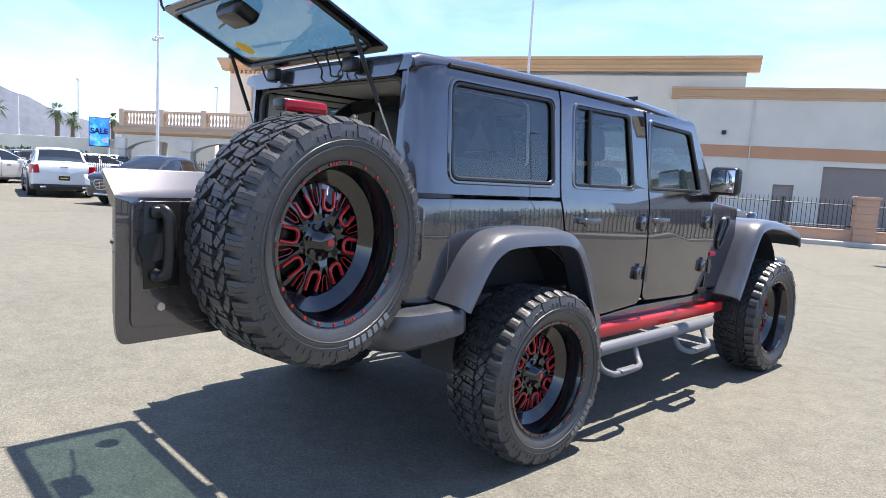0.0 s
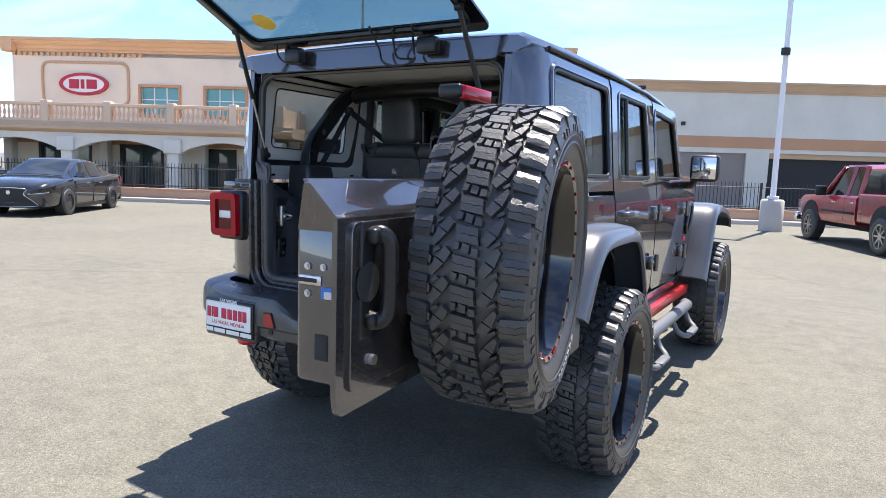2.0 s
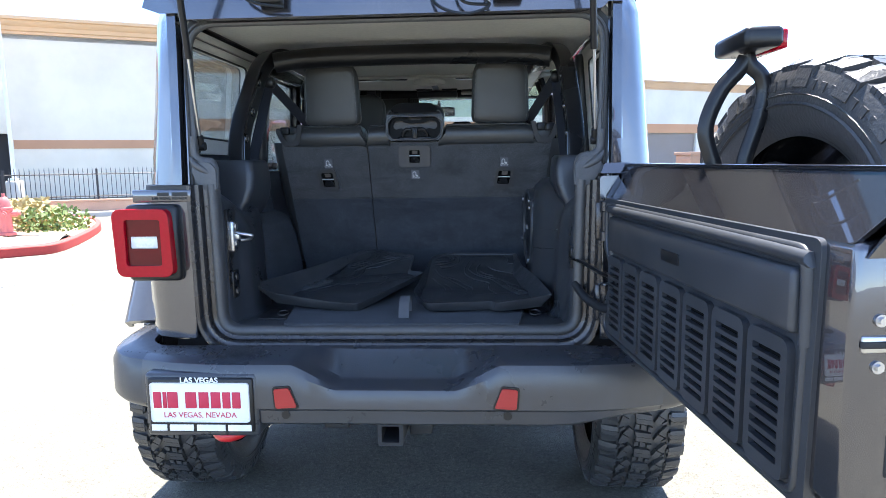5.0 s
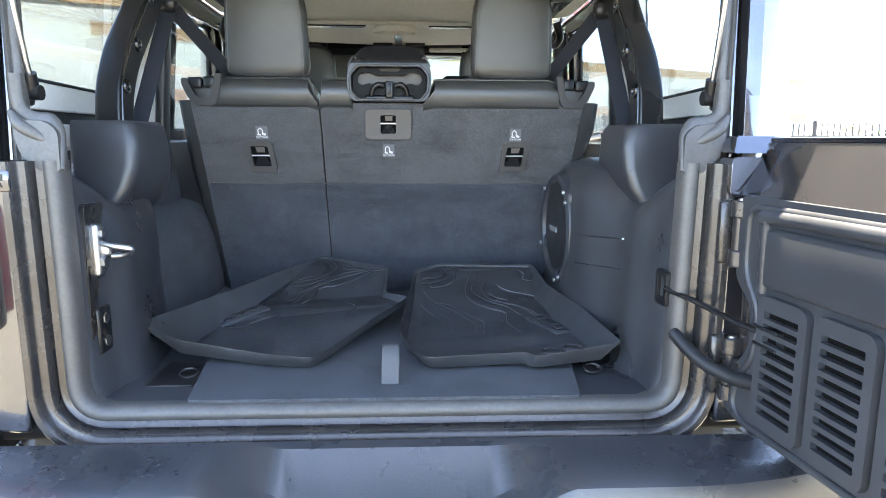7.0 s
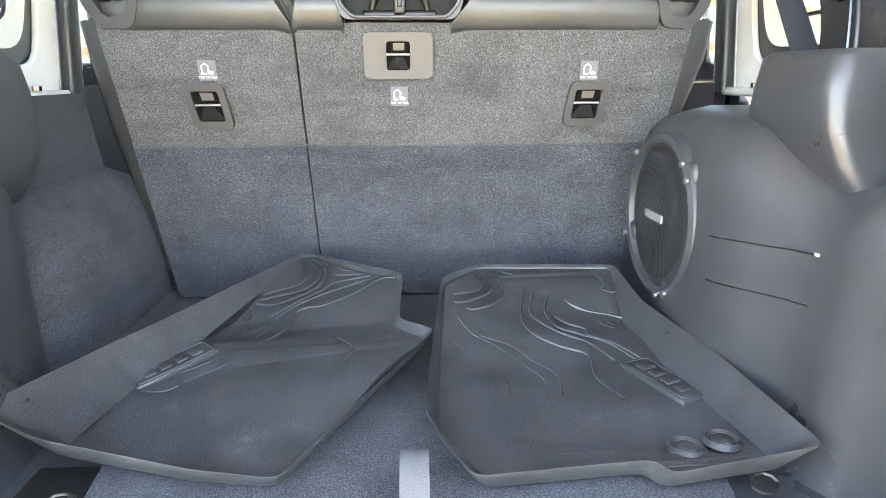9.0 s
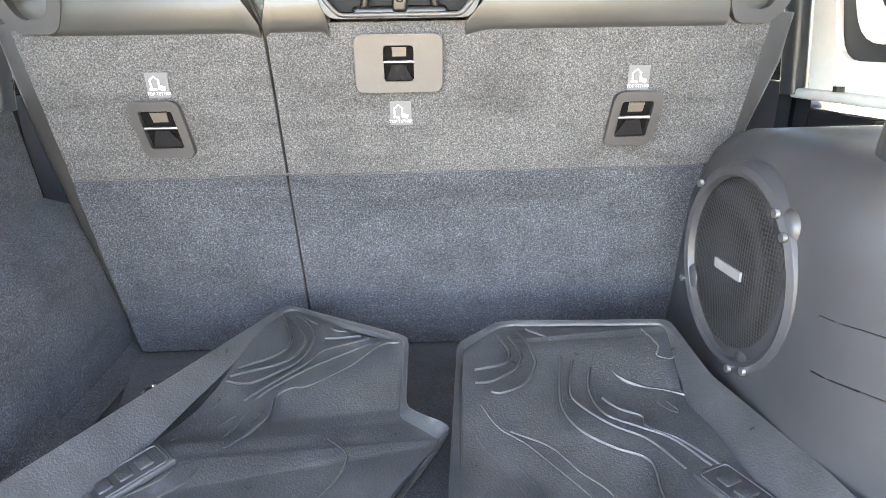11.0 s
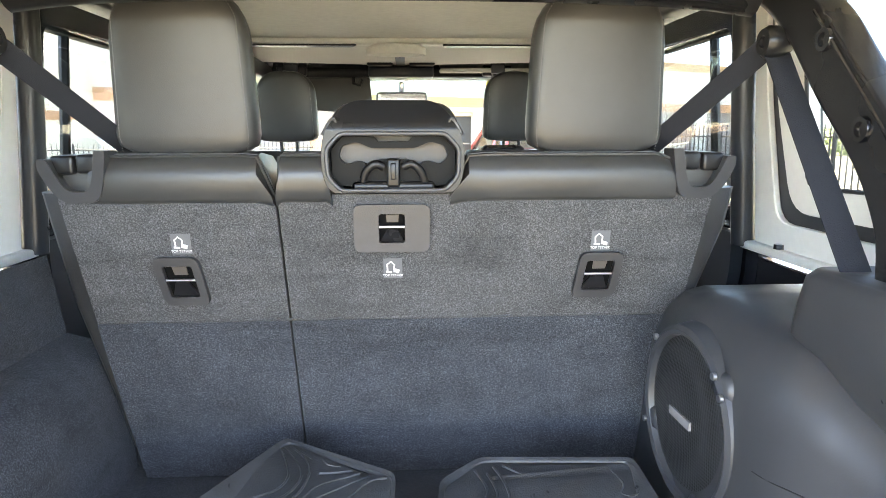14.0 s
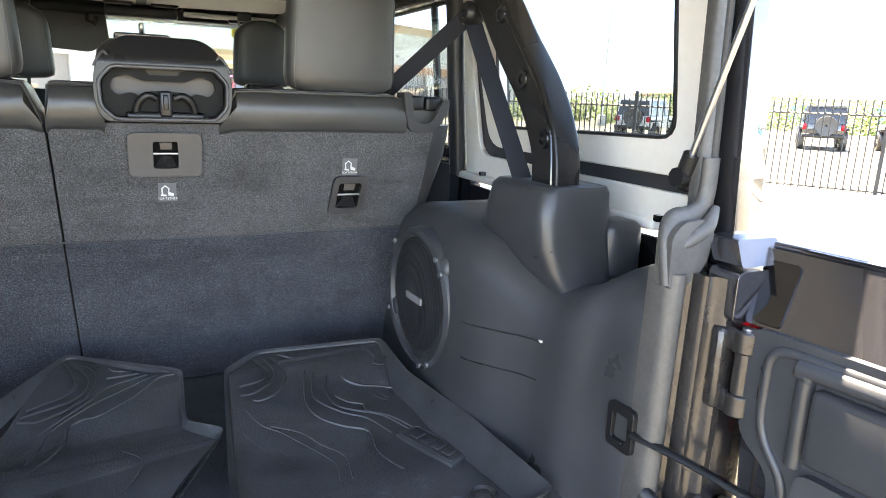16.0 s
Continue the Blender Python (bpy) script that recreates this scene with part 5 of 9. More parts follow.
# ---- wheels: deep-dish black rims with red accents, all-terrain tyres ----
def tyre_mesh(R=TYRE_R, W=0.322, rim=0.284):
    """All-terrain tyre on the x axis: carcass, tread blocks in five rows, sidewall lugs and raised rings."""
    h = W / 2
    prof = [(rim - 0.012, -h * 0.80), (rim + 0.010, -h * 0.90), (rim + 0.035, -h * 1.0), ((R + rim) / 2, -h * 1.04), (R - 0.045, -h * 1.0), (R - 0.024, -h * 0.93), (R - 0.022, -h * 0.80), (R - 0.0195, -h * 0.4),
            (R - 0.019, 0), (R - 0.0195, h * 0.4), (R - 0.022, h * 0.80), (R - 0.024, h * 0.93), (R - 0.045, h * 1.0), ((R + rim) / 2, h * 1.04), (rim + 0.035, h * 1.0), (rim + 0.010, h * 0.90), (rim - 0.012, h * 0.80)]
    bm = lathe(prof, 72)

    def top(v):
        a = abs(v) / h
        return R - 0.006 * a * a - (0.018 * max(0, a - 0.82) / 0.18 if a > 0.82 else 0)

    N = 38
    pitch = 2 * math.pi / N

    def block(poly, base=0.021, lift=0.0):
        up, lo = [], []
        cu, cv = sum(p[0] for p in poly) / len(poly), sum(p[1] for p in poly) / len(poly)
        for u, v in poly:
            r = top(v) - lift
            iu, iv = cu + (u - cu) * 0.975, cv + (v - cv) * 0.975
            up.append(bm.verts.new((iv, r * math.cos(iu), r * math.sin(iu))))
            r1 = top(v) - base
            lo.append(bm.verts.new((v, r1 * math.cos(u), r1 * math.sin(u))))
        bm.faces.new(up)
        k = len(poly)
        for i in range(k):
            bm.faces.new((up[i], up[(i + 1) % k], lo[(i + 1) % k], lo[i]))

    def siped(a0, a1, b0, b1, P, cuts=2, n=5, gap=0.007, amp=0.022):
        """A block from edge a0-a1 to edge b0-b1, slit across by zigzag sipes."""
        lerp = lambda p, q, t: (p[0] + (q[0] - p[0]) * t, p[1] + (q[1] - p[1]) * t)

        def zig(t, side):
            m0, m1 = lerp(a0, b0, t), lerp(a1, b1, t)
            if t in (0, 1):
                return [m0, m1]
            return [(lambda q: (q[0] + (amp if k % 2 else -amp) + side * gap, q[1]))(lerp(m0, m1, k / n)) for k in range(n + 1)]

        for c in range(cuts + 1):
            lo, hi = zig(c / (cuts + 1), 1), zig((c + 1) / (cuts + 1), -1)
            block([P(*q) for q in lo + hi[::-1]])

    for i in range(N):
        for s in (1, -1):
            a = (i + (0.5 if s < 0 else 0.0)) * pitch
            P = lambda u, v: (a + s * u * pitch, s * v * h)
            e = 1.0 if i % 2 else 0.955
            # wide shoulder lug with two sipes
            siped((0.0, 0.600), (0.06, e), (0.70, 0.585), (0.76, e), P, 2, 5)
            block([P(0.10, 0.560), P(0.12, 0.612), P(0.42, 0.605), P(0.34, 0.552)], 0.018, 0.003)
            # leaf-shaped block leaning along the tread, slit once
            siped((-0.30, 0.515), (-0.16, 0.560), (0.14, 0.330), (0.34, 0.480), P, 0)
            siped((0.17, 0.318), (0.37, 0.468), (0.52, 0.228), (0.72, 0.330), P, 0)
            block([P(0.46, 0.520), P(0.58, 0.535), P(0.70, 0.450), P(0.62, 0.405)], 0.018, 0.004)
            # side lug running down the sidewall
            if i % 2:
                ring = []
                for u in (0.16, 0.84):
                    for r, x in ((R - 0.026, 0.97), (R - 0.066, 1.03), (R - 0.070, 1.0), (R - 0.03, 0.93)):
                        t = a + s * u * pitch
                        ring.append(bm.verts.new((s * h * (x + 0.022), r * math.cos(t), r * math.sin(t))))
                for j in range(4):
                    k = (j + 1) % 4
                    bm.faces.new((ring[j], ring[k], ring[4 + k], ring[4 + j]))
                bm.faces.new(ring[:4])
                bm.faces.new(ring[4:])
        a = i * pitch
        C = lambda u, v: (a + u * pitch, v * h)
        # middle rib: broad slanting blocks, each tied to the next by a narrow tab
        siped((0.02, -0.200), (0.14, 0.175), (0.56, -0.175), (0.68, 0.200), C, 1, 5)
        block([C(0.62, -0.060), C(0.70, 0.060), C(0.98, 0.045), C(0.92, -0.075)], 0.019, 0.003)
        block([C(0.60, -0.195), C(0.64, -0.100), C(0.86, -0.120), C(0.88, -0.205)], 0.020, 0.001)
        block([C(0.76, 0.100), C(0.80, 0.200), C(1.04, 0.205), C(1.03, 0.090)], 0.020, 0.001)
    # raised bead rings and moulded ribs on the walls
    for s in (1, -1):
        lathe([(R - 0.078, s * h * 1.035), (R - 0.080, s * (h * 1.035 + 0.0035)), (R - 0.083, s * h * 1.04)], 72, bm=bm)
        for k in range(76):
            t0, t1 = 2 * math.pi * k / 76, 2 * math.pi * (k + 0.45) / 76
            ring = []
            for t in (t0, t1):
                for r, x in ((R - 0.070, 1.018), (R - 0.050, 1.000), (R - 0.050, 1.030), (R - 0.070, 1.045)):
                    ring.append(bm.verts.new((s * h * x, r * math.cos(t), r * math.sin(t))))
            for j in range(4):
                q = (j + 1) % 4
                bm.faces.new((ring[j], ring[q], ring[4 + q], ring[4 + j]))
            bm.faces.new(ring[:4])
            bm.faces.new(ring[4:])
        lathe([(rim + 0.052, s * h * 1.03), (rim + 0.055, s * (h * 1.03 + 0.004)), (rim + 0.060, s * h * 1.035)], 72, bm=bm)
    return bm


def spoke_mesh():
    bm = bmesh.new()
    f = lambda x, y, z: Vector((x + 0.005, y * 0.88, z * 0.86))
    loft([[f(-0.012, -0.034, 0.070), f(-0.012, 0.034, 0.070), f(-0.05, 0.034, 0.070), f(-0.05, -0.034, 0.070)], [f(-0.004, -0.021, 0.125), f(-0.004, 0.021, 0.125), f(-0.05, 0.021, 0.125), f(-0.05, -0.021, 0.125)]], bm=bm)
    for sd in (1, -1):
        loft([[f(-0.004, sd * 0.0, 0.115), f(-0.004, sd * 0.021, 0.118), f(-0.05, sd * 0.021, 0.118), f(-0.05, 0, 0.115)],
              [f(-0.010, sd * 0.026, 0.19), f(-0.010, sd * 0.046, 0.19), f(-0.05, sd * 0.046, 0.19), f(-0.05, sd * 0.026, 0.19)],
              [f(-0.026, sd * 0.034, 0.258), f(-0.026, sd * 0.060, 0.254), f(-0.06, sd * 0.060, 0.254), f(-0.06, sd * 0.034, 0.258)]], bm=bm)
    return bm


def wheel(name, m, label):
    """Rim and tyre with their axis on x and the outer face towards +x."""
    w = new(name)
    w.parent, w.matrix_basis, w["label"] = suv, m, label
    part("tyre", tyre_mesh(), RUBBER, w, "black all-terrain tyre with deep tread blocks", smooth=28)
    # pale wall lettering, as bars
    bm = bmesh.new()
    for k, (a, wdt) in enumerate([(a0 + j * 5.2, 3.4) for a0, n in ((266, 7),) for j in range(n)]):
        r0, r1 = 0.350, 0.376
        t0, t1 = radians(a - wdt / 2), radians(a + wdt / 2)
        for ra, rb, ta, tb in ((r0, r1, t0, t1),):
            q = [(ra, ta), (rb, ta), (rb, tb), (ra, tb)]
            vs = [bm.verts.new((0.1705, r * math.cos(t), r * math.sin(t))) for r, t in q] + [bm.verts.new((0.165, r * math.cos(t), r * math.sin(t))) for r, t in q]
            bm.faces.new(vs[:4])
            for j in range(4):
                bm.faces.new((vs[j], vs[(j + 1) % 4], vs[4 + (j + 1) % 4], vs[4 + j]))
    tagged(part("wall_lettering", bm, GREY_PRINT, w, "worn pale lettering shapes"), kind="stuff")
    rim = part("rim", lathe([(0.296, -0.135), (0.300, -0.12), (0.285, -0.10), (0.272, -0.05), (0.266, 0.0), (0.272, 0.10), (0.285, 0.125), (0.290, 0.142), (0.306, 0.147), (0.312, 0.140), (0.312, 0.128), (0.298, 0.12), (0.290, 0.10), (0.283, -0.04), (0.30, -0.11)], 64), GLOSS_BLACK, w, "deep gloss-black alloy rim", smooth=40)
    rim.data.transform(Matrix.Diagonal((1, 0.945, 0.945, 1)))
    disc_at = Matrix.Translation((0.033, 0, 0)) @ Matrix.Diagonal((1, 0.945, 0.945, 1))
    ring = part("dish_ring", lathe([(0.274, 0.020), (0.250, 0.004), (0.226, -0.012), (0.215, -0.020), (0.213, -0.045), (0.274, -0.045)], 64), GLOSS_BLACK, w, "stepped dish ring", smooth=40)
    ring.data.transform(disc_at)
    sp = part("spoke", spoke_mesh(), GLOSS_BLACK, w, bevel=0.003)
    u = [Vector((x + 0.006, y * 0.88, z * 0.86)) for x, y, z in ((-0.014, -0.030, 0.222), (-0.005, -0.030, 0.160), (-0.004, -0.021, 0.141), (-0.004, 0.0, 0.135), (-0.004, 0.021, 0.141), (-0.005, 0.030, 0.160), (-0.014, 0.030, 0.222))]
    acc = part("spoke_accent", tube(u, 0.0072, 6), RED_RIM, w, "red painted spoke window")
    u = [Vector((x + 0.002, y * 0.8, z * 0.86)) for x, y, z in ((-0.012, -0.017, 0.236), (-0.005, -0.012, 0.172), (-0.004, 0.0, 0.157), (-0.005, 0.012, 0.172), (-0.012, 0.017, 0.236))]
    acc2 = part("spoke_accent", tube(u, 0.0022, 5), RED_RIM, w, "red painted spoke window")
    for k in range(8):
        t = 2 * math.pi * k / 8
        for src, ph in ((sp, 0.0), (acc, math.pi / 8), (acc2, 0.0)):
            ob = src if k == 0 else src.copy()
            if k:
                scene.collection.objects.link(ob)
                ob.parent = w
            ob.matrix_basis = disc_at @ Matrix.Rotation(t + ph, 4, "X")
    hub = lathe([(0.0001, 0.050), (0.030, 0.049), (0.036, 0.045), (0.050, 0.008), (0.060, 0.002), (0.085, -0.006), (0.090, -0.045), (0.0001, -0.045)], 32)
    for k in range(8):
        t = 2 * math.pi * (k + 0.5) / 8
        disc((0.004, 0.066 * math.cos(t), 0.066 * math.sin(t)), 0.011, (1, 0, 0), 0.014, 6, hub)
    bmesh.ops.transform(hub, matrix=disc_at, verts=hub.verts)
    part("hub", hub, GLOSS_BLACK, w, "gloss black hub with lug nuts", smooth=40)
    part("hub_badge", disc((0.0840, 0, 0), 0.014, (1, 0, 0), 0.003, 20), RED_RIM, w, "small red hub badge")
    part("brake_disc", disc((-0.09, 0, 0), 0.17, (1, 0, 0), 0.02, 40), UNDER, w)
    bolts = bmesh.new()
    for k in range(24):
        t = 2 * math.pi * k / 24
        if k % 12 in (0,):
            for j in (-1.5, -0.5, 0.5, 1.5):
                box((0.1465, -0.0045, 0.2945), (0.1485, 0.0045, 0.3045), 0, bm=bolts, m=Matrix.Rotation(t + j * 0.045, 4, "X"))
        else:
            disc((0.1470, 0.299 * math.sin(t), 0.299 * math.cos(t)), 0.0065, (1, 0, 0), 0.003, 8, bolts)
    bmesh.ops.transform(bolts, matrix=Matrix.Diagonal((1, 0.945, 0.945, 1)), verts=bolts.verts)
    tagged(part("lip_bolts", bolts, RED_RIM, w, "red ringed lip bolts"), kind="stuff")
    return w


first = wheel("wheel", pose(0.910, AXLE_R, HUB_Z, 35) @ Matrix.Scale(1.06, 4), "wheel with deep black rim and red accents")
wheels = [first]
for x, y, a in ((0.910, AXLE_F, 80), (-0.985, AXLE_R, 10), (-0.985, AXLE_F, 50)):
    wheels.append(copy_thing(first, pose(x, y, HUB_Z, a, 0, 0) if x > 0 else pose(x, y, HUB_Z, 0, 0, 180) @ pose(0, 0, 0, a)))

# ---- swung-open tailgate with the spare wheel, raised rear glass, bumper, lamps ----
TG_O, TG_A = Vector((0.674, -0.035, 0.0)), radians(5.4)
TG_D = Vector((math.sin(TG_A), -math.cos(TG_A), 0))
TG_N = Vector((math.cos(TG_A), math.sin(TG_A), 0))


def tg(u, w, z):
    """A point of the open tailgate: u from the hinge, w outwards, z up."""
    return TG_O + TG_D * u + TG_N * w + Vector((0, 0, z))


TG_M = Matrix(((TG_D.x, TG_N.x, 0, TG_O.x), (TG_D.y, TG_N.y, 0, TG_O.y), (0, 0, 1, 0), (0, 0, 0, 1)))
gate = new("tailgate")
gate.parent, gate["label"] = suv, "open side-hinged tailgate with black inner trim"
# outer skin with its overlapping lip, upper edge leaning inwards
skin = rounded([(0.0, 0.872), (1.185, 0.872), (1.195, 0.93), (1.195, 1.335), (1.205, 1.420), (0.0, 1.420)], [0.03, 0.05, 0.02, 0.02, 0.01, 0.02])
part("outer_skin", slab(skin, (), lambda a, b, w: tg(a, 0.142 - w - max(0, b - 1.335) * 0.90, b), 0.014, cuts=(1.3349,)), PAINT, gate, bevel=0.004)
part("pressed_panel", slab(rounded([(0.05, 0.92), (1.15, 0.92), (1.15, 1.325), (0.05, 1.325)], 0.03), (), lambda a, b, w: tg(a, 0.152 - w, b), 0.012), PAINT, gate, bevel=0.004)
part("gate_shell", box((0.02, -0.006, 0.932), (1.150, 0.128, 1.322), 0.014, 3, m=TG_M), PAINT, gate, "body-coloured door shell")
# latch side: bolts, latch mouth, pocket, sticker
for w, z in ((0.030, 1.215), (0.075, 1.215), (0.030, 1.150)):
    bm = disc(tg(1.151, w, z), 0.0088, TG_D, 0.006, 16)
    disc(tg(1.156, w, z), 0.0055, TG_D, 0.006, 6, bm)
    part("latch_bolt", bm, STEEL, gate, "bright zinc latch bolt")
part("latch_mouth", box((1.146, 0.006, 1.170), (1.1545, 0.070, 1.194), 0.003, m=TG_M), STEEL, gate, "steel door latch")
# slot and pocket are raised dark blocks; the shade inside is their colour
part("latch_slot", box((1.150, 0.004, 1.177), (1.157, 0.058, 1.187), 0.002, m=TG_M), UNDER, gate)
part("edge_pocket", box((1.140, 0.050, 0.990), (1.1525, 0.090, 1.055), 0.004, m=TG_M), UNDER, gate, "dark block in place of the pocket's shaded recess")
st = part("warning_sticker", box((1.1500, 0.068, 1.140), (1.1515, 0.120, 1.168), 0.0, m=TG_M), LETTER, gate, "white and blue information sticker")
part("sticker_header", box((1.1512, 0.068, 1.158), (1.1522, 0.120, 1.168), 0.0, m=TG_M), BLUE_PRINT, st)
part("sticker_block", box((1.1512, 0.068, 1.140), (1.1522, 0.076, 1.160), 0.0, m=TG_M), BLUE_PRINT, st)
# outer pull handle in its scoop, and the lock
part("handle_scoop", box((0.995, 0.146, 1.045), (1.115, 0.156, 1.345 - 0.02), 0.004, m=TG_M), SMOOTH_BLACK, gate)
loop = smooth_line([tg(1.080, 0.150, 1.286), tg(1.066, 0.174, 1.296), tg(1.054, 0.190, 1.280), tg(1.050, 0.194, 1.240), tg(1.050, 0.194, 1.140), tg(1.054, 0.190, 1.100), tg(1.066, 0.174, 1.084), tg(1.080, 0.150, 1.092)], 5)
part("pull_handle", tube(loop, 0.015, 10, squash=1.4), SMOOTH_BLACK, gate, "black pull handle", smooth=60)
part("handle_mount", box((1.044, 0.150, 1.270), (1.100, 0.184, 1.310), 0.012, 3, m=TG_M), SMOOTH_BLACK, gate)
part("handle_mount", box((1.050, 0.150, 1.066), (1.100, 0.180, 1.104), 0.012, 3, m=TG_M), SMOOTH_BLACK, gate)
part("scoop_bowl", disc(tg(1.085, 0.156, 1.18), 0.048, TG_N, 0.004, 24), UNDER, gate)
part("gate_lock", disc(tg(1.06, 0.157, 0.985), 0.013, TG_N, 0.012, 18), STEEL, gate, "steel key lock")
# inside trim: rolled top edge, ridge, storage flap, slatted vents, cut-out round the check strap
def gi(a, b, w):
    return tg(a, w, b)


trim = part("inner_trim", slab(rounded([(0.0, 1.318), (0.0, 1.165), (0.052, 1.125), (0.055, 1.045), (0.012, 0.995), (-0.012, 0.915), (0.03, 0.900), (1.075, 0.900), (1.085, 1.318)], 0.02), (), lambda a, b, w: gi(a, b, -0.014 + w), 0.03), TRIM, gate, "black moulded inner trim panel", bevel=0.008)
part("trim_ledge", slab(rounded([(-0.020, 1.316), (1.135, 1.316), (1.200, 1.412), (-0.035, 1.412)], 0.008), (), lambda a, b, w: gi(a, b, -0.004 + (b - 1.316) * 0.60 + w), 0.010), PAINT, gate, "painted sloping upper lip", bevel=0.003)
part("lip_end", slab([(0.004, 1.300), (0.128, 1.300), (0.128, 1.335), (0.066, 1.408), (0.052, 1.404)], (), lambda a, b, w: tg(1.150 + w + max(0.0, b - 1.316) * 0.5, a, b), 0.006), PAINT, gate)
part("top_roll", tube([tg(-0.030, 0.060, 1.416), tg(1.198, 0.060, 1.416)], 0.0055, 8), PAINT, gate, "rolled painted top edge")
part("edge_tape", slab(rounded([(-0.010, 1.322), (0.030, 1.322), (0.022, 1.398), (-0.030, 1.398)], 0.006), (), lambda a, b, w: gi(a, b, -0.007 + (b - 1.316) * 0.60 + w), 0.004), GLOSS_BLACK, gate, "black tape at the corner")
part("trim_border", tube([tg(a, -0.013, b) for a, b in rounded([(0.030, 1.300), (0.030, 1.180), (0.078, 1.120), (0.072, 1.030), (0.03, 0.985), (0.018, 0.930), (0.05, 0.905), (1.050, 0.915), (1.060, 1.300)], 0.03)], 0.0075, 8, closed=True), TRIM, trim)
part("trim_ridge", tube(smooth_line([tg(0.082, -0.012, 1.155), tg(0.082, -0.014, 1.262), tg(0.088, -0.016, 1.280), tg(0.11, -0.018, 1.288), tg(0.57, -0.018, 1.290), tg(1.03, -0.018, 1.288), tg(1.052, -0.016, 1.280), tg(1.058, -0.014, 1.262), tg(1.058, -0.012, 1.155)], 4), 0.012, 8), TRIM, trim)
part("storage_flap", box((0.096, -0.030, 1.168), (1.044, -0.006, 1.270), 0.010, 3, m=TG_M), TRIM, trim, "fold-down flap")
part("flap_badge", box((0.52, -0.0325, 1.205), (0.62, -0.0295, 1.230), 0.0005, m=TG_M), SMOOTH_BLACK, trim)
for k in range(7):
    u0 = 0.092 + k * 0.137
    hole = lambda z: [(u0 + 0.018, z), (u0 + 0.104, z), (u0 + 0.104, z + 0.0125), (u0 + 0.018, z + 0.0125)]
    bm = slab(rounded([(u0, 0.925), (u0 + 0.122, 0.925), (u0 + 0.122, 1.156), (u0, 1.156)], 0.022), [rounded(hole(0.948 + j * 0.0212), 0.003) for j in range(9)], lambda a, b, w: tg(a, -0.027 + w, b), 0.016)
    part("vent_panel", bm, TRIM, trim, "slotted vent panel", bevel=0.0025)
    # near-black plate paints the shade behind the slots
    part("vent_back", box((u0 + 0.012, -0.0155, 0.940), (u0 + 0.110, -0.0125, 1.142), 0.0, m=TG_M), CAVITY_SHADE, trim)
part("strap_plate", slab(rounded([(-0.005, 1.155), (0.045, 1.118), (0.048, 1.05), (0.008, 0.998)], 0.01), (), lambda a, b, w: gi(a, b, 0.004 + w), 0.012), PAINT, gate)
for a, b in ((0.018, 0.868), (0.55, 0.872), (1.08, 0.868)):
    part("trim_screw", disc(tg(a, 0.010, b + 0.066), 0.010, -TG_N, 0.012, 10), SMOOTH_BLACK, gate, "black trim screw")
# two cast hinges with knuckles and a pin, check strap, wiring boot
for zh in (1.245, 0.985):
    bm = box((0.640, -0.006, zh - 0.060), (0.676, 0.016, zh + 0.060), 0.006)
    for dz in (-0.046, 0.046):
        tube([(0.668, -0.026, zh + dz - 0.016), (0.668, -0.026, zh + dz + 0.016)], 0.019, 14, bm=bm)
        box((0.652, -0.026, zh + dz - 0.016), (0.684, 0.006, zh + dz + 0.016), 0.004, bm=bm)
    hinge = part("gate_hinge", bm, JAMB, suv, "cast body-coloured hinge", bevel=0.003)
    bm = tube([(0.668, -0.026, zh - 0.030), (0.668, -0.026, zh + 0.030)], 0.014, 12)
    box((0.662, -0.072, zh - 0.028), (0.694, -0.020, zh + 0.028), 0.005, bm=bm)
    part("hinge_leaf", bm, JAMB, hinge)
    part("hinge_pin", disc((0.668, -0.026, zh + 0.063), 0.008, (0, 0, 1), 0.004, 10), STEEL, hinge, "steel pin head")
part("corner_post", box((0.658, 0.004, 0.875), (0.735, 0.05, 1.372), 0.010, 3), JAMB, suv)
part("corner_block", slab(rounded([(0.650, 1.312), (0.740, 1.312), (0.740, 1.385), (0.650, 1.385)], 0.012), (), lambda a, b, w: Vector((a, -0.012 + w, b)), 0.05), PAINT, suv, bevel=0.006)
part("pillar_foot", slab(rounded([(0.650, 1.392), (0.745, 1.392), (0.745, 1.424), (0.668, 1.424)], 0.006), (), lambda a, b, w: Vector((a, -0.016 + (b - 1.392) * 0.9 + w, b)), 0.05), PAINT, suv, "body-coloured pillar foot", bevel=0.004)
part("strap_bezel", slab(rounded([(0.072, 1.080), (0.130, 1.080), (0.130, 1.152), (0.072, 1.152)], 0.01), [rounded([(0.084, 1.094), (0.118, 1.094), (0.118, 1.138), (0.084, 1.138)], 0.005)], lambda a, b, w: Vector((0.574 + w, a, b)), 0.012), SMOOTH_BLACK, suv, "check strap bezel", bevel=0.002)
part("check_strap", tube(smooth_line([(0.575, 0.075, 1.118), (0.610, 0.0, 1.108), (0.640, -0.080, 1.094), (0.668, -0.130, 1.086)], 4), 0.0095, 8, squash=0.5), SMOOTH_BLACK, suv, "black door check strap")
bm = box((0.085, -0.030, 1.066), (0.150, -0.004, 1.072), 0.002, m=TG_M)
box((0.085, -0.030, 1.096), (0.150, -0.004, 1.102), 0.002, bm=bm, m=TG_M)
box((0.085, -0.010, 1.060), (0.165, -0.004, 1.110), 0.004, bm=bm, m=TG_M)
disc(tg(0.150, -0.014, 1.085), 0.011, -TG_N, 0.014, 10, bm)
part("check_bracket", bm, SMOOTH_BLACK, gate, "black check bracket")
boot = smooth_line([(0.585, 0.05, 1.035), (0.612, -0.01, 1.000), (0.645, -0.07, 0.985), (0.668, -0.12, 0.990), (0.680, -0.16, 1.000)], 8)
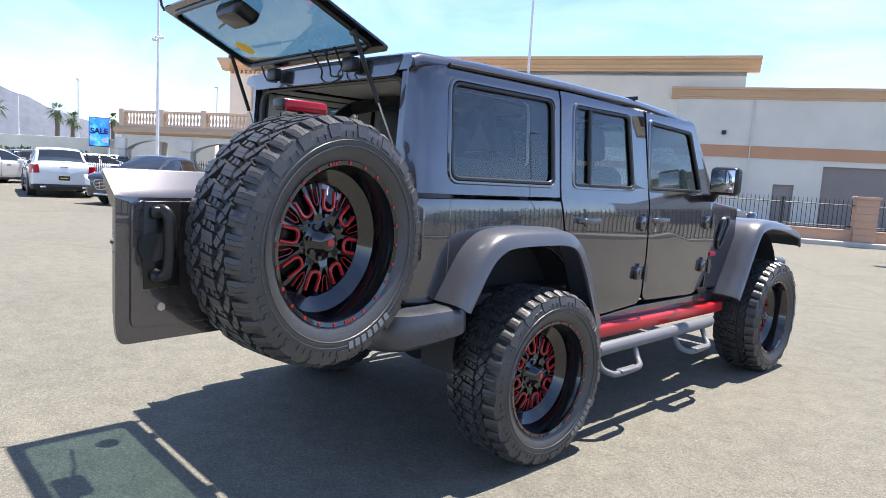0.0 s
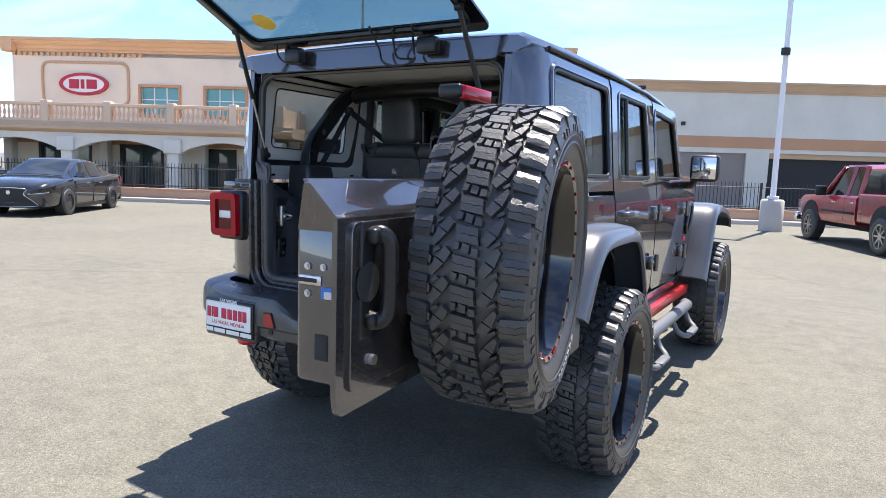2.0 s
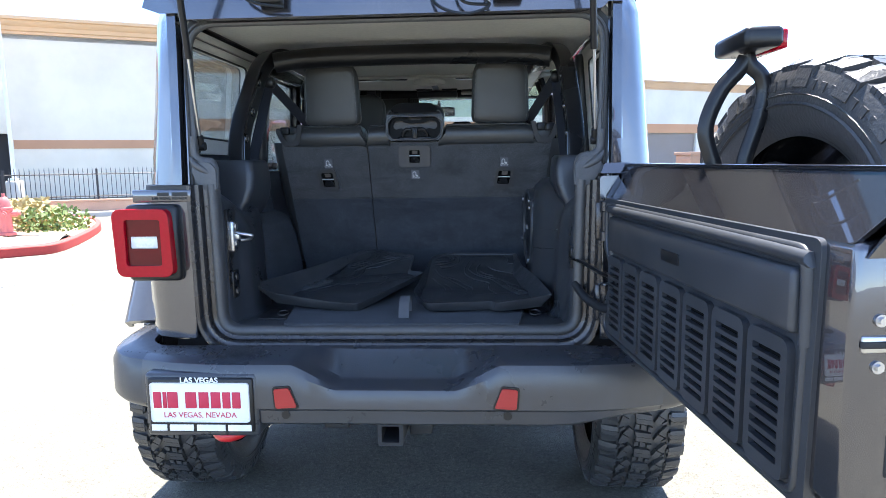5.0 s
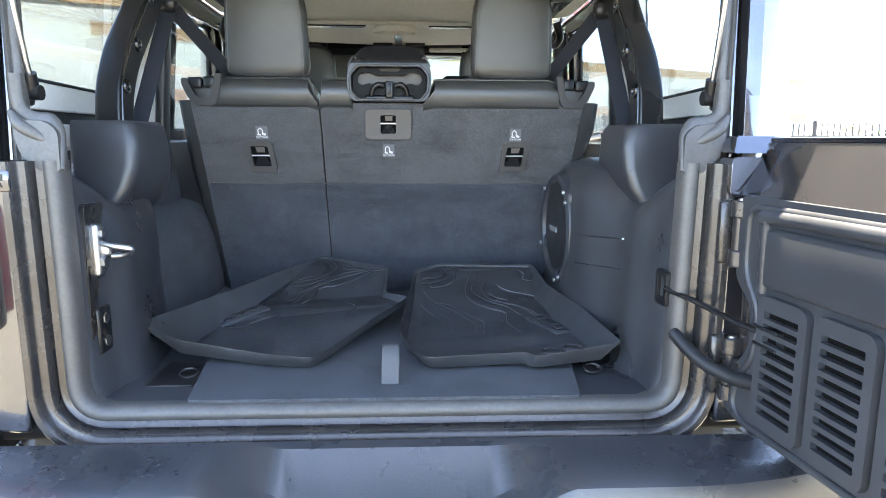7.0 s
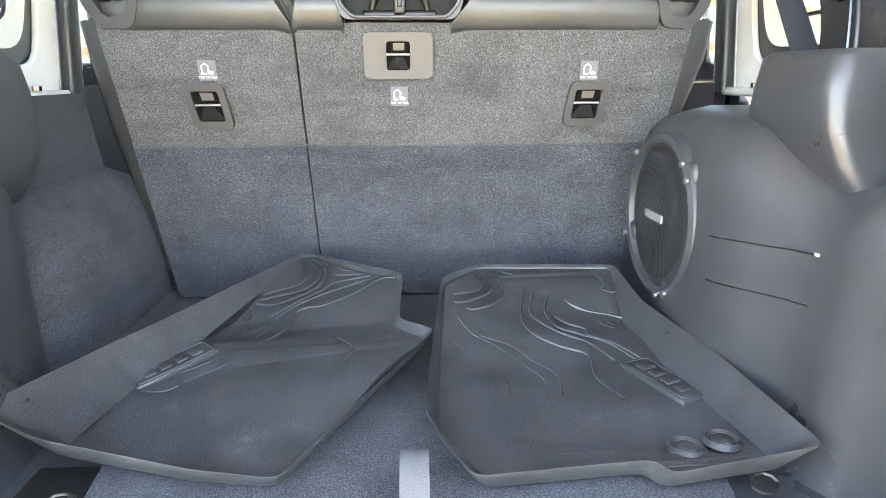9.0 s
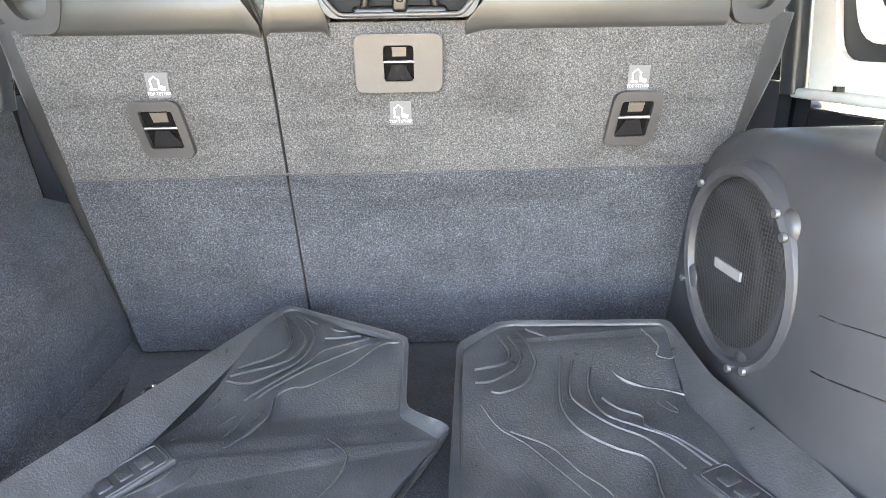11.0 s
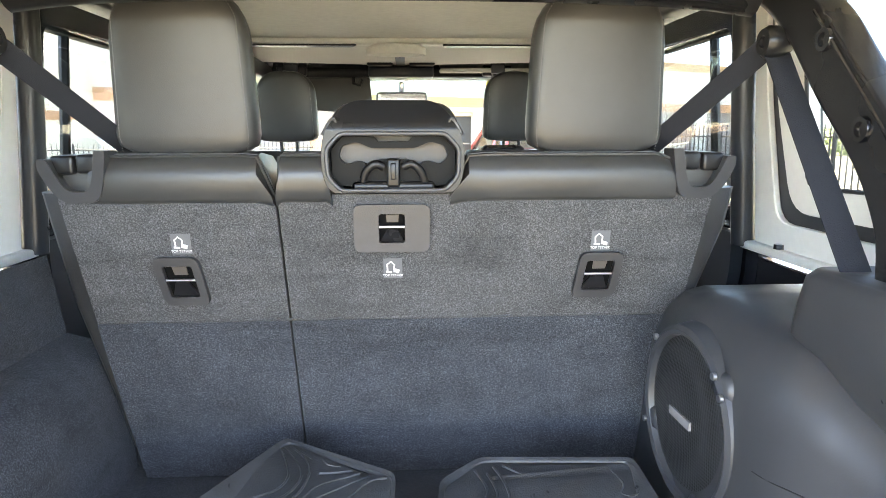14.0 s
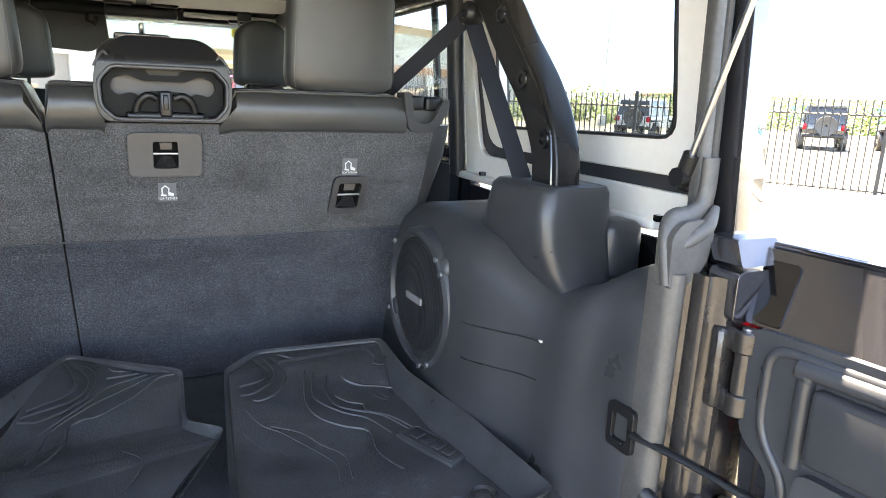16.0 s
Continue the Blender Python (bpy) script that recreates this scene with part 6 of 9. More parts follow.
bm = tube(boot, [0.0142 if k % 2 else 0.0128 for k in range(len(boot))], 12)
part("wiring_boot", bm, SEAL, suv, "ribbed rubber wiring boot")
# spare carrier, spare wheel and the high brake lamp on its arm
part("spare_carrier", lathe([(0.03, 0.0), (0.20, 0.0), (0.21, 0.02), (0.13, 0.10), (0.05, 0.14), (0.03, 0.14)], 28, Matrix.Translation(tg(0.62, 0.15, 1.215)) @ Matrix.Rotation(TG_A, 4, "Z")), SMOOTH_BLACK, gate, "black spare wheel carrier")
spare = copy_thing(first, Matrix.Translation((1.066, -0.592, 1.205)) @ Matrix.Rotation(radians(10.0), 4, "Z") @ pose(0, 0, 0, 0, 1.5) @ pose(0, 0, 0, 12) @ Matrix.Scale(0.99 / 1.06, 4) @ Matrix.Diagonal((0.95, 1, 1, 1)))
spare.name, spare["label"] = "spare_wheel", "spare wheel with black and red rim"
ay = -0.55
arm = [Vector(p) for p in ((0.820, ay, 1.385), (0.800, ay, 1.43), (0.783, ay, 1.50), (0.812, ay, 1.58), (0.850, ay, 1.625), (0.865, ay, 1.65))]
part("lamp_arm", tube(smooth_line(arm, 4), 0.013, 8, squash=1.4), SMOOTH_BLACK, gate, "black brake lamp arm")
arm = [Vector(p) for p in ((0.870, ay, 1.385), (0.872, ay, 1.43), (0.893, ay, 1.50), (0.908, ay, 1.57), (0.900, ay, 1.61), (0.875, ay, 1.635), (0.865, ay, 1.66))]
part("lamp_arm", tube(smooth_line(arm, 4), 0.013, 8, squash=1.4), SMOOTH_BLACK, gate, "black brake lamp arm")
part("lamp_arm_foot", box((0.805, ay - 0.05, 1.345), (0.885, ay + 0.05, 1.400), 0.012), SMOOTH_BLACK, gate)
lamp = part("lamp_housing", box((0.825, ay - 0.095, 1.660), (0.905, ay + 0.095, 1.702), 0.012, 3), SMOOTH_BLACK, gate, "high brake lamp housing")
part("lamp_lens", box((0.898, ay - 0.085, 1.657), (0.916, ay + 0.085, 1.697), 0.005), TAIL_RED, lamp, "red brake lamp lens")

# raised rear glass
LG_H, LG_T = Vector((0, 0.030, 2.000)), Vector((0, -0.500, 2.235))
LG_D = (LG_T - LG_H).normalized()
LG_UP = Vector((1, 0, 0)).cross(LG_D)
if LG_UP.z < 0:
    LG_UP = -LG_UP


def lg(a, b, w=0.0):
    return LG_H + Vector((a, 0, 0)) + LG_D * b + LG_UP * w


lift = new("rear_glass")
lift.parent, lift["label"] = suv, "raised tinted rear glass with black border"
g_out = rounded([(-0.655, 0.0), (0.655, 0.0), (0.625, 0.60), (-0.625, 0.60)], 0.05, 5)
g_in = rounded([(-0.575, 0.075), (0.575, 0.075), (0.555, 0.535), (-0.555, 0.535)], 0.05, 5)
part("glass_border", slab(g_out, [g_in], lambda a, b, w: lg(a, b, w), 0.010), GLOSS_BLACK, lift, "black painted glass border")
part("glass_pane", slab(g_in, (), lambda a, b, w: lg(a, b, 0.003 + w), 0.004), LIFT_TINT, lift, "green-tinted glass")
part("border_rib", tube([lg(a, b, -0.006) for a, b in rounded([(-0.59, 0.06), (0.59, 0.06), (0.57, 0.55), (-0.57, 0.55)], 0.05, 5)], 0.012, 6, closed=True), SMOOTH_BLACK, lift)
bm = loft([[lg(a * k, 0.455 + b * k, -w) for a, b in rounded([(-0.11, -0.07), (0.11, -0.07), (0.12, 0.06), (-0.12, 0.06)], 0.03)] for k, w in ((1.0, 0.0), (0.98, 0.04), (0.80, 0.065))])
part("wiper_motor", bm, SMOOTH_BLACK, lift, "black wiper motor cover", bevel=0.004)
part("wiper_arm", tube([lg(0.0, 0.46, 0.02), lg(-0.20, 0.40, 0.03), lg(-0.42, 0.36, 0.02)], 0.008, 6), SMOOTH_BLACK, lift)
part("sticker_disc", disc(lg(-0.40, 0.20, -0.001), 0.055, LG_UP, 0.002, 24), YELLOW_PRINT, lift, "round yellow sticker")
part("tip_hook", tube([lg(-0.62, 0.585), lg(-0.635, 0.605, 0.02), lg(-0.64, 0.62, 0.045)], 0.007, 6), SMOOTH_BLACK, lift)
for s in (1, -1):
    part("glass_hinge", box((s * 0.37 - 0.045, -0.012, 1.925), (s * 0.37 + 0.045, 0.035, 1.992), 0.008), SMOOTH_BLACK, suv, "black glass hinge")
    top, low = lg(s * 0.595, 0.175, -0.015), Vector((s * 0.655, 0.112, 1.498))
    cut = top.lerp(low, 0.52)
    strut = part("gas_strut", tube([top, cut], 0.0105, 10), SMOOTH_BLACK, suv, "black gas strut with steel rod")
    part("strut_rod", tube([cut, low], 0.0048, 8), STEEL, strut, "bright steel rod")
    part("strut_socket", tube([low, low.lerp(cut, 0.13)], 0.0125, 10), SMOOTH_BLACK, strut, "black socket end")
    part("strut_bracket", box((s * 0.664, 0.108, 1.474), (s * 0.702, 0.136, 1.512), 0.006), SMOOTH_BLACK, suv, "black strut bracket")
    for q in (low, top):
        part("strut_ball", disc(q, 0.0145, (1, 0, 0), 0.03, 10), SMOOTH_BLACK, strut)
    # pillar foot where frame meets body, folded rubber corner
    fold = smooth_line([(s * 0.666, 0.074, 1.530), (s * 0.665, 0.074, 1.480), (s * 0.654, 0.074, 1.456), (s * 0.632, 0.076, 1.444), (s * 0.610, 0.076, 1.440), (s * 0.597, 0.070, 1.420), (s * 0.593, 0.062, 1.390), (s * 0.592, 0.054, 1.355)], 6)
    girth = [0.0100 + 0.0040 * math.exp(-((k / (len(fold) - 1) - 0.55) / 0.26) ** 2) for k in range(len(fold))]
    corner = part("seal_corner", tube(fold, girth, 14, squash=1.35), SEAL_GREY, suv, "folded rubber seal corner", smooth=70)
    flap = rounded([(s * 0.583, 1.350), (s * 0.620, 1.352), (s * 0.652, 1.380), (s * 0.668, 1.425), (s * 0.655, 1.446), (s * 0.606, 1.444), (s * 0.584, 1.425)], 0.012, 4)
    part("seal_flap", slab(flap, (), lambda a, b, w: Vector((a, 0.046 + 0.10 * max(0.0, b - 1.39) + 0.05 * (abs(a) - 0.62) + w, b)), 0.030), SEAL_GREY, corner, "creased rubber flap", bevel=0.010, seg=3)
    part("seal_fold", tube(smooth_line([(s * 0.672, 0.060, 1.462), (s * 0.652, 0.054, 1.436), (s * 0.626, 0.054, 1.420), (s * 0.600, 0.054, 1.404)], 4), [0.005, 0.007, 0.009, 0.011, 0.012, 0.012, 0.012, 0.012, 0.011, 0.010, 0.008, 0.006, 0.005], 10), SEAL_GREY, corner, smooth=70)
for pts in ([lg(0.13, 0.11, -0.01), (0.13, 0.0, 1.955), (0.16, -0.015, 1.90), (0.24, -0.02, 1.875), (0.31, 0.0, 1.90), (0.30, 0.01, 1.945), lg(0.34, 0.10, -0.01)],
            [lg(0.23, 0.08, -0.01), (0.21, 0.0, 1.95), (0.24, -0.01, 1.91), (0.31, 0.0, 1.905)],
            [lg(-0.45, 0.06, -0.01), (-0.46, 0.0, 1.96), (-0.40, -0.01, 1.925), (-0.32, 0.0, 1.915)]):
    part("glass_cable", tube(smooth_line(pts, 5), 0.005, 6), SEAL, suv, "thin black defroster cable")

# tail lamps
for s in (1, -1):
    xi = 0.775 if s > 0 else 0.700
    lampbody = part("tail_lamp", box((s * (xi - 0.01), -0.022, 1.062), (s * 0.868, 0.10, 1.312), 0.018, 3), SMOOTH_BLACK, suv, "square red tail lamp in black housing")
    loop_o = rounded([(xi, 1.082), (0.885, 1.082), (0.893, 1.30), (xi + 0.008, 1.30)], 0.03)
    loop_i = rounded([(xi + 0.036, 1.118), (0.852, 1.118), (0.852, 1.266), (xi + 0.036, 1.266)], 0.01)
    part("lamp_frame", slab(loop_o, [loop_i], lambda a, b, w: Vector((s * a, -0.052 + w, b)), 0.085), TAIL_RED, lampbody, "bright red lens ring", bevel=0.008)
    part("lamp_core", slab(loop_i, [rounded([(xi + 0.052, 1.172), (0.842, 1.172), (0.842, 1.212), (xi + 0.052, 1.212)], 0.004)], lambda a, b, w: Vector((s * a, -0.040 + w, b)), 0.04), TAIL_SMOKE, lampbody, "smoked red lens")
    part("reverse_lens", box((s * (xi + 0.052), -0.036, 1.172), (s * 0.842, -0.02, 1.212), 0.003), WHITE_LENS, lampbody, "clear reversing lens")
# dealer strip above the nearside lamp
part("dealer_strip", box((-0.845, -0.002, 1.318), (-0.650, 0.02, 1.358), 0.004), PAINT, suv)
bm = box((-0.760, -0.0035, 1.338), (-0.722, -0.002, 1.350))
box((-0.712, -0.0035, 1.338), (-0.660, -0.002, 1.350), bm=bm)
part("dealer_bars", bm, SMOOTH_BLACK, suv, "faint dealer decal bars")

# bumper: curved black beam with a step notch
BX = 0.022


def bump_ring(x):
    """A section across the bumper; a sloping step is cut into its middle and its ends sweep forward."""
    k = abs(x)
    f = -0.205 + 0.055 * max(0.0, min(1.0, (k - 0.50) / 0.30)) ** 2
    d = max(0.0, min(1.0, (0.315 - k) / 0.135))
    d = d * d * (3 - 2 * d) * 0.35 + d * 0.65
    lowz = 0.642 + 0.03 * max(0.0, min(1.0, (k - 0.5) / 0.2))
    plain = [(max(-0.022, f + 0.085), 0.780), (max(-0.022, f + 0.085), 0.849), (max(-0.046, f + 0.07), 0.849), (max(-0.110, f + 0.058), 0.848), (f + 0.042, 0.847), (f + 0.014, 0.836), (f + 0.002, 0.808), (f, 0.745), (f, 0.704), (f + 0.012, 0.694), (f + 0.016, lowz + 0.012), (f + 0.035, lowz), (f + 0.20, lowz + 0.005)]
    step = [(-0.022, 0.780), (-0.022, 0.849), (-0.046, 0.845), (-0.112, 0.776), (-0.128, 0.770), (f + 0.022, 0.766), (f + 0.008, 0.760), (f, 0.738), (f, 0.704), (f + 0.012, 0.694), (f + 0.016, lowz + 0.012), (f + 0.035, lowz), (f + 0.20, lowz + 0.005)]
    return [Vector((x + BX, a[0] + (b[0] - a[0]) * d, a[1] + (b[1] - a[1]) * d)) for a, b in zip(plain, step)]


half = [0.0, 0.06, 0.12, 0.165, 0.18, 0.20, 0.225, 0.25, 0.275, 0.30, 0.315, 0.33, 0.38, 0.45, 0.52, 0.60, 0.68, 0.76, 0.80]
xs = [-x for x in half[:0:-1]] + half
bumper = part("rear_bumper", loft([bump_ring(x) for x in xs]), PLASTIC, suv, "black textured rear bumper", smooth=30)
for s in (1, -1):
    # each end turns round the corner towards the wheel
    plan = smooth_line([(0.798, -0.150, 0.0), (0.850, -0.138, 0.003), (0.905, -0.105, 0.006), (0.948, -0.050, 0.009), (0.970, 0.02, 0.012), (0.982, 0.12, 0.016), (0.986, 0.22, 0.020), (0.984, 0.275, 0.022)], 4)
    ends = []
    for i, p in enumerate(plan):
        d = plan[min(i + 1, len(plan) - 1)] - plan[max(i - 1, 0)]
        inw = Vector((-d.y, d.x, 0)).normalized()
        e = min(1.0, (len(plan) - 1 - i) / 3)
        low = 0.672 + 0.05 * (i / len(plan)) ** 3
        sec = [(0.13, 0.780), (0.13, 0.849), (0.07, 0.849), (0.042, 0.847), (0.014, 0.836), (0.002, 0.808), (0.0, 0.745), (0.0, 0.704 + 0.03 * (i / len(plan)) ** 3), (0.012, low + 0.016), (0.018, low + 0.010), (0.036, low), (0.13, low + 0.004)]
        ends.append([Vector((s * (p.x + inw.x * (w + 0.012 * (1 - e))) + BX, p.y + inw.y * w, z + p.z)) for w, z in sec])
    part("bumper_end", loft(ends), PLASTIC, suv, "swept bumper corner", smooth=40)
    rf = rounded([(s * 0.295 + BX, 0.712), (s * 0.360 + BX, 0.708), (s * 0.364 + BX, 0.768), (s * 0.318 + BX, 0.772)], 0.008)
    part("reflector_surround", slab([(BX + s * 0.328 + (a - BX - s * 0.328) * 1.18, 0.740 + (b - 0.740) * 1.18) for a, b in rf], (), lambda a, b, w: Vector((a, -0.209 + w, b)), 0.02), SMOOTH_BLACK, bumper, bevel=0.003)
    part("bumper_reflector", slab(rf, (), lambda a, b, w: Vector((a, -0.214 + w, b)), 0.02), REFLECTOR, bumper, "red bumper reflector", bevel=0.003)
    for xx, zz in ((0.335, 0.682), (0.86, 0.735)):
        yy = -0.190 if xx < 0.5 else -0.062
        part("parking_sensor", disc((s * xx + BX, yy, zz), 0.013, (0, 1, 0), 0.012, 18), SMOOTH_BLACK, bumper, "round parking sensor")
# dried rain drops on the bumper's top
rd = random.Random(3)
bm = bmesh.new()
for k in range(240):
    x = rd.uniform(-0.88, -0.34) if k < 190 else rd.uniform(0.34, 0.85)
    yb = bump_ring(x)[4].y
    bmesh.ops.create_icosphere(bm, subdivisions=1, radius=rd.uniform(0.0012, 0.0034), matrix=Matrix.Translation((x + BX, rd.uniform(yb + 0.005, -0.03), 0.8495)) @ Matrix.Diagonal((1.3, 1.0, 0.45, 1)))
tagged(part("rain_wetting", bm, glass("water_drop", (0.5, 0.5, 0.52)), bumper, "dried rain drops"), kind="stuff")
# number plate with its frame, as shapes
PX = 0.028
pl = part("plate_frame", box((-0.755 + PX, -0.218, 0.633), (-0.432 + PX, -0.204, 0.803), 0.006), SMOOTH_BLACK, bumper, "black dealer plate frame")
part("plate", box((-0.745 + PX, -0.222, 0.668), (-0.442 + PX, -0.216, 0.790), 0.008), SIGN_WHITE, pl, "white dealer plate")
part("plate_bracket", box((-0.77 + PX, -0.206, 0.615), (-0.42 + PX, -0.06, 0.815), 0.012), PLASTIC, bumper)
bm = bmesh.new()
x = -0.735 + PX
for wdt in (0.030, 0.014, 0.040, -1, 0.042, 0.038, 0.036, 0.030, 0.032):
    if wdt < 0:
        x += 0.016
        continue
    box((x, -0.2232, 0.712), (x + wdt * 0.80, -0.2220, 0.762), 0.0015, bm=bm)
    x += wdt * 0.98
tagged(part("plate_print", bm, RED_PRINT, pl, "dark red bars across the plate"), kind="stuff")
pm = Matrix.Rotation(math.pi / 2, 4, "X")
words("plate_top_words", "LAS VEGAS", 0.024, SIGN_WHITE, pl, Matrix.Translation((-0.594 + PX, -0.2185, 0.7965)) @ pm, bold=0.0006)
words("plate_low_words", "LAS VEGAS, NEVADA", 0.024, RED_PRINT, pl, Matrix.Translation((-0.594 + PX, -0.2225, 0.690)) @ pm)
bm = bmesh.new()
for x0, x1 in ((-0.748, -0.700), (-0.692, -0.618), (-0.608, -0.520), (-0.512, -0.440)):
    box((x0 + PX, -0.2196, 0.639), (x1 + PX, -0.2185, 0.659), 0.001, bm=bm)
tagged(part("plate_foot_bars", bm, SIGN_WHITE, pl, "white bars along the frame"), kind="stuff")
# hitch receiver and tow hook
bm = slab(rounded([(-0.040, 0.572), (0.040, 0.572), (0.040, 0.645), (-0.040, 0.645)], 0.008), [rounded([(-0.027, 0.583), (0.027, 0.583), (0.027, 0.634), (-0.027, 0.634)], 0.004)], lambda a, b, w: Vector((a, -0.165 + w, b)), 0.22)
part("hitch_receiver", bm, UNDER, suv, "square tow receiver", bevel=0.002)
part("hitch_beam", box((-0.44, -0.02, 0.585), (0.44, 0.06, 0.645), 0.01), UNDER, suv)
part("trailer_socket", box((0.05, -0.09, 0.575), (0.12, 0.0, 0.635), 0.008), UNDER, suv)
part("trailer_socket", box((-0.22, -0.10, 0.598), (-0.14, 0.0, 0.635), 0.008), UNDER, suv)
part("tow_hook", tube(smooth_line([(-0.555, -0.05, 0.622), (-0.545, -0.15, 0.612), (-0.505, -0.185, 0.608), (-0.465, -0.15, 0.612), (-0.455, -0.05, 0.622)], 4), 0.019, 8), RED_PAINT, suv, "red tow hook")

words("strip_words", "LAS VEGAS, NEVADA", 0.0125, SMOOTH_BLACK, suv, Matrix.Translation((-0.720, -0.0035, 1.3305)) @ pm, "small dark sticker lettering", bold=0.0003)

# ---- cargo bay and cabin ----
def seat_y(z):
    """The leaning back face of the rear seat."""
    return 0.890 - (z - 1.433) * 0.20


def seat_pt(a, b, w=0.0):
    return Vector((a, seat_y(b) + w, b))


cabin_floor = part("cargo_floor", box((-0.62, 0.072, 0.845), (0.62, 1.25, 0.893), 0.006), TRIM, suv, "black plastic cargo floor")
part("cargo_carpet", slab(rounded([(-0.385, 0.056), (0.405, 0.056), (0.455, 0.42), (0.46, 1.02), (-0.56, 1.02), (-0.435, 0.42)], 0.012), (), lambda a, b, w: Vector((a, b, 0.902 - w)), 0.008), CARPET_FLOOR, suv, "dark cargo floor carpet", bevel=0.003)
part("cabin_floor_front", box((-0.78, 1.2, 0.70), (0.78, 3.0, 0.78), 0.01), CARPET_FLOOR, suv)
part("pull_strap", loft([[Vector((p.x + dx, p.y + dy, p.z + dz)) for dx, dy, dz in ((-0.018, 0, 0), (0.018, 0, 0), (0.018, 0.002, 0.002), (-0.018, 0.002, 0.002))] for p in smooth_line([(0.014, 0.128, 0.903), (0.014, 0.136, 0.925), (0.014, 0.158, 0.952), (0.014, 0.192, 0.966), (0.014, 0.222, 0.952), (0.014, 0.238, 0.903)], 4)]), STRAP, suv, "grey webbing pull strap")
bm = box((-0.505, 0.15, 0.8925), (-0.405, 0.30, 0.8975), 0.002)
part("tie_down_plate", bm, SMOOTH_BLACK, suv)
for x, y in ((-0.43, 0.205), (0.47, 0.205), (-0.468, 0.835)):
    part("tie_down_ring", tube([Vector((x + 0.019 * math.cos(k * 0.7), y + 0.014 * math.sin(k * 0.7), 0.905 + 0.006 * math.sin(k * 0.7))) for k in range(10)], 0.003, 6), CHROME if y > 0.5 else SMOOTH_BLACK, suv, "tie-down ring")

# rear seat backs, split two to one
def back_half(x0t, x1t, x0b, x1b, name):
    loop = rounded([(x0b, 0.908), (x1b, 0.908), (x1t, 1.525), (x0t, 1.525)], 0.012)
    return part(name, slab(loop, (), lambda a, b, w: seat_pt(a, b, w), 0.10, cuts=(1.1, 1.272, 1.4)), CARPET, suv, "charcoal carpeted rear seat back", bevel=0.010)


left_back = back_half(-0.610, -0.2235, -0.545, -0.202, "rear_seat_back")
right_back = back_half(-0.2185, 0.600, -0.198, 0.520, "rear_seat_back")
for x0t, x1t, x0b, x1b, who in ((-0.583, -0.2155, -0.545, -0.202, left_back), (-0.2105, 0.560, -0.198, 0.520, right_back)):
    part("lower_carpet", slab(rounded([(x0b, 0.909), (x1b, 0.909), (x1t, 1.272), (x0t, 1.272)], 0.006), (), lambda a, b, w: seat_pt(a, b, -0.003 + w), 0.003), CARPET_FLOOR, who, "dark lower carpet flap")
for x0, x1, who in ((-0.575, -0.224, left_back), (-0.218, 0.555, right_back)):
    part("carpet_fold", tube([seat_pt(x0 + 0.0, 1.275, 0.0006), seat_pt((x0 + x1) / 2, 1.274, 0.0006), seat_pt(x1, 1.276, 0.0006)], 0.0028, 5), CARPET, who)
# leather tops
def leather_top(x0, x1, dip0, dip1, who):
    rings = []
    n = 12
    for i in range(n + 1):
        x = x0 + (x1 - x0) * i / n
        k = min(1.0, min(i / 1.6 + 0.35 if dip0 else 1, 1), min((n - i) / 1.6 + 0.35 if dip1 else 1, 1))
        zt = 1.505 + 0.098 * k
        if i in (0, n):
            zt -= 0.012
        rings.append([Vector((x, seat_y(1.515) - 0.004, 1.512 - 0.012 * (1 - k))), Vector((x, seat_y(1.52) - 0.012, 1.520 - 0.012 * (1 - k))), Vector((x, seat_y(1.54) - 0.013, 1.515 + (zt - 1.515) * 0.55)), Vector((x, seat_y(zt) + 0.012, zt - 0.010)), Vector((x, seat_y(zt) + 0.05, zt)), Vector((x, seat_y(zt) + 0.16, zt - 0.01)), Vector((x, seat_y(1.5) + 0.22, 1.50)), Vector((x, seat_y(1.3) + 0.22, 1.30)), Vector((x, seat_y(1.3) + 0.09, 1.30)), Vector((x, seat_y(1.48) + 0.09, 1.48))])
    top = part("leather_top", loft(rings), LEATHER, who, "charcoal leather seat top", smooth=60)
    part("piping", tube([r[3] + Vector((0, -0.002, 0.003)) for r in rings], 0.0028, 6), LEATHER, top, "leather piping")
    part("seam", tube([r[3] + Vector((0, 0.016, 0.0065)) for r in rings], 0.0010, 4), STITCH, top, "stitched seam")
    return top


leather_top(-0.545, -0.224, False, True, left_back)
leather_top(-0.219, -0.118, True, True, right_back)
leather_top(0.098, 0.520, True, False, right_back)
part("armrest_gap", box((-0.125, 0.90, 1.40), (0.105, 1.02, 1.545), 0.02), LEATHER, right_back)
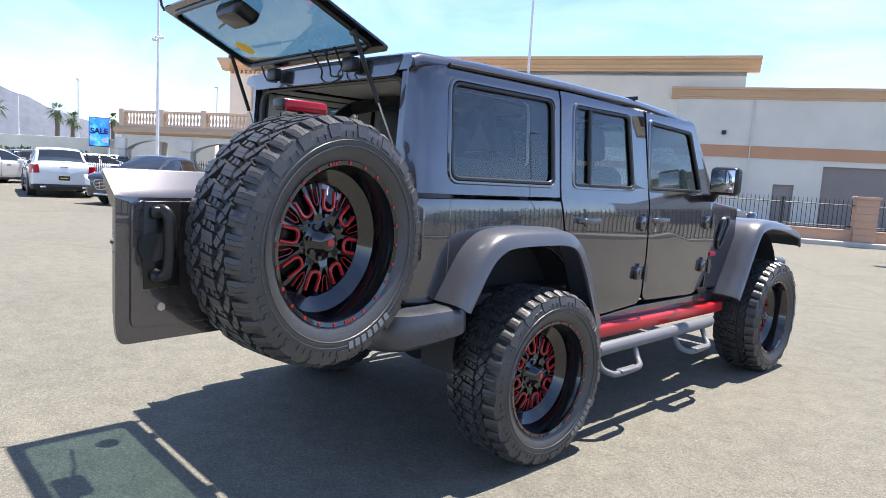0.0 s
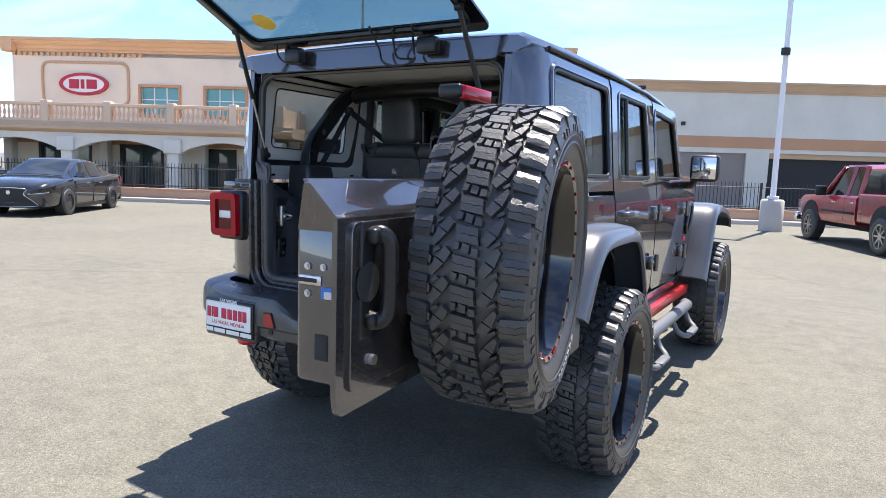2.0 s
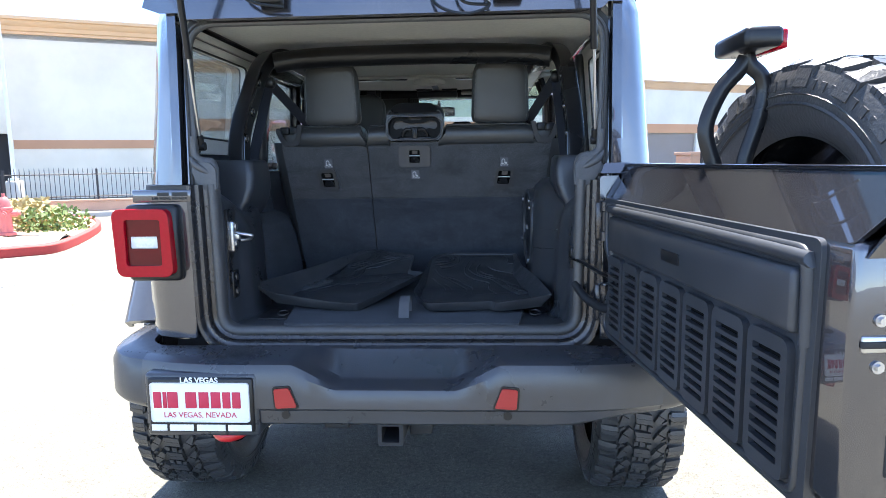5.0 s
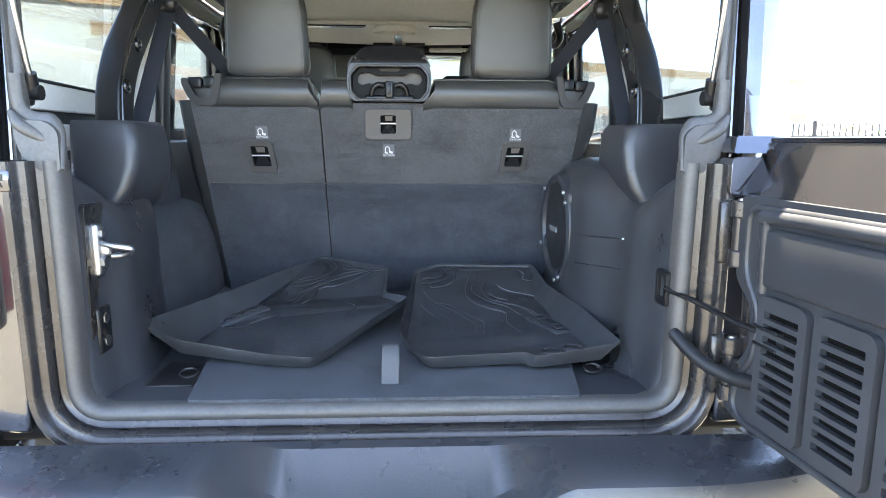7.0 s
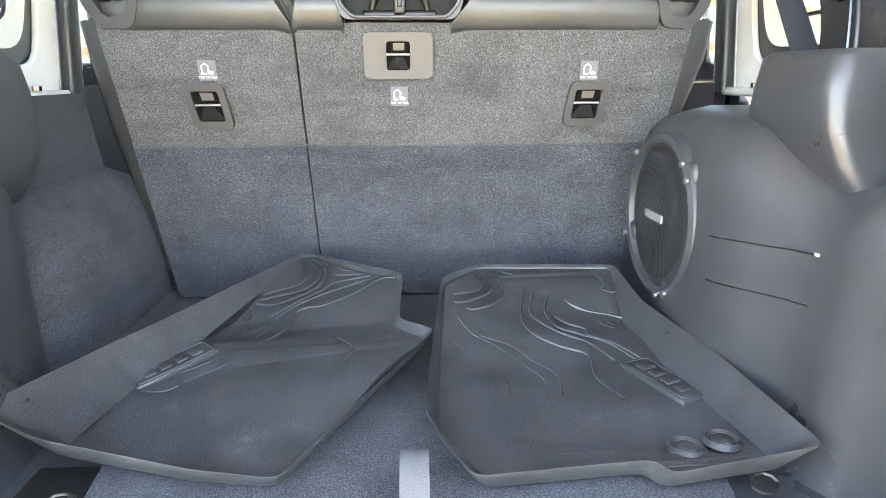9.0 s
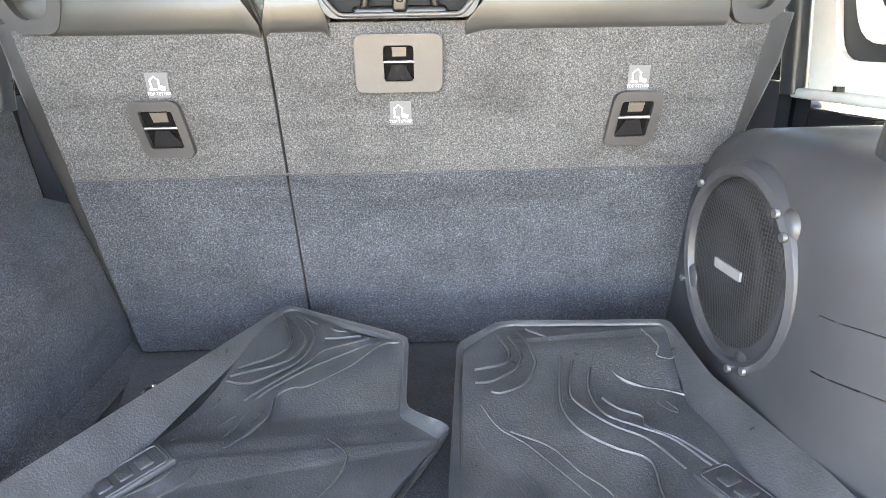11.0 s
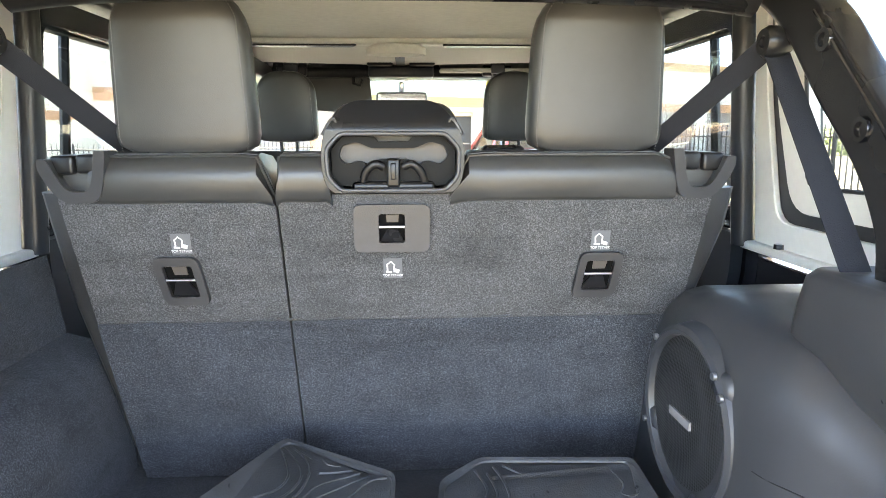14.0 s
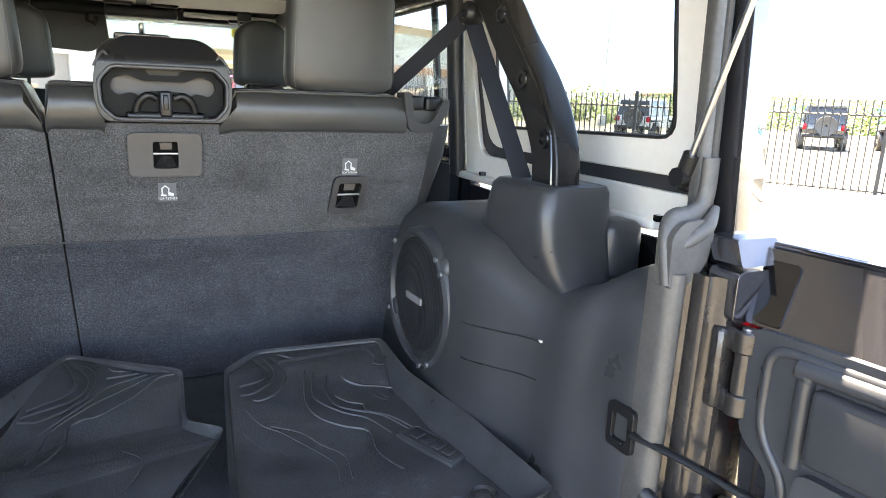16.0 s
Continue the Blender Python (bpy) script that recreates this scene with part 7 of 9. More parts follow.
# release levers on the shoulders, side bolsters
for s, who in ((-1, left_back), (1, right_back)):
    sh = lambda a, b, w: Vector((s * a, seat_y(b) - 0.014 + w, b))
    part("shoulder_cap", slab(rounded([(0.505, 1.606), (0.518, 1.545), (0.530, 1.514), (0.588, 1.512), (0.610, 1.535), (0.626, 1.575), (0.624, 1.592), (0.608, 1.592), (0.596, 1.560), (0.582, 1.534), (0.545, 1.535), (0.536, 1.555), (0.524, 1.606)], [0.003, 0.02, 0.018, 0.02, 0.02, 0.01, 0.004, 0.004, 0.02, 0.014, 0.014, 0.02, 0.003]), (), sh, 0.05), GREY_DARK, who, "grey seat release bezel", bevel=0.005)
    part("release_lever", box((s * 0.530, 0.862, 1.566), (s * 0.567, 0.94, 1.600), 0.007, 3), SMOOTH_BLACK, who, "black release lever")
    part("release_lever", box((s * 0.570, 0.862, 1.564), (s * 0.612, 0.94, 1.598), 0.007, 3), SMOOTH_BLACK, who, "black release lever")
    part("lever_recess", box((s * 0.53, 0.874, 1.530), (s * 0.605, 0.925, 1.570), 0.006), LEATHER, who)
    part("side_bolster", loft([[Vector((s * (xo + dx), seat_y(z) + dy, z)) for dx, dy in ((-0.02, 0.003), (0.022, 0.010), (0.046, 0.045), (0.034, 0.13), (-0.03, 0.13))] for z, xo in ((0.97, 0.535 if s < 0 else 0.515), (1.13, 0.560 if s < 0 else 0.540), (1.3, 0.592 if s < 0 else 0.565), (1.45, 0.606), (1.53, 0.612))]), LEATHER, who, smooth=60)
# tether anchors, their labels and the centre latch plate
def anchor(x, z, wd, hg, bezel, who, name, skin=GREY_DARK, skew=0.0):
    """A moulded bezel round a shallow pocket, its shade painted near-black, with a steel bar, a ramp below it and a
    brown tab above.
    """
    lean = lambda pts: [(p + skew * (q - z), q) for p, q in pts]
    bx, bz = bezel
    lp = rounded(lean([(x - wd / 2, z - hg / 2), (x + wd / 2, z - hg / 2), (x + wd / 2, z + hg / 2), (x - wd / 2, z + hg / 2)]), 0.017, 6)
    hole = rounded(lean([(x - bx, z - bz), (x + bx, z - bz), (x + bx, z + bz), (x - bx, z + bz)]), 0.006)
    a = part(name, slab(lp, [hole], lambda p, q, w: seat_pt(p, q, -0.014 + w), 0.018), skin, who, "moulded tether anchor bezel", bevel=0.006)
    part("anchor_recess", slab(hole, (), lambda p, q, w: seat_pt(p, q, -0.0015 + w), 0.002), CAVITY_SHADE, a)
    part("anchor_tab", slab(lean([(x - bx * 0.40, z + bz * 0.40), (x + bx * 0.50, z + bz * 0.40), (x + bx * 0.55, z + bz * 0.92), (x - bx * 0.45, z + bz * 0.92)]), (), lambda p, q, w: seat_pt(p, q, -0.004 + w), 0.003), RECESS, a, "brown plastic tab")
    part("anchor_ramp", slab(lean([(x - bx * 0.42, z - bz * 0.05), (x + bx * 0.42, z - bz * 0.05), (x + bx * 0.92, z - bz * 0.95), (x - bx * 0.92, z - bz * 0.95)]), (), lambda p, q, w: seat_pt(p, q, -0.0115 - (q - z) / bz * 0.007 + w), 0.006), SMOOTH_BLACK, a, "black plastic ramp")
    part("anchor_bar", tube([seat_pt(x - bx, z + 0.003, -0.010), seat_pt(x + bx, z + 0.003, -0.010)], 0.0028, 8), STEEL, a, "steel anchor bar")
    return a


anchor(-0.408, 1.360, 0.084, 0.096, (0.0275, 0.031), left_back, "tether_anchor", skew=-0.17)
anchor(0.388, 1.361, 0.084, 0.093, (0.0275, 0.030), right_back, "tether_anchor", skew=0.14)
anchor(-0.010, 1.460, 0.142, 0.092, (0.024, 0.028), right_back, "tether_anchor", GREY_TRIM)
TM = Matrix.Rotation(math.pi / 2 + math.atan(0.2), 4, "X")
for x, z, who in ((-0.402, 1.433, left_back), (-0.010, 1.379, right_back), (0.390, 1.430, right_back)):
    tag = part("tether_label", slab([(x - 0.018, z - 0.020), (x + 0.018, z - 0.020), (x + 0.018, z + 0.020), (x - 0.018, z + 0.020)], (), lambda p, q, w: seat_pt(p, q, -0.0025 + w), 0.002), PATCH, who, "small grey pictogram label")
    bm = tube([seat_pt(x - 0.010, z - 0.004, -0.0035), seat_pt(x - 0.011, z + 0.008, -0.0035), seat_pt(x - 0.004, z + 0.014, -0.0035), seat_pt(x + 0.003, z + 0.008, -0.0035), seat_pt(x + 0.002, z - 0.003, -0.0035)], 0.0016, 5)
    tube([seat_pt(x + 0.002, z - 0.003, -0.0035), seat_pt(x + 0.012, z - 0.006, -0.0035)], 0.004, 6, bm=bm)
    tube([seat_pt(x - 0.013, z - 0.006, -0.0035), seat_pt(x - 0.002, z - 0.007, -0.0035)], 0.002, 5, bm=bm)
    part("label_pictogram", bm, LETTER, tag, "white seat pictogram")
    words("label_words", "TOP TETHER", 0.0068, LETTER, tag, Matrix.Translation(seat_pt(x, z - 0.014, -0.0032)) @ TM, depth=0.0002)

part("seat_button", box((0.160, 0.900, 1.572), (0.245, 0.958, 1.612), 0.014, 3), SMOOTH_BLACK, right_back, "raised black release block")

# head restraints
def restraint(x0, x1, z0, z1, y, name="head_restraint", lean=0.20, depth=0.10):
    rings = []
    for k in range(9):
        t = k / 8
        z = z0 + (z1 - z0) * t
        pinch = 0.006 * (1 - min(1, t * 8)) + 0.012 * t + 0.050 * max(0, (t - 0.76) / 0.24) ** 2
        yy = y - (z - z0) * lean * 0.4
        d = depth * (1 - 0.35 * max(0, (t - 0.7) / 0.3) ** 2)
        a, b = x0 + pinch, x1 - pinch
        rings.append([Vector(p) for p in ((a + 0.004, yy + 0.012, z), (a + 0.014, yy + 0.001, z), (a + 0.045, yy - 0.003, z), ((a + b) / 2, yy - 0.006, z), (b - 0.045, yy - 0.003, z), (b - 0.014, yy + 0.001, z), (b - 0.004, yy + 0.012, z), (b, yy + d * 0.4, z), (b - 0.012, yy + d, z), ((a + b) / 2, yy + d + 0.01, z), (a + 0.012, yy + d, z), (a, yy + d * 0.4, z))])
    ob = part(name, loft(rings), LEATHER, suv, "charcoal leather head restraint with contrast stitching", smooth=70)
    mod = ob.modifiers.new("soft", "SUBSURF")
    mod.levels = mod.render_levels = 1
    for e in (0, 1):
        line = []
        for k in range(56):
            t = 0.03 + 0.93 * k / 55
            z = z0 + (z1 - z0) * t
            pinch = 0.006 * (1 - min(1, t * 8)) + 0.012 * t + 0.050 * max(0, (t - 0.76) / 0.24) ** 2
            xx = (x0 + pinch + 0.017) if e == 0 else (x1 - pinch - 0.017)
            line.append(Vector((xx, y - (z - z0) * lean * 0.4 - 0.0008, z)))
        bm = bmesh.new()
        for a, b in zip(line[::1], line[1::1]):
            tube([a.lerp(b, 0.10), a.lerp(b, 0.62)], 0.0009, 4, bm=bm)
        part("stitching", bm, STITCH, ob, "pale stitching")
    for xx in (x0 * 0.62 + x1 * 0.38, x0 * 0.38 + x1 * 0.62):
        part("restraint_post", tube([(xx, y + depth * 0.5, z0 - 0.05), (xx, y + depth * 0.5, z0 + 0.03)], 0.006, 8), SMOOTH_BLACK, ob)
    return ob


restraint(-0.510, -0.246, 1.594, 1.895, 0.880)
restraint(0.240, 0.505, 1.594, 1.895, 0.880)
# centre restraint: a hollow-backed shell
c0 = new("centre_restraint")
c0.parent, c0["label"] = suv, "hollow-backed black centre head restraint"
shell_o = rounded([(-0.118, 1.528), (0.108, 1.528), (0.122, 1.560), (0.124, 1.606), (0.112, 1.652), (0.072, 1.694), (-0.082, 1.694), (-0.122, 1.652), (-0.134, 1.606), (-0.132, 1.560)], 0.022)
shell_i = rounded([(-0.096, 1.536), (0.086, 1.536), (0.108, 1.560), (0.110, 1.606), (0.086, 1.632), (-0.096, 1.632), (-0.120, 1.606), (-0.118, 1.560)], 0.010)
part("restraint_shell", slab(shell_o, [shell_i], lambda a, b, w: Vector((a, 0.845 + w + max(0, b - 1.645) * 0.55, b)), 0.10, cuts=(1.64, 1.655, 1.67)), SMOOTH_BLACK, c0, "black plastic shell", bevel=0.008)
part("shell_rim", tube([Vector((a, 0.8435, b)) for a, b in [(-0.005 + (a + 0.005) * 1.035, 1.584 + (b - 1.584) * 1.05) for a, b in shell_i]], 0.0038, 8, closed=True), GREY_TRIM, c0, "grey moulded rim")
part("restraint_cushion", box((-0.13, 0.94, 1.53), (0.12, 1.04, 1.695), 0.045, 4), LEATHER, c0)
part("recess_back", slab(shell_i, (), lambda a, b, w: Vector((a, 0.905 + w, b)), 0.01), RECESS, c0, "brown moulded recess")
# dark scalloped surround inside the recess, like spread wings
scallop = [(-0.118, 1.540), (0.108, 1.540), (0.108, 1.606), (0.088, 1.629), (0.030, 1.629), (0.022, 1.620), (-0.032, 1.620), (-0.040, 1.629), (-0.098, 1.629), (-0.118, 1.606)]
wing = rounded([(-0.050, 1.576), (-0.066, 1.586), (-0.092, 1.578), (-0.106, 1.592), (-0.100, 1.612), (-0.072, 1.620), (-0.046, 1.608), (0.036, 1.608), (0.062, 1.620), (0.090, 1.612), (0.096, 1.592), (0.082, 1.578), (0.056, 1.586), (0.040, 1.576), (0.024, 1.588), (-0.034, 1.588)], 0.008)
part("recess_surround", slab(scallop, [wing], lambda a, b, w: Vector((a, 0.878 + w, b)), 0.02), SHELL, c0, bevel=0.003)
bm = box((-0.017, 0.852, 1.538), (0.007, 0.885, 1.590), 0.005, 3)
box((-0.010, 0.848, 1.552), (0.000, 0.856, 1.582), 0.002, bm=bm)
for dx in (-1, 1):
    tube(smooth_line([(-0.005 + dx * 0.018, 0.862, 1.575), (-0.005 + dx * 0.034, 0.858, 1.580), (-0.005 + dx * 0.050, 0.862, 1.566), (-0.005 + dx * 0.056, 0.868, 1.545)], 4), 0.0075, 8, bm=bm)
box((-0.080, 0.858, 1.530), (0.070, 0.895, 1.548), 0.006, bm=bm)
part("recess_bracket", bm, SMOOTH_BLACK, c0, "black latch bracket", smooth=50)
part("shell_crease", tube(smooth_line([(-0.130, 0.846, 1.632), (-0.112, 0.850, 1.660), (-0.092, 0.853, 1.648), (-0.005, 0.853, 1.650), (0.082, 0.853, 1.648), (0.102, 0.850, 1.660), (0.120, 0.846, 1.632)], 5), 0.0028, 6), GREY_TRIM, c0)

# wheelhouse trim with speaker on the offside, carpet on the nearside
SIDE = [(1.02, 0.535, 1.20), (0.94, 0.515, 1.29), (0.86, 0.500, 1.345), (0.70, 0.488, 1.366), (0.52, 0.488, 1.362), (0.45, 0.496, 1.348), (0.39, 0.520, 1.315), (0.34, 0.544, 1.290), (0.29, 0.554, 1.284), (0.25, 0.552, 1.296), (0.215, 0.556, 1.318), (0.190, 0.570, 1.338), (0.165, 0.580, 1.352), (0.13, 0.584, 1.366), (0.10, 0.586, 1.374), (0.085, 0.592, 1.370), (0.074, 0.604, 1.352)]


def trim_x(y, z):
    """Inner face of the offside trim below its shoulder."""
    for (ya, xa, za), (yb, xb, zb) in zip(SIDE, SIDE[1:]):
        if yb <= y <= ya:
            k = (y - ya) / (yb - ya)
            x, top = xa + (xb - xa) * k, za + (zb - za) * k - 0.14
            return x - 0.006 * max(0.0, (top - z) / (top - 1.02))
    return 0.57


def side_trim(s, profile):
    """The moulded cargo side: wheelhouse, valley and rear quarter in one sweep."""
    rings = []
    for y, x, zt in profile:
        rings.append([Vector((s * xx, y, z)) for xx, z in ((x - 0.030, 0.885), (x - 0.014, 0.925), (x - 0.006, 1.02), (x, zt - 0.14), (x + 0.006, zt - 0.075), (x + 0.020, zt - 0.036), (x + 0.048, zt - 0.010), (x + 0.085, zt), (0.80, zt))])
    bm = loft(rings, closed=False)
    return part("cargo_side_trim", bm, TRIM, suv, "black moulded cargo side trim", smooth=60)


side_trim(1, SIDE)
side_trim(-1, [(0.56, 0.680, 1.30), (0.52, 0.610, 1.315), (0.47, 0.580, 1.318), (0.40, 0.565, 1.305), (0.34, 0.560, 1.290)] + [r for r in SIDE if r[0] < 0.3])
part("trim_ledge", box((0.690, 0.300, 1.280), (0.775, 0.380, 1.392), 0.024, 4), TRIM, suv, "moulded ledge behind the roll bar foot")
part("carpet_cover", loft([[Vector((x, y, z)) for x, z in ((xb + 0.04, 0.897), (xb, 0.917), (xb - 0.006, 1.02), (xb - 0.016, 1.10), (xb - 0.040, 1.16), (xb - 0.085, 1.20), (-0.715, 1.215), (-0.740, 1.385))] for y, xb in ((0.36, -0.590), (0.50, -0.584), (0.65, -0.578), (0.80, -0.574), (0.93, -0.574), (1.06, -0.580))], closed=False), CARPET_FLOOR, suv, "dark carpeted wheelhouse cover", smooth=60)
for s in (1, -1):
    # roll bar foot cover
    rb = lambda z, x0, y0, y1: [Vector((s * x, y, z)) for x, y in rounded([(x0, y0), (0.705, y0), (0.705, y1), (x0, y1)], 0.028, 4)]
    part("roll_bar_foot", loft([rb(1.225, 0.630, 0.285, 0.585), rb(1.265, 0.592, 0.290, 0.572), rb(1.305, 0.566, 0.298, 0.555), rb(1.350, 0.553, 0.306, 0.538), rb(1.40, 0.551, 0.312, 0.525), rb(1.442, 0.556, 0.316, 0.517), rb(1.453, 0.565, 0.324, 0.508)]), TRIM, suv, "black roll bar foot cover", smooth=50)
    # padded roll bar: flat-faced and leaning forward, then round under the roof
    line = smooth_line([(s * 0.630, 0.393, 1.440), (s * 0.630, 0.397, 1.490), (s * 0.630, 0.413, 1.540), (s * 0.630, 0.462, 1.614), (s * 0.629, 0.5535, 1.706), (s * 0.626, 0.640, 1.800), (s * 0.612, 0.735, 1.872), (s * 0.590, 0.85, 1.902), (s * 0.568, 1.1, 1.903), (s * 0.565, 1.95, 1.890), (s * 0.565, 2.50, 1.875)], 5)
    rings = []
    for i, p in enumerate(line):
        d = (line[min(i + 1, len(line) - 1)] - line[max(i - 1, 0)]).normalized()
        across = d.cross(Vector((1, 0, 0))).normalized()
        k = min(1.0, max(0.0, (1.90 - p.z) / 0.35))
        hw = 0.032 + 0.011 * min(1.0, k * 2.6)
        rings.append([p + across * a + Vector((s * b, 0, 0)) for a, b in rounded([(-hw, -0.030), (hw, -0.030), (hw + 0.004, 0.032), (-hw + 0.008, 0.032)], [0.006, 0.012, 0.014, 0.014], 4)])
    bar = part("roll_bar", loft(rings), SMOOTH_BLACK, suv, "black padded sport bar", smooth=60)
    for z, y in ((1.532, 0.396), (1.637, 0.479), (1.760, 0.573)):
        bolt = part("bar_bolt", lathe([(0.0001, 0.002), (0.009, 0.002), (0.010, 0.006), (0.016, 0.006), (0.019, -0.006), (0.019, -0.02)], 16, Matrix.Translation((s * 0.600, y, z)) @ Matrix.Rotation(math.pi if s > 0 else 0, 4, "Z")), GLOSS_BLACK, bar, "black cover bolt")
    part("bar_groove", tube(smooth_line([(s * 0.600, 0.366, 1.450), (s * 0.600, 0.372, 1.510), (s * 0.600, 0.384, 1.553), (s * 0.600, 0.436, 1.628), (s * 0.599, 0.512, 1.708), (s * 0.596, 0.600, 1.803)], 5), 0.0026, 6), GLOSS_BLACK, bar)
    # seat belt with guide
    part("belt_guide", lathe([(0.0001, 0.006), (0.009, 0.006), (0.010, 0.012), (0.020, 0.012), (0.025, 0.004), (0.025, -0.012), (0.018, -0.03)], 20, Matrix.Translation((s * 0.585, 0.690, 1.772)) @ Matrix.Rotation(math.pi if s > 0 else 0, 4, "Z")), SMOOTH_BLACK, suv, "round black belt guide")
    def ribbon(a, b, wd, sag=0.0):
        a, b = Vector(a), Vector(b)
        across = (b - a).cross(Vector((0, 1, 0.2))).normalized() * wd / 2
        rr = []
        for k in range(6):
            p = a.lerp(b, k / 5) - Vector((0, 0, sag * math.sin(math.pi * k / 5)))
            rr.append([p + across, p - across, p - across + Vector((0, 0.002, 0)), p + across + Vector((0, 0.002, 0))])
        return loft(rr)
    part("seat_belt", ribbon((s * 0.592, 0.705, 1.768), (s * 0.490, 0.940, 1.600), 0.042), WEB, suv, "dark woven seat belt")
    part("seat_belt", ribbon((s * 0.596, 0.700, 1.772), (s * 0.606, 0.470, 1.450), 0.042), WEB, suv, "dark woven seat belt")
    # inside window frame of the hardtop
    opening = rounded([(0.264, 1.545), (0.872, 1.530), (0.880, 1.858), (0.280, 1.858)], 0.035, 4)
    inside = lambda depth: lambda y, z, w: Vector((s * (side_x(z) - depth - w), y, z))
    part("hardtop_lining", slab([(0.12, 1.375), (1.09, 1.375), (1.08, 1.93), (0.14, 1.93)], [rounded([(0.185, 1.447), (1.000, 1.447), (1.035, 1.720), (1.035, 1.905), (0.185, 1.905)], [0.02, 0.05, 0.05, 0.05, 0.02], 4)], inside(0.036), 0.014, cuts=(1.44, 1.6, 1.75, 1.9)), LINING_WHITE, suv, "white moulded hardtop frame", bevel=0.003)
    part("window_felt", slab([(0.17, 1.440), (1.045, 1.440), (1.045, 1.915), (0.17, 1.915)], [opening], inside(0.030), 0.006, cuts=(1.6, 1.75)), TRIM, suv, "black recessed band round the window")
    part("window_surround", slab(rounded([(0.190, 1.478), (0.930, 1.476), (0.985, 1.720), (0.990, 1.895), (0.190, 1.895)], [0.02, 0.06, 0.10, 0.05, 0.02], 5), [opening], inside(0.034), 0.026, cuts=(1.6, 1.75)), LINING_WHITE, suv, "white moulded window surround", bevel=0.006)
    part("window_gasket", tube([(s * (side_x(z) - 0.062), y, z) for y, z in opening], 0.004, 6, closed=True), SEAL, suv, "thin black gasket")
    part("belt_rail", box((s * 0.785, 0.30, 1.372), (s * 0.835, 1.12, 1.392), 0.006), LINING_WHITE, suv)
    for yb in (0.30, 0.62, 0.98):
        part("rail_bolt", disc((s * 0.800, yb, 1.396), 0.011, (0, 0, 1), 0.012, 6), GLOSS_BLACK, suv, "black rail bolt")
    # grab handle and door trim seen through the cabin
    part("grab_handle", tube(smooth_line([(s * 0.58, 1.22, 1.83), (s * 0.60, 1.24, 1.78), (s * 0.60, 1.36, 1.77), (s * 0.58, 1.40, 1.83)], 4), 0.014, 8), SMOOTH_BLACK, suv, "black grab handle")
    part("door_card", side_sheet(s, [(1.16, 1.40), (1.25, 1.05), (1.5, 0.74), (2.85, 0.76), (2.90, 1.40)], proud=-0.036, thick=0.03), TRIM, suv)
    part("b_pillar_trim", tube([(s * 0.79, 1.96, 1.40), (s * 0.765, 1.93, 1.66), (s * 0.745, 1.90, 1.90)], 0.032, 8), TRIM, suv)
    part("c_pillar_trim", tube([(s * 0.795, 1.12, 1.38), (s * 0.775, 1.12, 1.66), (s * 0.755, 1.11, 1.92)], 0.028, 8), TRIM, suv)
# striker, latch plates, striker bracket on the nearside jamb
bm = box((-0.588, 0.130, 1.135), (-0.566, 0.158, 1.245), 0.009, 3)
box((-0.586, 0.135, 1.178), (-0.548, 0.153, 1.204), 0.007, 3, bm=bm)
tube(smooth_line([(-0.566, 0.138, 1.205), (-0.545, 0.136, 1.200), (-0.520, 0.136, 1.196), (-0.506, 0.140, 1.192), (-0.520, 0.150, 1.180), (-0.550, 0.152, 1.176)], 4), 0.0065, 8, bm=bm)
for z in (1.175, 1.235):
    disc((-0.564, 0.144, z - 0.01), 0.012, (1, 0, 0), 0.010, 6, bm)
part("striker", bm, STEEL, suv, "bright steel door striker", smooth=50)
part("striker_plate", slab(rounded([(0.100, 0.955), (0.160, 0.955), (0.165, 1.120), (0.190, 1.150), (0.190, 1.285), (0.108, 1.285)], 0.014), (), lambda a, b, w: Vector((-0.579 - w, a, b)), 0.016), JAMB, suv, "scuffed painted striker plate", bevel=0.003)
for zb in (1.000, 1.048):
    part("jamb_bolt", disc((-0.573, 0.145, zb), 0.012, (1, 0, 0), 0.012, 6), STEEL, suv, "dull steel bolt")
part("jamb_bracket", box((-0.582, 0.118, 0.975), (-0.570, 0.172, 1.072), 0.006), SMOOTH_BLACK, suv)
# speaker pod
pod = new("speaker_pod")
pod.parent, pod["label"] = suv, "round black speaker with mesh grille"
SP = Matrix.Translation((0.488, 0.676, 1.163)) @ Matrix.Rotation(radians(2), 4, "Z") @ Matrix.Rotation(math.pi, 4, "Z") @ Matrix.Scale(1.06, 4)
part("speaker_ring", lathe([(0.128, 0.002), (0.131, 0.012), (0.138, 0.015), (0.146, 0.010), (0.151, -0.015), (0.165, -0.11), (0.128, -0.03)], 40, SP), TRIM, pod, "black speaker surround", smooth=40)
m, n, l, b, tc = node_mat("speaker_mesh")
vor = n.new("ShaderNodeTexVoronoi")
vor.inputs["Scale"].default_value = 170
vor.inputs["Randomness"].default_value = 0.0
l.new(tc.outputs["Object"], vor.inputs["Vector"])
l.new(ramp(n, l, vor.outputs["Distance"], [(0.25, (0.002, 0.002, 0.002)), (0.42, (0.035, 0.037, 0.04))]), b.inputs["Base Color"])
b.inputs["Roughness"].default_value, b.inputs["Metallic"].default_value = 0.45, 0.3
bumped(n, l, b, vor.outputs["Distance"], 0.8, 0.002)
part("speaker_grille", lathe([(0.0001, 0.014), (0.06, 0.012), (0.11, 0.007), (0.129, 0.002)], 40, SP), m, pod, "fine black mesh")
for a in (34, 47, 135, 205, -60, -76):
    t = radians(a)
    part("speaker_screw", disc(SP @ Vector((0.0165, 0.143 * math.cos(t), 0.143 * math.sin(t))), 0.006, SP.to_3x3() @ Vector((1, 0, 0)), 0.006, 10), STEEL, pod, "bright recessed screw")
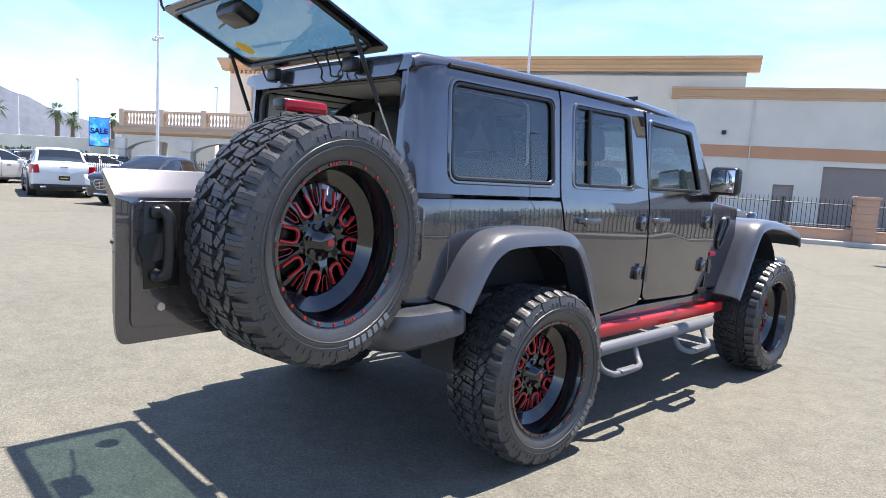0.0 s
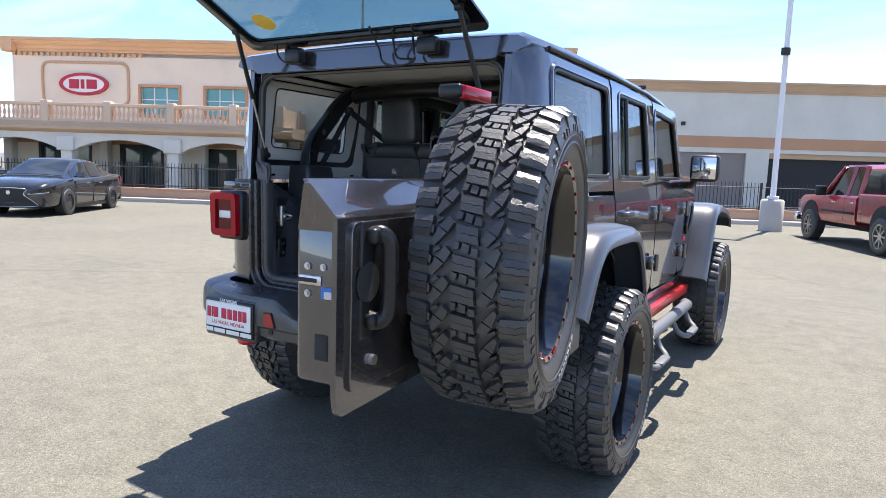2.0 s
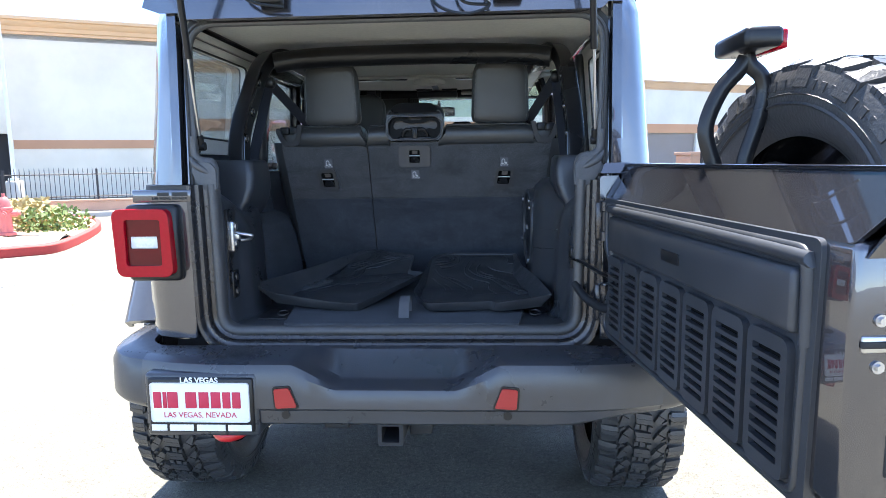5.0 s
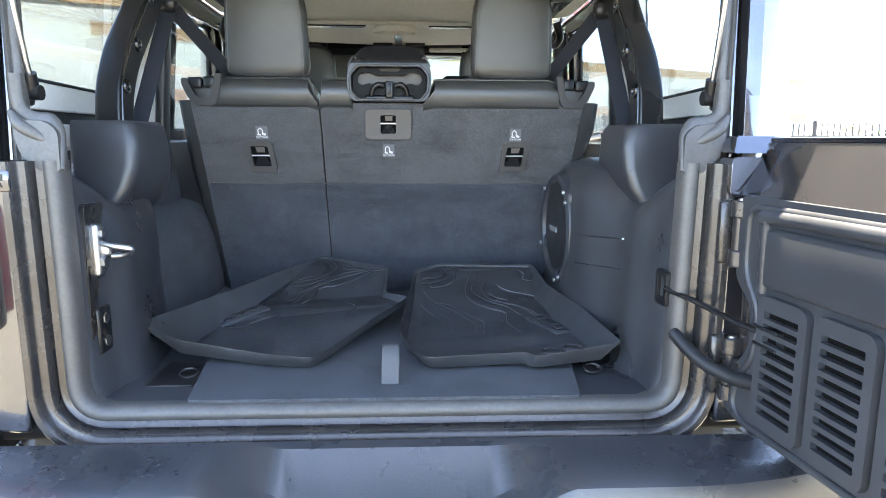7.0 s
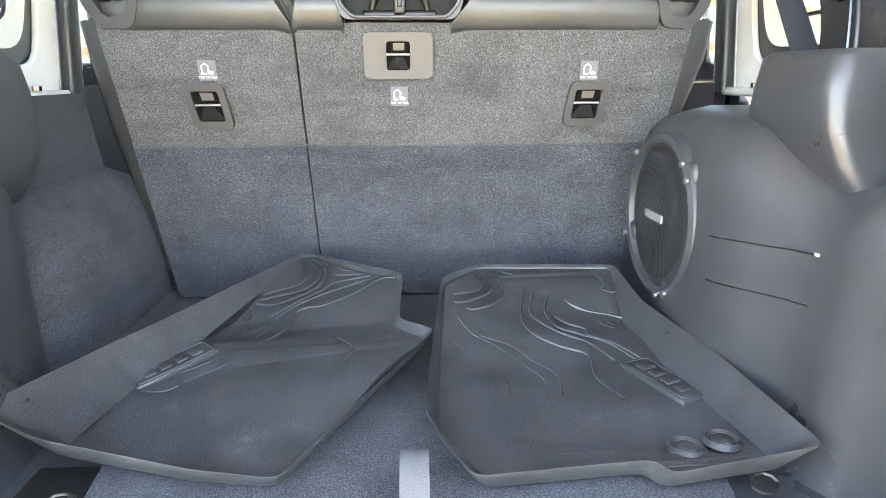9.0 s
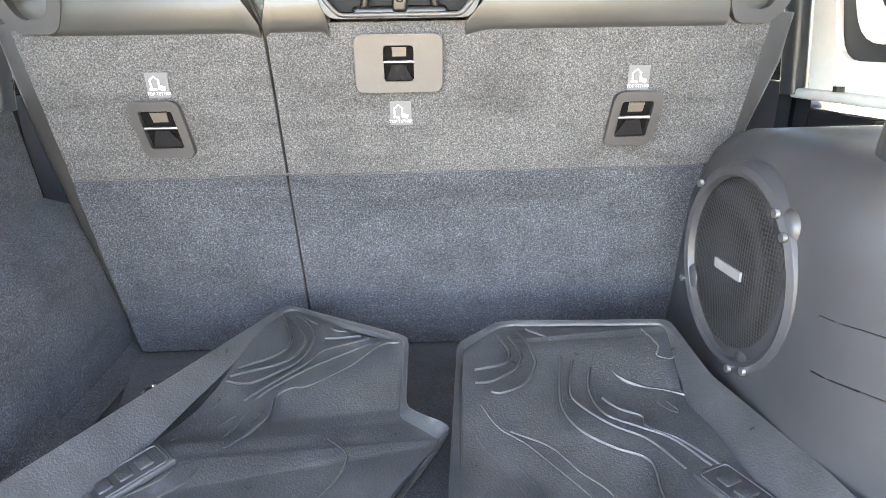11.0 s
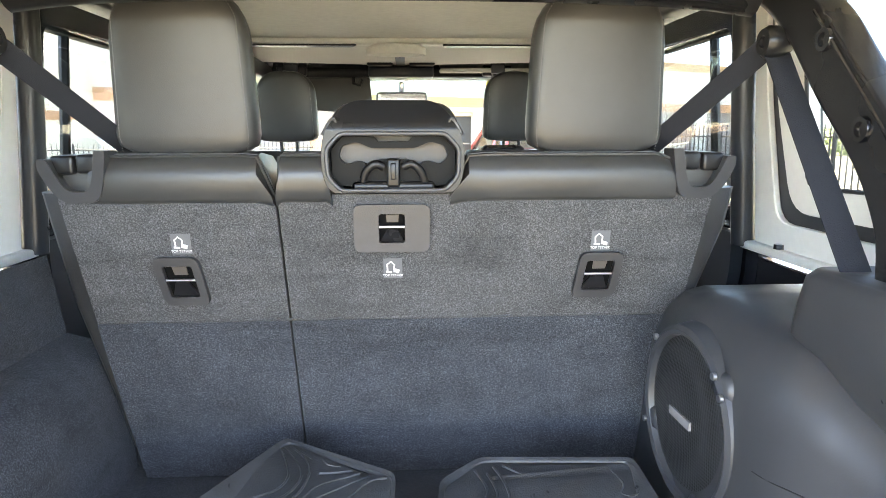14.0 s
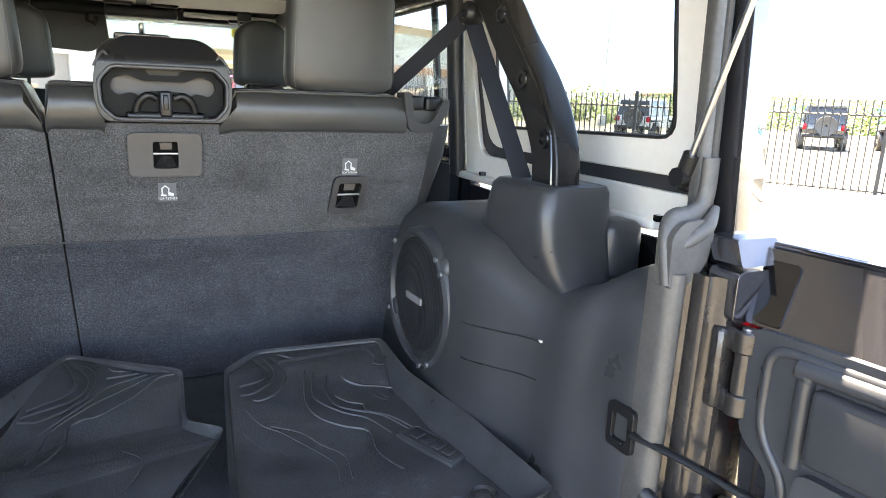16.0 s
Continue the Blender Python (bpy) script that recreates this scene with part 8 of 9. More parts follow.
for a in (40, 205, -68):
    t = radians(a)
    part("speaker_lug", lathe([(0.0001, 0.011), (0.017, 0.010), (0.023, 0.003), (0.030, -0.09)], 20, SP @ Matrix.Translation((0, 0.136 * math.cos(t), 0.136 * math.sin(t)))), TRIM, pod, smooth=60)
part("speaker_badge", box((0.012, -0.035, -0.008), (0.0165, 0.035, 0.006), 0.0, m=SP), GREY_PRINT, pod, "small pale badge bars")
for y, z in ((0.298, 1.187), (0.296, 1.115)):
    part("trim_groove", tube([(trim_x(y + 0.02 * k, z) - 0.0006, y + 0.02 * k, z - 0.0018 * k) for k in range(10)], 0.0011, 6), SMOOTH_BLACK, suv, "thin moulded groove")
    part("trim_clip", box((0.5535, y - 0.004, z - 0.002), (0.560, y + 0.004, z + 0.002), 0.0005), LETTER, suv, "small pale trim clip")

# cross bars, headliner, header, visors, mirror, front seats, dash
part("cross_bar", tube(smooth_line([(-0.575, 0.72, 1.855), (-0.45, 0.735, 1.872), (-0.2, 0.74, 1.880), (0.2, 0.74, 1.880), (0.45, 0.735, 1.872), (0.575, 0.72, 1.855)], 4), 0.042, 12), SMOOTH_BLACK, suv, "black padded cross bar")
part("roof_lining", slab([(-0.74, 0.16), (0.74, 0.16), (0.74, 1.90), (-0.74, 1.90)], (), lambda a, b, w: Vector((a, b, 1.940 + 0.010 * math.cos(a * 1.6) + w)), 0.008), ROOF_INNER, suv, "pale hardtop lining")
part("freedom_panel_lining", slab([(-0.72, 1.95), (0.72, 1.95), (0.70, 2.60), (-0.70, 2.60)], (), lambda a, b, w: Vector((a, b, 1.938 - max(0, b - 2.0) * 0.055 + w)), 0.006, cuts=()), HEADLINER, suv, "pale roof panel lining")
part("panel_joint", box((-0.70, 1.895, 1.925), (0.70, 1.955, 1.945), 0.006), ROOF_INNER, suv)
for s in (1, -1):
    # black slab drawn in place of the shadow along the joint
    part("joint_shadow_strip", slab(rounded([(s * 0.14, 1.90), (s * 0.50, 1.905), (s * 0.47, 1.945), (s * 0.16, 1.945)], 0.01), (), lambda a, b, w: Vector((a, b, 1.919 + w)), 0.008), SMOOTH_BLACK, suv, "dark strip standing in for shadow at the roof joint")
part("centre_seal", box((-0.020, 1.95, 1.908), (0.016, 2.50, 1.930), 0.004), SMOOTH_BLACK, suv, "dark roof panel seal")
part("dome_lamp", lathe([(0.0, 0.0), (0.05, 0.0), (0.06, 0.01), (0.06, 0.03)], 24, Matrix.Translation((-0.01, 1.86, 1.915)) @ Matrix.Rotation(math.pi / 2, 4, "Y") @ Matrix.Diagonal((1, 1, 1.6, 1))), ROOF_INNER, suv, "oval dome lamp")
part("front_header", box((-0.62, 2.50, 1.868), (0.62, 2.62, 1.912), 0.014), SMOOTH_BLACK, suv, "black windshield header")
for x in (-0.45, 0.40):
    latch = part("roof_latch", box((x - 0.060, 2.46, 1.872), (x + 0.060, 2.52, 1.912), 0.008), SMOOTH_BLACK, suv, "black roof panel latch")
    part("latch_lever", box((x - 0.028, 2.43, 1.880), (x + 0.028, 2.47, 1.938), 0.006), TRIM, latch)
    part("latch_loop", tube([(x - 0.022, 2.45, 1.880), (x - 0.022, 2.44, 1.862), (x + 0.022, 2.44, 1.862), (x + 0.022, 2.45, 1.880)], 0.004, 6), STEEL, latch, "steel latch loop")
part("overhead_console", box((-0.135, 2.42, 1.862), (0.135, 2.56, 1.908), 0.012), TRIM, suv, "grey overhead console")
for x in (-0.085, 0.085):
    part("header_grip", box((x - 0.052, 2.38, 1.905), (x + 0.052, 2.44, 1.930), 0.008), SMOOTH_BLACK, suv)
part("sun_visor", slab(rounded([(-0.40, 1.880), (-0.375, 1.735), (-0.20, 1.722), (-0.125, 1.765), (-0.135, 1.880)], 0.02), (), lambda a, b, w: Vector((a, 2.53 + w, b)), 0.025), LEATHER, suv, "folded-down grey sun visor", bevel=0.008)
part("visor_clip", tube([(-0.20, 2.515, 1.885), (-0.20, 2.512, 1.845), (-0.175, 2.512, 1.835), (-0.165, 2.515, 1.86)], 0.009, 6), SMOOTH_BLACK, suv)
part("sun_visor", box((0.16, 2.44, 1.885), (0.56, 2.52, 1.902), 0.006), HEADLINER, suv, "folded-up visor")
mir = part("interior_mirror", box((-0.112, 2.60, 1.750), (0.112, 2.63, 1.815), 0.014), SMOOTH_BLACK, suv, "interior mirror")
part("mirror_face", box((-0.104, 2.5975, 1.757), (0.104, 2.5995, 1.808), 0.0), CHROME, mir, "mirror glass")
part("mirror_stem", tube([(0, 2.62, 1.80), (0, 2.66, 1.855)], 0.012, 6), SMOOTH_BLACK, suv)
part("shade_band", slab([(-0.745, 0.47), (0.745, 0.47), (0.735, 0.615), (-0.735, 0.615)], (), lambda a, b, w: Vector((a, A_BASE[0] - b * 0.615 - 0.006 + w, A_BASE[1] + b * 0.79)), 0.003), SHADE_BAND, suv, "tinted windshield band").visible_shadow = False
part("windshield_sticker", disc((0.435, 2.715, 1.855), 0.052, (0, 0.79, 0.615), 0.002, 24), YELLOW_PRINT, suv, "round yellow sticker")
for s in (1, -1):
    restraint(s * 0.395 - 0.112, s * 0.395 + 0.112, 1.605, 1.850, 1.99, depth=0.09)
    rings = []
    for z, hw, y in ((1.0, 0.24, 1.86), (1.2, 0.25, 1.90), (1.4, 0.245, 1.94), (1.52, 0.215, 1.97), (1.575, 0.15, 1.99)):
        rings.append([Vector((s * 0.395 + x * hw, y + dy, z)) for x, dy in ((-1, 0.03), (-0.7, 0), (0.7, 0), (1, 0.03), (1, 0.12), (0.6, 0.14), (-0.6, 0.14), (-1, 0.12))])
    part("front_seat_back", loft(rings), LEATHER, suv, "charcoal leather front seat", smooth=60)
    part("front_seat_base", box((s * 0.395 - 0.25, 1.95, 0.90), (s * 0.395 + 0.25, 2.45, 1.08), 0.05, 3), LEATHER, suv)
part("belt_pad", box((0.160, 0.915, 1.555), (0.262, 0.985, 1.592), 0.014, 3), LEATHER, suv, "raised leather pad")
part("rear_seat_base", box((-0.60, 1.02, 0.88), (0.60, 1.50, 1.08), 0.05, 3), LEATHER, suv)
part("dashboard", box((-0.74, 2.66, 1.10), (0.74, 3.02, 1.37), 0.05, 3), SMOOTH_BLACK, suv)
part("steering_wheel", tube([Vector((-0.37 + 0.18 * math.cos(k * math.pi / 12), 2.56 + 0.05 * math.sin(k * math.pi / 12), 1.30 + 0.17 * math.sin(k * math.pi / 12))) for k in range(24)], 0.016, 8, closed=True), SMOOTH_BLACK, suv)

# ---- two rubber floor mats thrown on the cargo floor ----
def tray_height(loop):
    """A soft surface over a tray's floor, from the heights round its edge."""
    def z(x, y):
        top = low = 0.0
        for a, b, c in loop:
            w = 1.0 / ((a - x) ** 2 + (b - y) ** 2 + 0.002) ** 1.5
            top, low = top + w * c, low + w
        return top / low
    return z


def cut_corners(loop, times=2):
    """Softens the corners of a closed 3D loop."""
    P = [Vector(p) for p in loop]
    for _ in range(times):
        Q = []
        for a, b in zip(P, P[1:] + P[:1]):
            k = min(0.25, 0.010 / max((b - a).length, 0.001))
            Q += [a.lerp(b, k), b.lerp(a, k)]
        P = Q
    return P


def floor_mat(name, label, outer, inner):
    """A moulded rubber tray: a thin lip, sloping walls and a wavering floor."""
    th = thing(name, label, "floor mat", "loose mats in the cargo bay")
    zf = tray_height(inner)
    out, inn = cut_corners(outer), cut_corners(inner)
    inn = [Vector((p.x, p.y, zf(p.x, p.y) + 0.0004)) for p in inn]
    wave = lambda p: 0.004 * noise.noise((p.x * 9, p.y * 9, 3.1))
    out = [p + Vector((0, 0, wave(p))) for p in out]
    lip = [a.lerp(b, 0.0035 / max((a - b).length, 0.004)) for a, b in zip(out, inn)]
    root = [b.lerp(a, 0.10) + Vector((0, 0, 0.003)) for a, b in zip(out, inn)]
    edge = [a - Vector((0, 0, 0.004)) for a in out]
    heel = [a.lerp(b, 0.80) for a, b in zip(out, inn)]
    heel = [Vector((p.x, p.y, q.z - 0.006)) for p, q in zip(heel, inn)]
    bm = loft([heel, edge, out, lip, root, inn], cap=False)
    sheet = slab([(p.x, p.y) for p in inn], (), lambda a, b, w: Vector((a, b, zf(a, b) + 0.0022 * noise.noise((a * 14, b * 14, 0.4)) - w)), 0.006, cuts=[0.15 + 0.04 * k for k in range(20)])
    part("mat_floor", sheet, MAT_RUBBER, th, smooth=60)
    part("mat_lip", bm, MAT_RUBBER, th, smooth=55)
    return th, zf


def ridge(th, zf, pts, r=0.0022):
    part("contour_ridge", tube([Vector((p.x, p.y, zf(p.x, p.y) + 0.0010)) for p in smooth_line([(a, b, 0) for a, b in pts], 5)], r, 5), MAT_RUBBER, th, "raised contour ridge")


mat_l, zl = floor_mat("rubber_floor_mat", "black rubber floor mat with contour lines, lying askew on cargo carpet",
    [(-0.570, 0.290, 0.995), (-0.483, 0.262, 0.968), (-0.270, 0.215, 0.942), (-0.157, 0.198, 0.938), (0.052, 0.555, 0.990), (-0.013, 0.612, 0.988), (-0.007, 0.758, 1.032), (-0.225, 0.880, 1.047), (-0.425, 0.585, 1.008), (-0.490, 0.470, 0.998)],
    [(-0.470, 0.305, 0.928), (-0.440, 0.290, 0.922), (-0.265, 0.245, 0.913), (-0.170, 0.235, 0.910), (0.038, 0.552, 0.968), (-0.024, 0.603, 0.976), (-0.014, 0.752, 1.026), (-0.220, 0.872, 1.040), (-0.385, 0.575, 0.956), (-0.430, 0.470, 0.936)])
mat_r, zr = floor_mat("rubber_floor_mat", "black rubber floor mat with contour lines, lying beside the speaker",
    [(0.030, 0.310, 0.962), (0.086, 0.185, 0.942), (0.322, 0.205, 0.945), (0.333, 0.175, 0.945), (0.530, 0.185, 0.972), (0.492, 0.430, 0.996), (0.452, 0.650, 1.003), (0.437, 0.785, 1.035), (0.145, 0.800, 1.035), (0.070, 0.730, 1.028), (0.040, 0.450, 0.975)],
    [(0.050, 0.325, 0.922), (0.107, 0.215, 0.912), (0.316, 0.230, 0.916), (0.326, 0.200, 0.916), (0.488, 0.215, 0.928), (0.445, 0.420, 0.941), (0.415, 0.630, 0.960), (0.424, 0.779, 1.029), (0.151, 0.793, 1.029), (0.079, 0.725, 1.020), (0.055, 0.450, 0.940)])
for r, pts in ((24, ((-0.229, 0.849), (-0.208, 0.796), (-0.203, 0.766), (-0.224, 0.742), (-0.282, 0.733))), (24, ((-0.222, 0.850), (-0.186, 0.796), (-0.181, 0.760), (-0.213, 0.727), (-0.292, 0.722))),
               (24, ((-0.205, 0.850), (-0.168, 0.799), (-0.171, 0.754), (-0.194, 0.722), (-0.253, 0.700), (-0.296, 0.715))), (20, ((-0.190, 0.838), (-0.165, 0.818))), (24, ((-0.145, 0.818), (-0.133, 0.806), (-0.103, 0.802))),
               (24, ((-0.148, 0.782), (-0.129, 0.785), (-0.089, 0.790))), (26, ((-0.074, 0.778), (-0.144, 0.755), (-0.176, 0.721), (-0.232, 0.686), (-0.259, 0.669))), (24, ((-0.055, 0.766), (-0.141, 0.728), (-0.194, 0.698), (-0.238, 0.669), (-0.258, 0.626), (-0.289, 0.561))),
               (26, ((-0.024, 0.752), (-0.052, 0.750), (-0.094, 0.715), (-0.161, 0.679), (-0.187, 0.678), (-0.211, 0.664), (-0.216, 0.628), (-0.248, 0.586), (-0.281, 0.560), (-0.307, 0.510), (-0.360, 0.468))), (18, ((-0.266, 0.641), (-0.303, 0.609), (-0.315, 0.570), (-0.333, 0.523), (-0.380, 0.494))),
               (18, ((-0.305, 0.637), (-0.319, 0.609), (-0.348, 0.599))), (20, ((-0.301, 0.684), (-0.307, 0.666), (-0.329, 0.656))), (16, ((-0.422, 0.447), (-0.386, 0.441), (-0.366, 0.457))), (14, ((-0.120, 0.560), (-0.090, 0.520), (-0.110, 0.470), (-0.160, 0.430)))):
    ridge(mat_l, zl, pts, r * 0.0001)
for r, pts in ((24, ((0.092, 0.664), (0.139, 0.680), (0.152, 0.713), (0.136, 0.765))), (24, ((0.091, 0.638), (0.117, 0.641), (0.155, 0.669), (0.169, 0.703), (0.157, 0.755))), (24, ((0.113, 0.624), (0.127, 0.621), (0.164, 0.639), (0.188, 0.680), (0.186, 0.727), (0.171, 0.775))),
               (24, ((0.189, 0.780), (0.200, 0.770), (0.230, 0.745), (0.234, 0.710), (0.214, 0.614), (0.230, 0.567), (0.271, 0.534), (0.314, 0.508), (0.312, 0.445), (0.339, 0.387))), (22, ((0.215, 0.780), (0.253, 0.755), (0.255, 0.715), (0.234, 0.640), (0.240, 0.612), (0.282, 0.574), (0.323, 0.548), (0.356, 0.495))),
               (22, ((0.247, 0.778), (0.283, 0.745), (0.285, 0.712), (0.264, 0.646), (0.275, 0.598), (0.315, 0.575), (0.356, 0.550), (0.393, 0.500))), (22, ((0.275, 0.778), (0.295, 0.750))), (34, ((0.290, 0.778), (0.312, 0.750), (0.310, 0.705), (0.321, 0.682), (0.353, 0.668), (0.389, 0.664), (0.425, 0.652))),
               (34, ((0.425, 0.652), (0.430, 0.668), (0.437, 0.690))), (24, ((0.336, 0.775), (0.330, 0.745), (0.355, 0.720), (0.352, 0.705), (0.374, 0.693), (0.408, 0.696), (0.428, 0.692))), (22, ((0.384, 0.770), (0.392, 0.745), (0.400, 0.728), (0.393, 0.716), (0.412, 0.710), (0.425, 0.714))),
               (22, ((0.281, 0.630), (0.300, 0.611), (0.331, 0.597), (0.331, 0.573), (0.370, 0.544), (0.410, 0.495))), (15, ((0.096, 0.604), (0.118, 0.573), (0.158, 0.542), (0.210, 0.472), (0.227, 0.437), (0.223, 0.397))), (15, ((0.133, 0.567), (0.185, 0.539), (0.215, 0.497), (0.249, 0.454), (0.245, 0.395))),
               (13, ((0.085, 0.564), (0.125, 0.499), (0.143, 0.450), (0.143, 0.402))), (13, ((0.141, 0.507), (0.166, 0.457), (0.164, 0.401)))):
    ridge(mat_r, zr, pts, r * 0.0001)
ridge(mat_r, zr, [(0.366, 0.650), (0.376, 0.646), (0.386, 0.632), (0.392, 0.614), (0.386, 0.610), (0.374, 0.622), (0.367, 0.636), (0.366, 0.650)], 0.0012)
# moulded name plates, as shapes
for th, zf, c, a in ((mat_l, zl, (-0.395, 0.520), 42), (mat_r, zr, (0.418, 0.432), -66)):
    slope = math.degrees(math.atan((zf(c[0] + 0.05 * math.cos(radians(a)), c[1] + 0.05 * math.sin(radians(a))) - zf(c[0] - 0.05 * math.cos(radians(a)), c[1] - 0.05 * math.sin(radians(a)))) / 0.1))
    mm = pose(c[0], c[1], zf(*c) + 0.004, 0, 0, a) @ pose(0, 0, 0, 0, -slope, 0)
    part("name_plate", box((-0.072, -0.030, -0.008), (0.072, 0.030, 0.002), 0.003, m=mm), MAT_RUBBER, th)
    part("plate_rim", tube([mm @ Vector((x, y, 0.002)) for x, y in rounded([(-0.066, -0.024), (0.066, -0.024), (0.066, 0.024), (-0.066, 0.024)], 0.008)], 0.0016, 6, closed=True), MAT_RUBBER, th)
    for k in range(4):
        part("plate_letter", box((-0.050 + k * 0.027, -0.013, 0.0), (-0.031 + k * 0.027, 0.013, 0.005), 0.002, m=mm), MAT_RUBBER, th, "moulded bar shape")
for kn in ((0.388, 0.262), (0.440, 0.268)):
    part("mat_fastener", lathe([(0.0001, 0.006), (0.012, 0.006), (0.016, 0.002), (0.022, 0.007), (0.028, 0.0)], 20, Matrix.Translation((kn[0], kn[1], zr(*kn) + 0.002)) @ Matrix.Rotation(-math.pi / 2, 4, "Y")), MAT_RUBBER, mat_r, "round mat fastener")

# ---- parked cars ----
CAR_GLASS = mat("dark_car_glass", (0.012, 0.015, 0.017), 0.05, var=0.1, bump=0.0, rvar=0.02, coat=0.5)
BLACK_PAINT = paint_mat("black_car_paint", (0.010, 0.011, 0.014), 0.3, 0.25)
WHITE_PAINT = paint_mat("white_car_paint", (0.62, 0.63, 0.64), 0.05, 0.4)
MAROON = paint_mat("maroon_truck_paint", (0.27, 0.014, 0.024), 0.3, 0.30)
TAN_PAINT = paint_mat("pale_grey_car_paint", (0.45, 0.45, 0.44), 0.2, 0.4)


def car_wheel(parent, x, y, r, w, s, spokes=10, rim_mat=None):
    wh = new("wheel")
    wh.parent, wh.matrix_basis = parent, pose(x, y, r, 0, 0, 0 if s > 0 else 180)
    part("tyre", lathe([(r * 0.66, -w / 2), (r * 0.92, -w / 2), (r, -w * 0.38), (r, w * 0.38), (r * 0.92, w / 2), (r * 0.66, w / 2), (r * 0.64, 0)], 32, close=True), RUBBER, wh)
    bm = lathe([(r * 0.66, w * 0.46), (r * 0.60, w * 0.44), (r * 0.58, 0.0), (r * 0.66, -w * 0.4)], 32)
    for k in range(spokes):
        t = 2 * math.pi * k / spokes
        rot = Matrix.Rotation(t, 4, "X")
        loft([[rot @ Vector((w * 0.40, -0.022, r * 0.10)), rot @ Vector((w * 0.40, 0.022, r * 0.10)), rot @ Vector((w * 0.2, 0.022, r * 0.10)), rot @ Vector((w * 0.2, -0.022, r * 0.10))], [rot @ Vector((w * 0.40, -0.014, r * 0.62)), rot @ Vector((w * 0.40, 0.014, r * 0.62)), rot @ Vector((w * 0.2, 0.014, r * 0.62)), rot @ Vector((w * 0.2, -0.014, r * 0.62))]], bm=bm)
    disc((w * 0.34, 0, 0), r * 0.15, (1, 0, 0), 0.03, 16, bm)
    part("rim", bm, rim_mat or STEEL, wh)
    part("brake", disc((0, 0, 0), r * 0.5, (1, 0, 0), 0.02, 24), UNDER, wh)
    return wh


def patch(rows, lift):
    """A curved sheet through rows of points, with a little thickness outwards."""
    return loft([[p for p in r] + [p + lift for p in reversed(r)] for r in rows])


def sedan(m, label, paint, L=4.95, W=1.86, H=1.45, grille="mesh", rims=None, wb=2.87):
    """A saloon lengthwise on y, its nose towards +y."""
    c = thing("parked_sedan", label, "car", "cars parked in the lot", at=m)
    hw, h = W / 2, L / 2
    boxy = grille == "rear"
    deck = 1.10 if boxy else 1.04

    def ring(y, z0, zs, k, crown):
        w = hw * k
        half = [(0.88, z0), (0.965, z0 + 0.05), (0.985, z0 + 0.16), (0.992, z0 + 0.34), (1.0, zs - 0.22), (0.985, zs - 0.13), (0.955, zs - 0.055), (0.90, zs - 0.012), (0.80, zs + crown * 0.45), (0.45, zs + crown * 0.85)]
        return [Vector((-a * w, y, z)) for a, z in half] + [Vector((0, y, zs + crown))] + [Vector((a * w, y, z)) for a, z in reversed(half)]

    nose = 0.86 if grille == "bars" else 0.80
    secs = [(-h, 0.42, deck - 0.20, 0.86, 0.0), (-h + 0.02, 0.34, deck - 0.10, 0.90, 0.01), (-h + 0.07, 0.28, deck - 0.01, 0.935, 0.02), (-h + 0.25, 0.24, deck, 0.965, 0.02), (-h + 0.7, 0.21, deck - 0.01, 0.99, 0.02), (-0.7, 0.20, 0.99, 1.0, 0.02), (0.5, 0.20, 0.97, 1.0, 0.02), (1.15, 0.20, 0.96, 0.998, 0.035),
            (h - 0.80, 0.21, 0.925, 0.985, 0.055), (h - 0.40, 0.21, nose + 0.075, 0.955, 0.05), (h - 0.20, 0.21, nose + 0.03, 0.91, 0.035), (h - 0.08, 0.22, nose - 0.02, 0.84, 0.02), (h - 0.02, 0.25, nose - 0.07, 0.76, 0.01), (h + 0.015, 0.30, nose - 0.13, 0.66, 0.0)]
    body = part("body", loft([ring(*q) for q in secs]), paint, c, smooth=70)
    mod = body.modifiers.new("soft", "SUBSURF")
    mod.levels = mod.render_levels = 1
    # cabin: one curved shell, its panes laid on
    back = -1.72 if boxy else -1.85
    line = smooth_line([(back, deck + 0.01, 0.80), (back + 0.35, deck + 0.155, 0.735), (-1.02, H - 0.085, 0.685), (-0.55, H - 0.020, 0.672), (-0.05, H, 0.672), (0.30, H - 0.028, 0.675), (0.62, H - 0.155, 0.70), (1.0, H - 0.335, 0.765), (1.33, 0.985, 0.84)], 4)
    shell, side, top = [], {1: [], -1: []}, []
    for y, z, t in line:
        belt = min(0.975, z - 0.004)
        bw = hw * min(0.90, t + 0.26 * max(0.02, z - belt) / 0.45 + 0.01)
        tw = hw * t
        arc = [(v, z + 0.035 * (1 - v * v)) for v in (-1, -0.92, -0.75, -0.5, -0.25, 0, 0.25, 0.5, 0.75, 0.92, 1)]
        shell.append([Vector((-bw, y, belt - 0.03))] + [Vector((tw * v, y, zz - (0.03 if abs(v) == 1 else 0))) for v, zz in arc] + [Vector((bw, y, belt - 0.03))])
        top.append((y, [Vector((tw * v * 0.90 / 0.92, y, zz - 0.002)) for v, zz in arc[1:-1]]))
        for sd in (1, -1):
            lo, hi = Vector((sd * bw, y, belt - 0.03)), Vector((sd * tw, y, z - 0.03))
            side[sd].append((y, [lo.lerp(hi, f) for f in (0.10, 0.35, 0.65, 0.90)]))
    part("cabin", loft(shell), paint, c, smooth=60)
    part("windscreen", patch([r for y, r in top if 0.36 < y < 1.30], Vector((0, 0.006, 0.008))), CAR_GLASS, c, "dark windscreen", smooth=60)
    part("rear_window", patch([r for y, r in top if back + 0.06 < y < -1.0], Vector((0, -0.006, 0.008))), CAR_GLASS, c, "dark rear window", smooth=60)
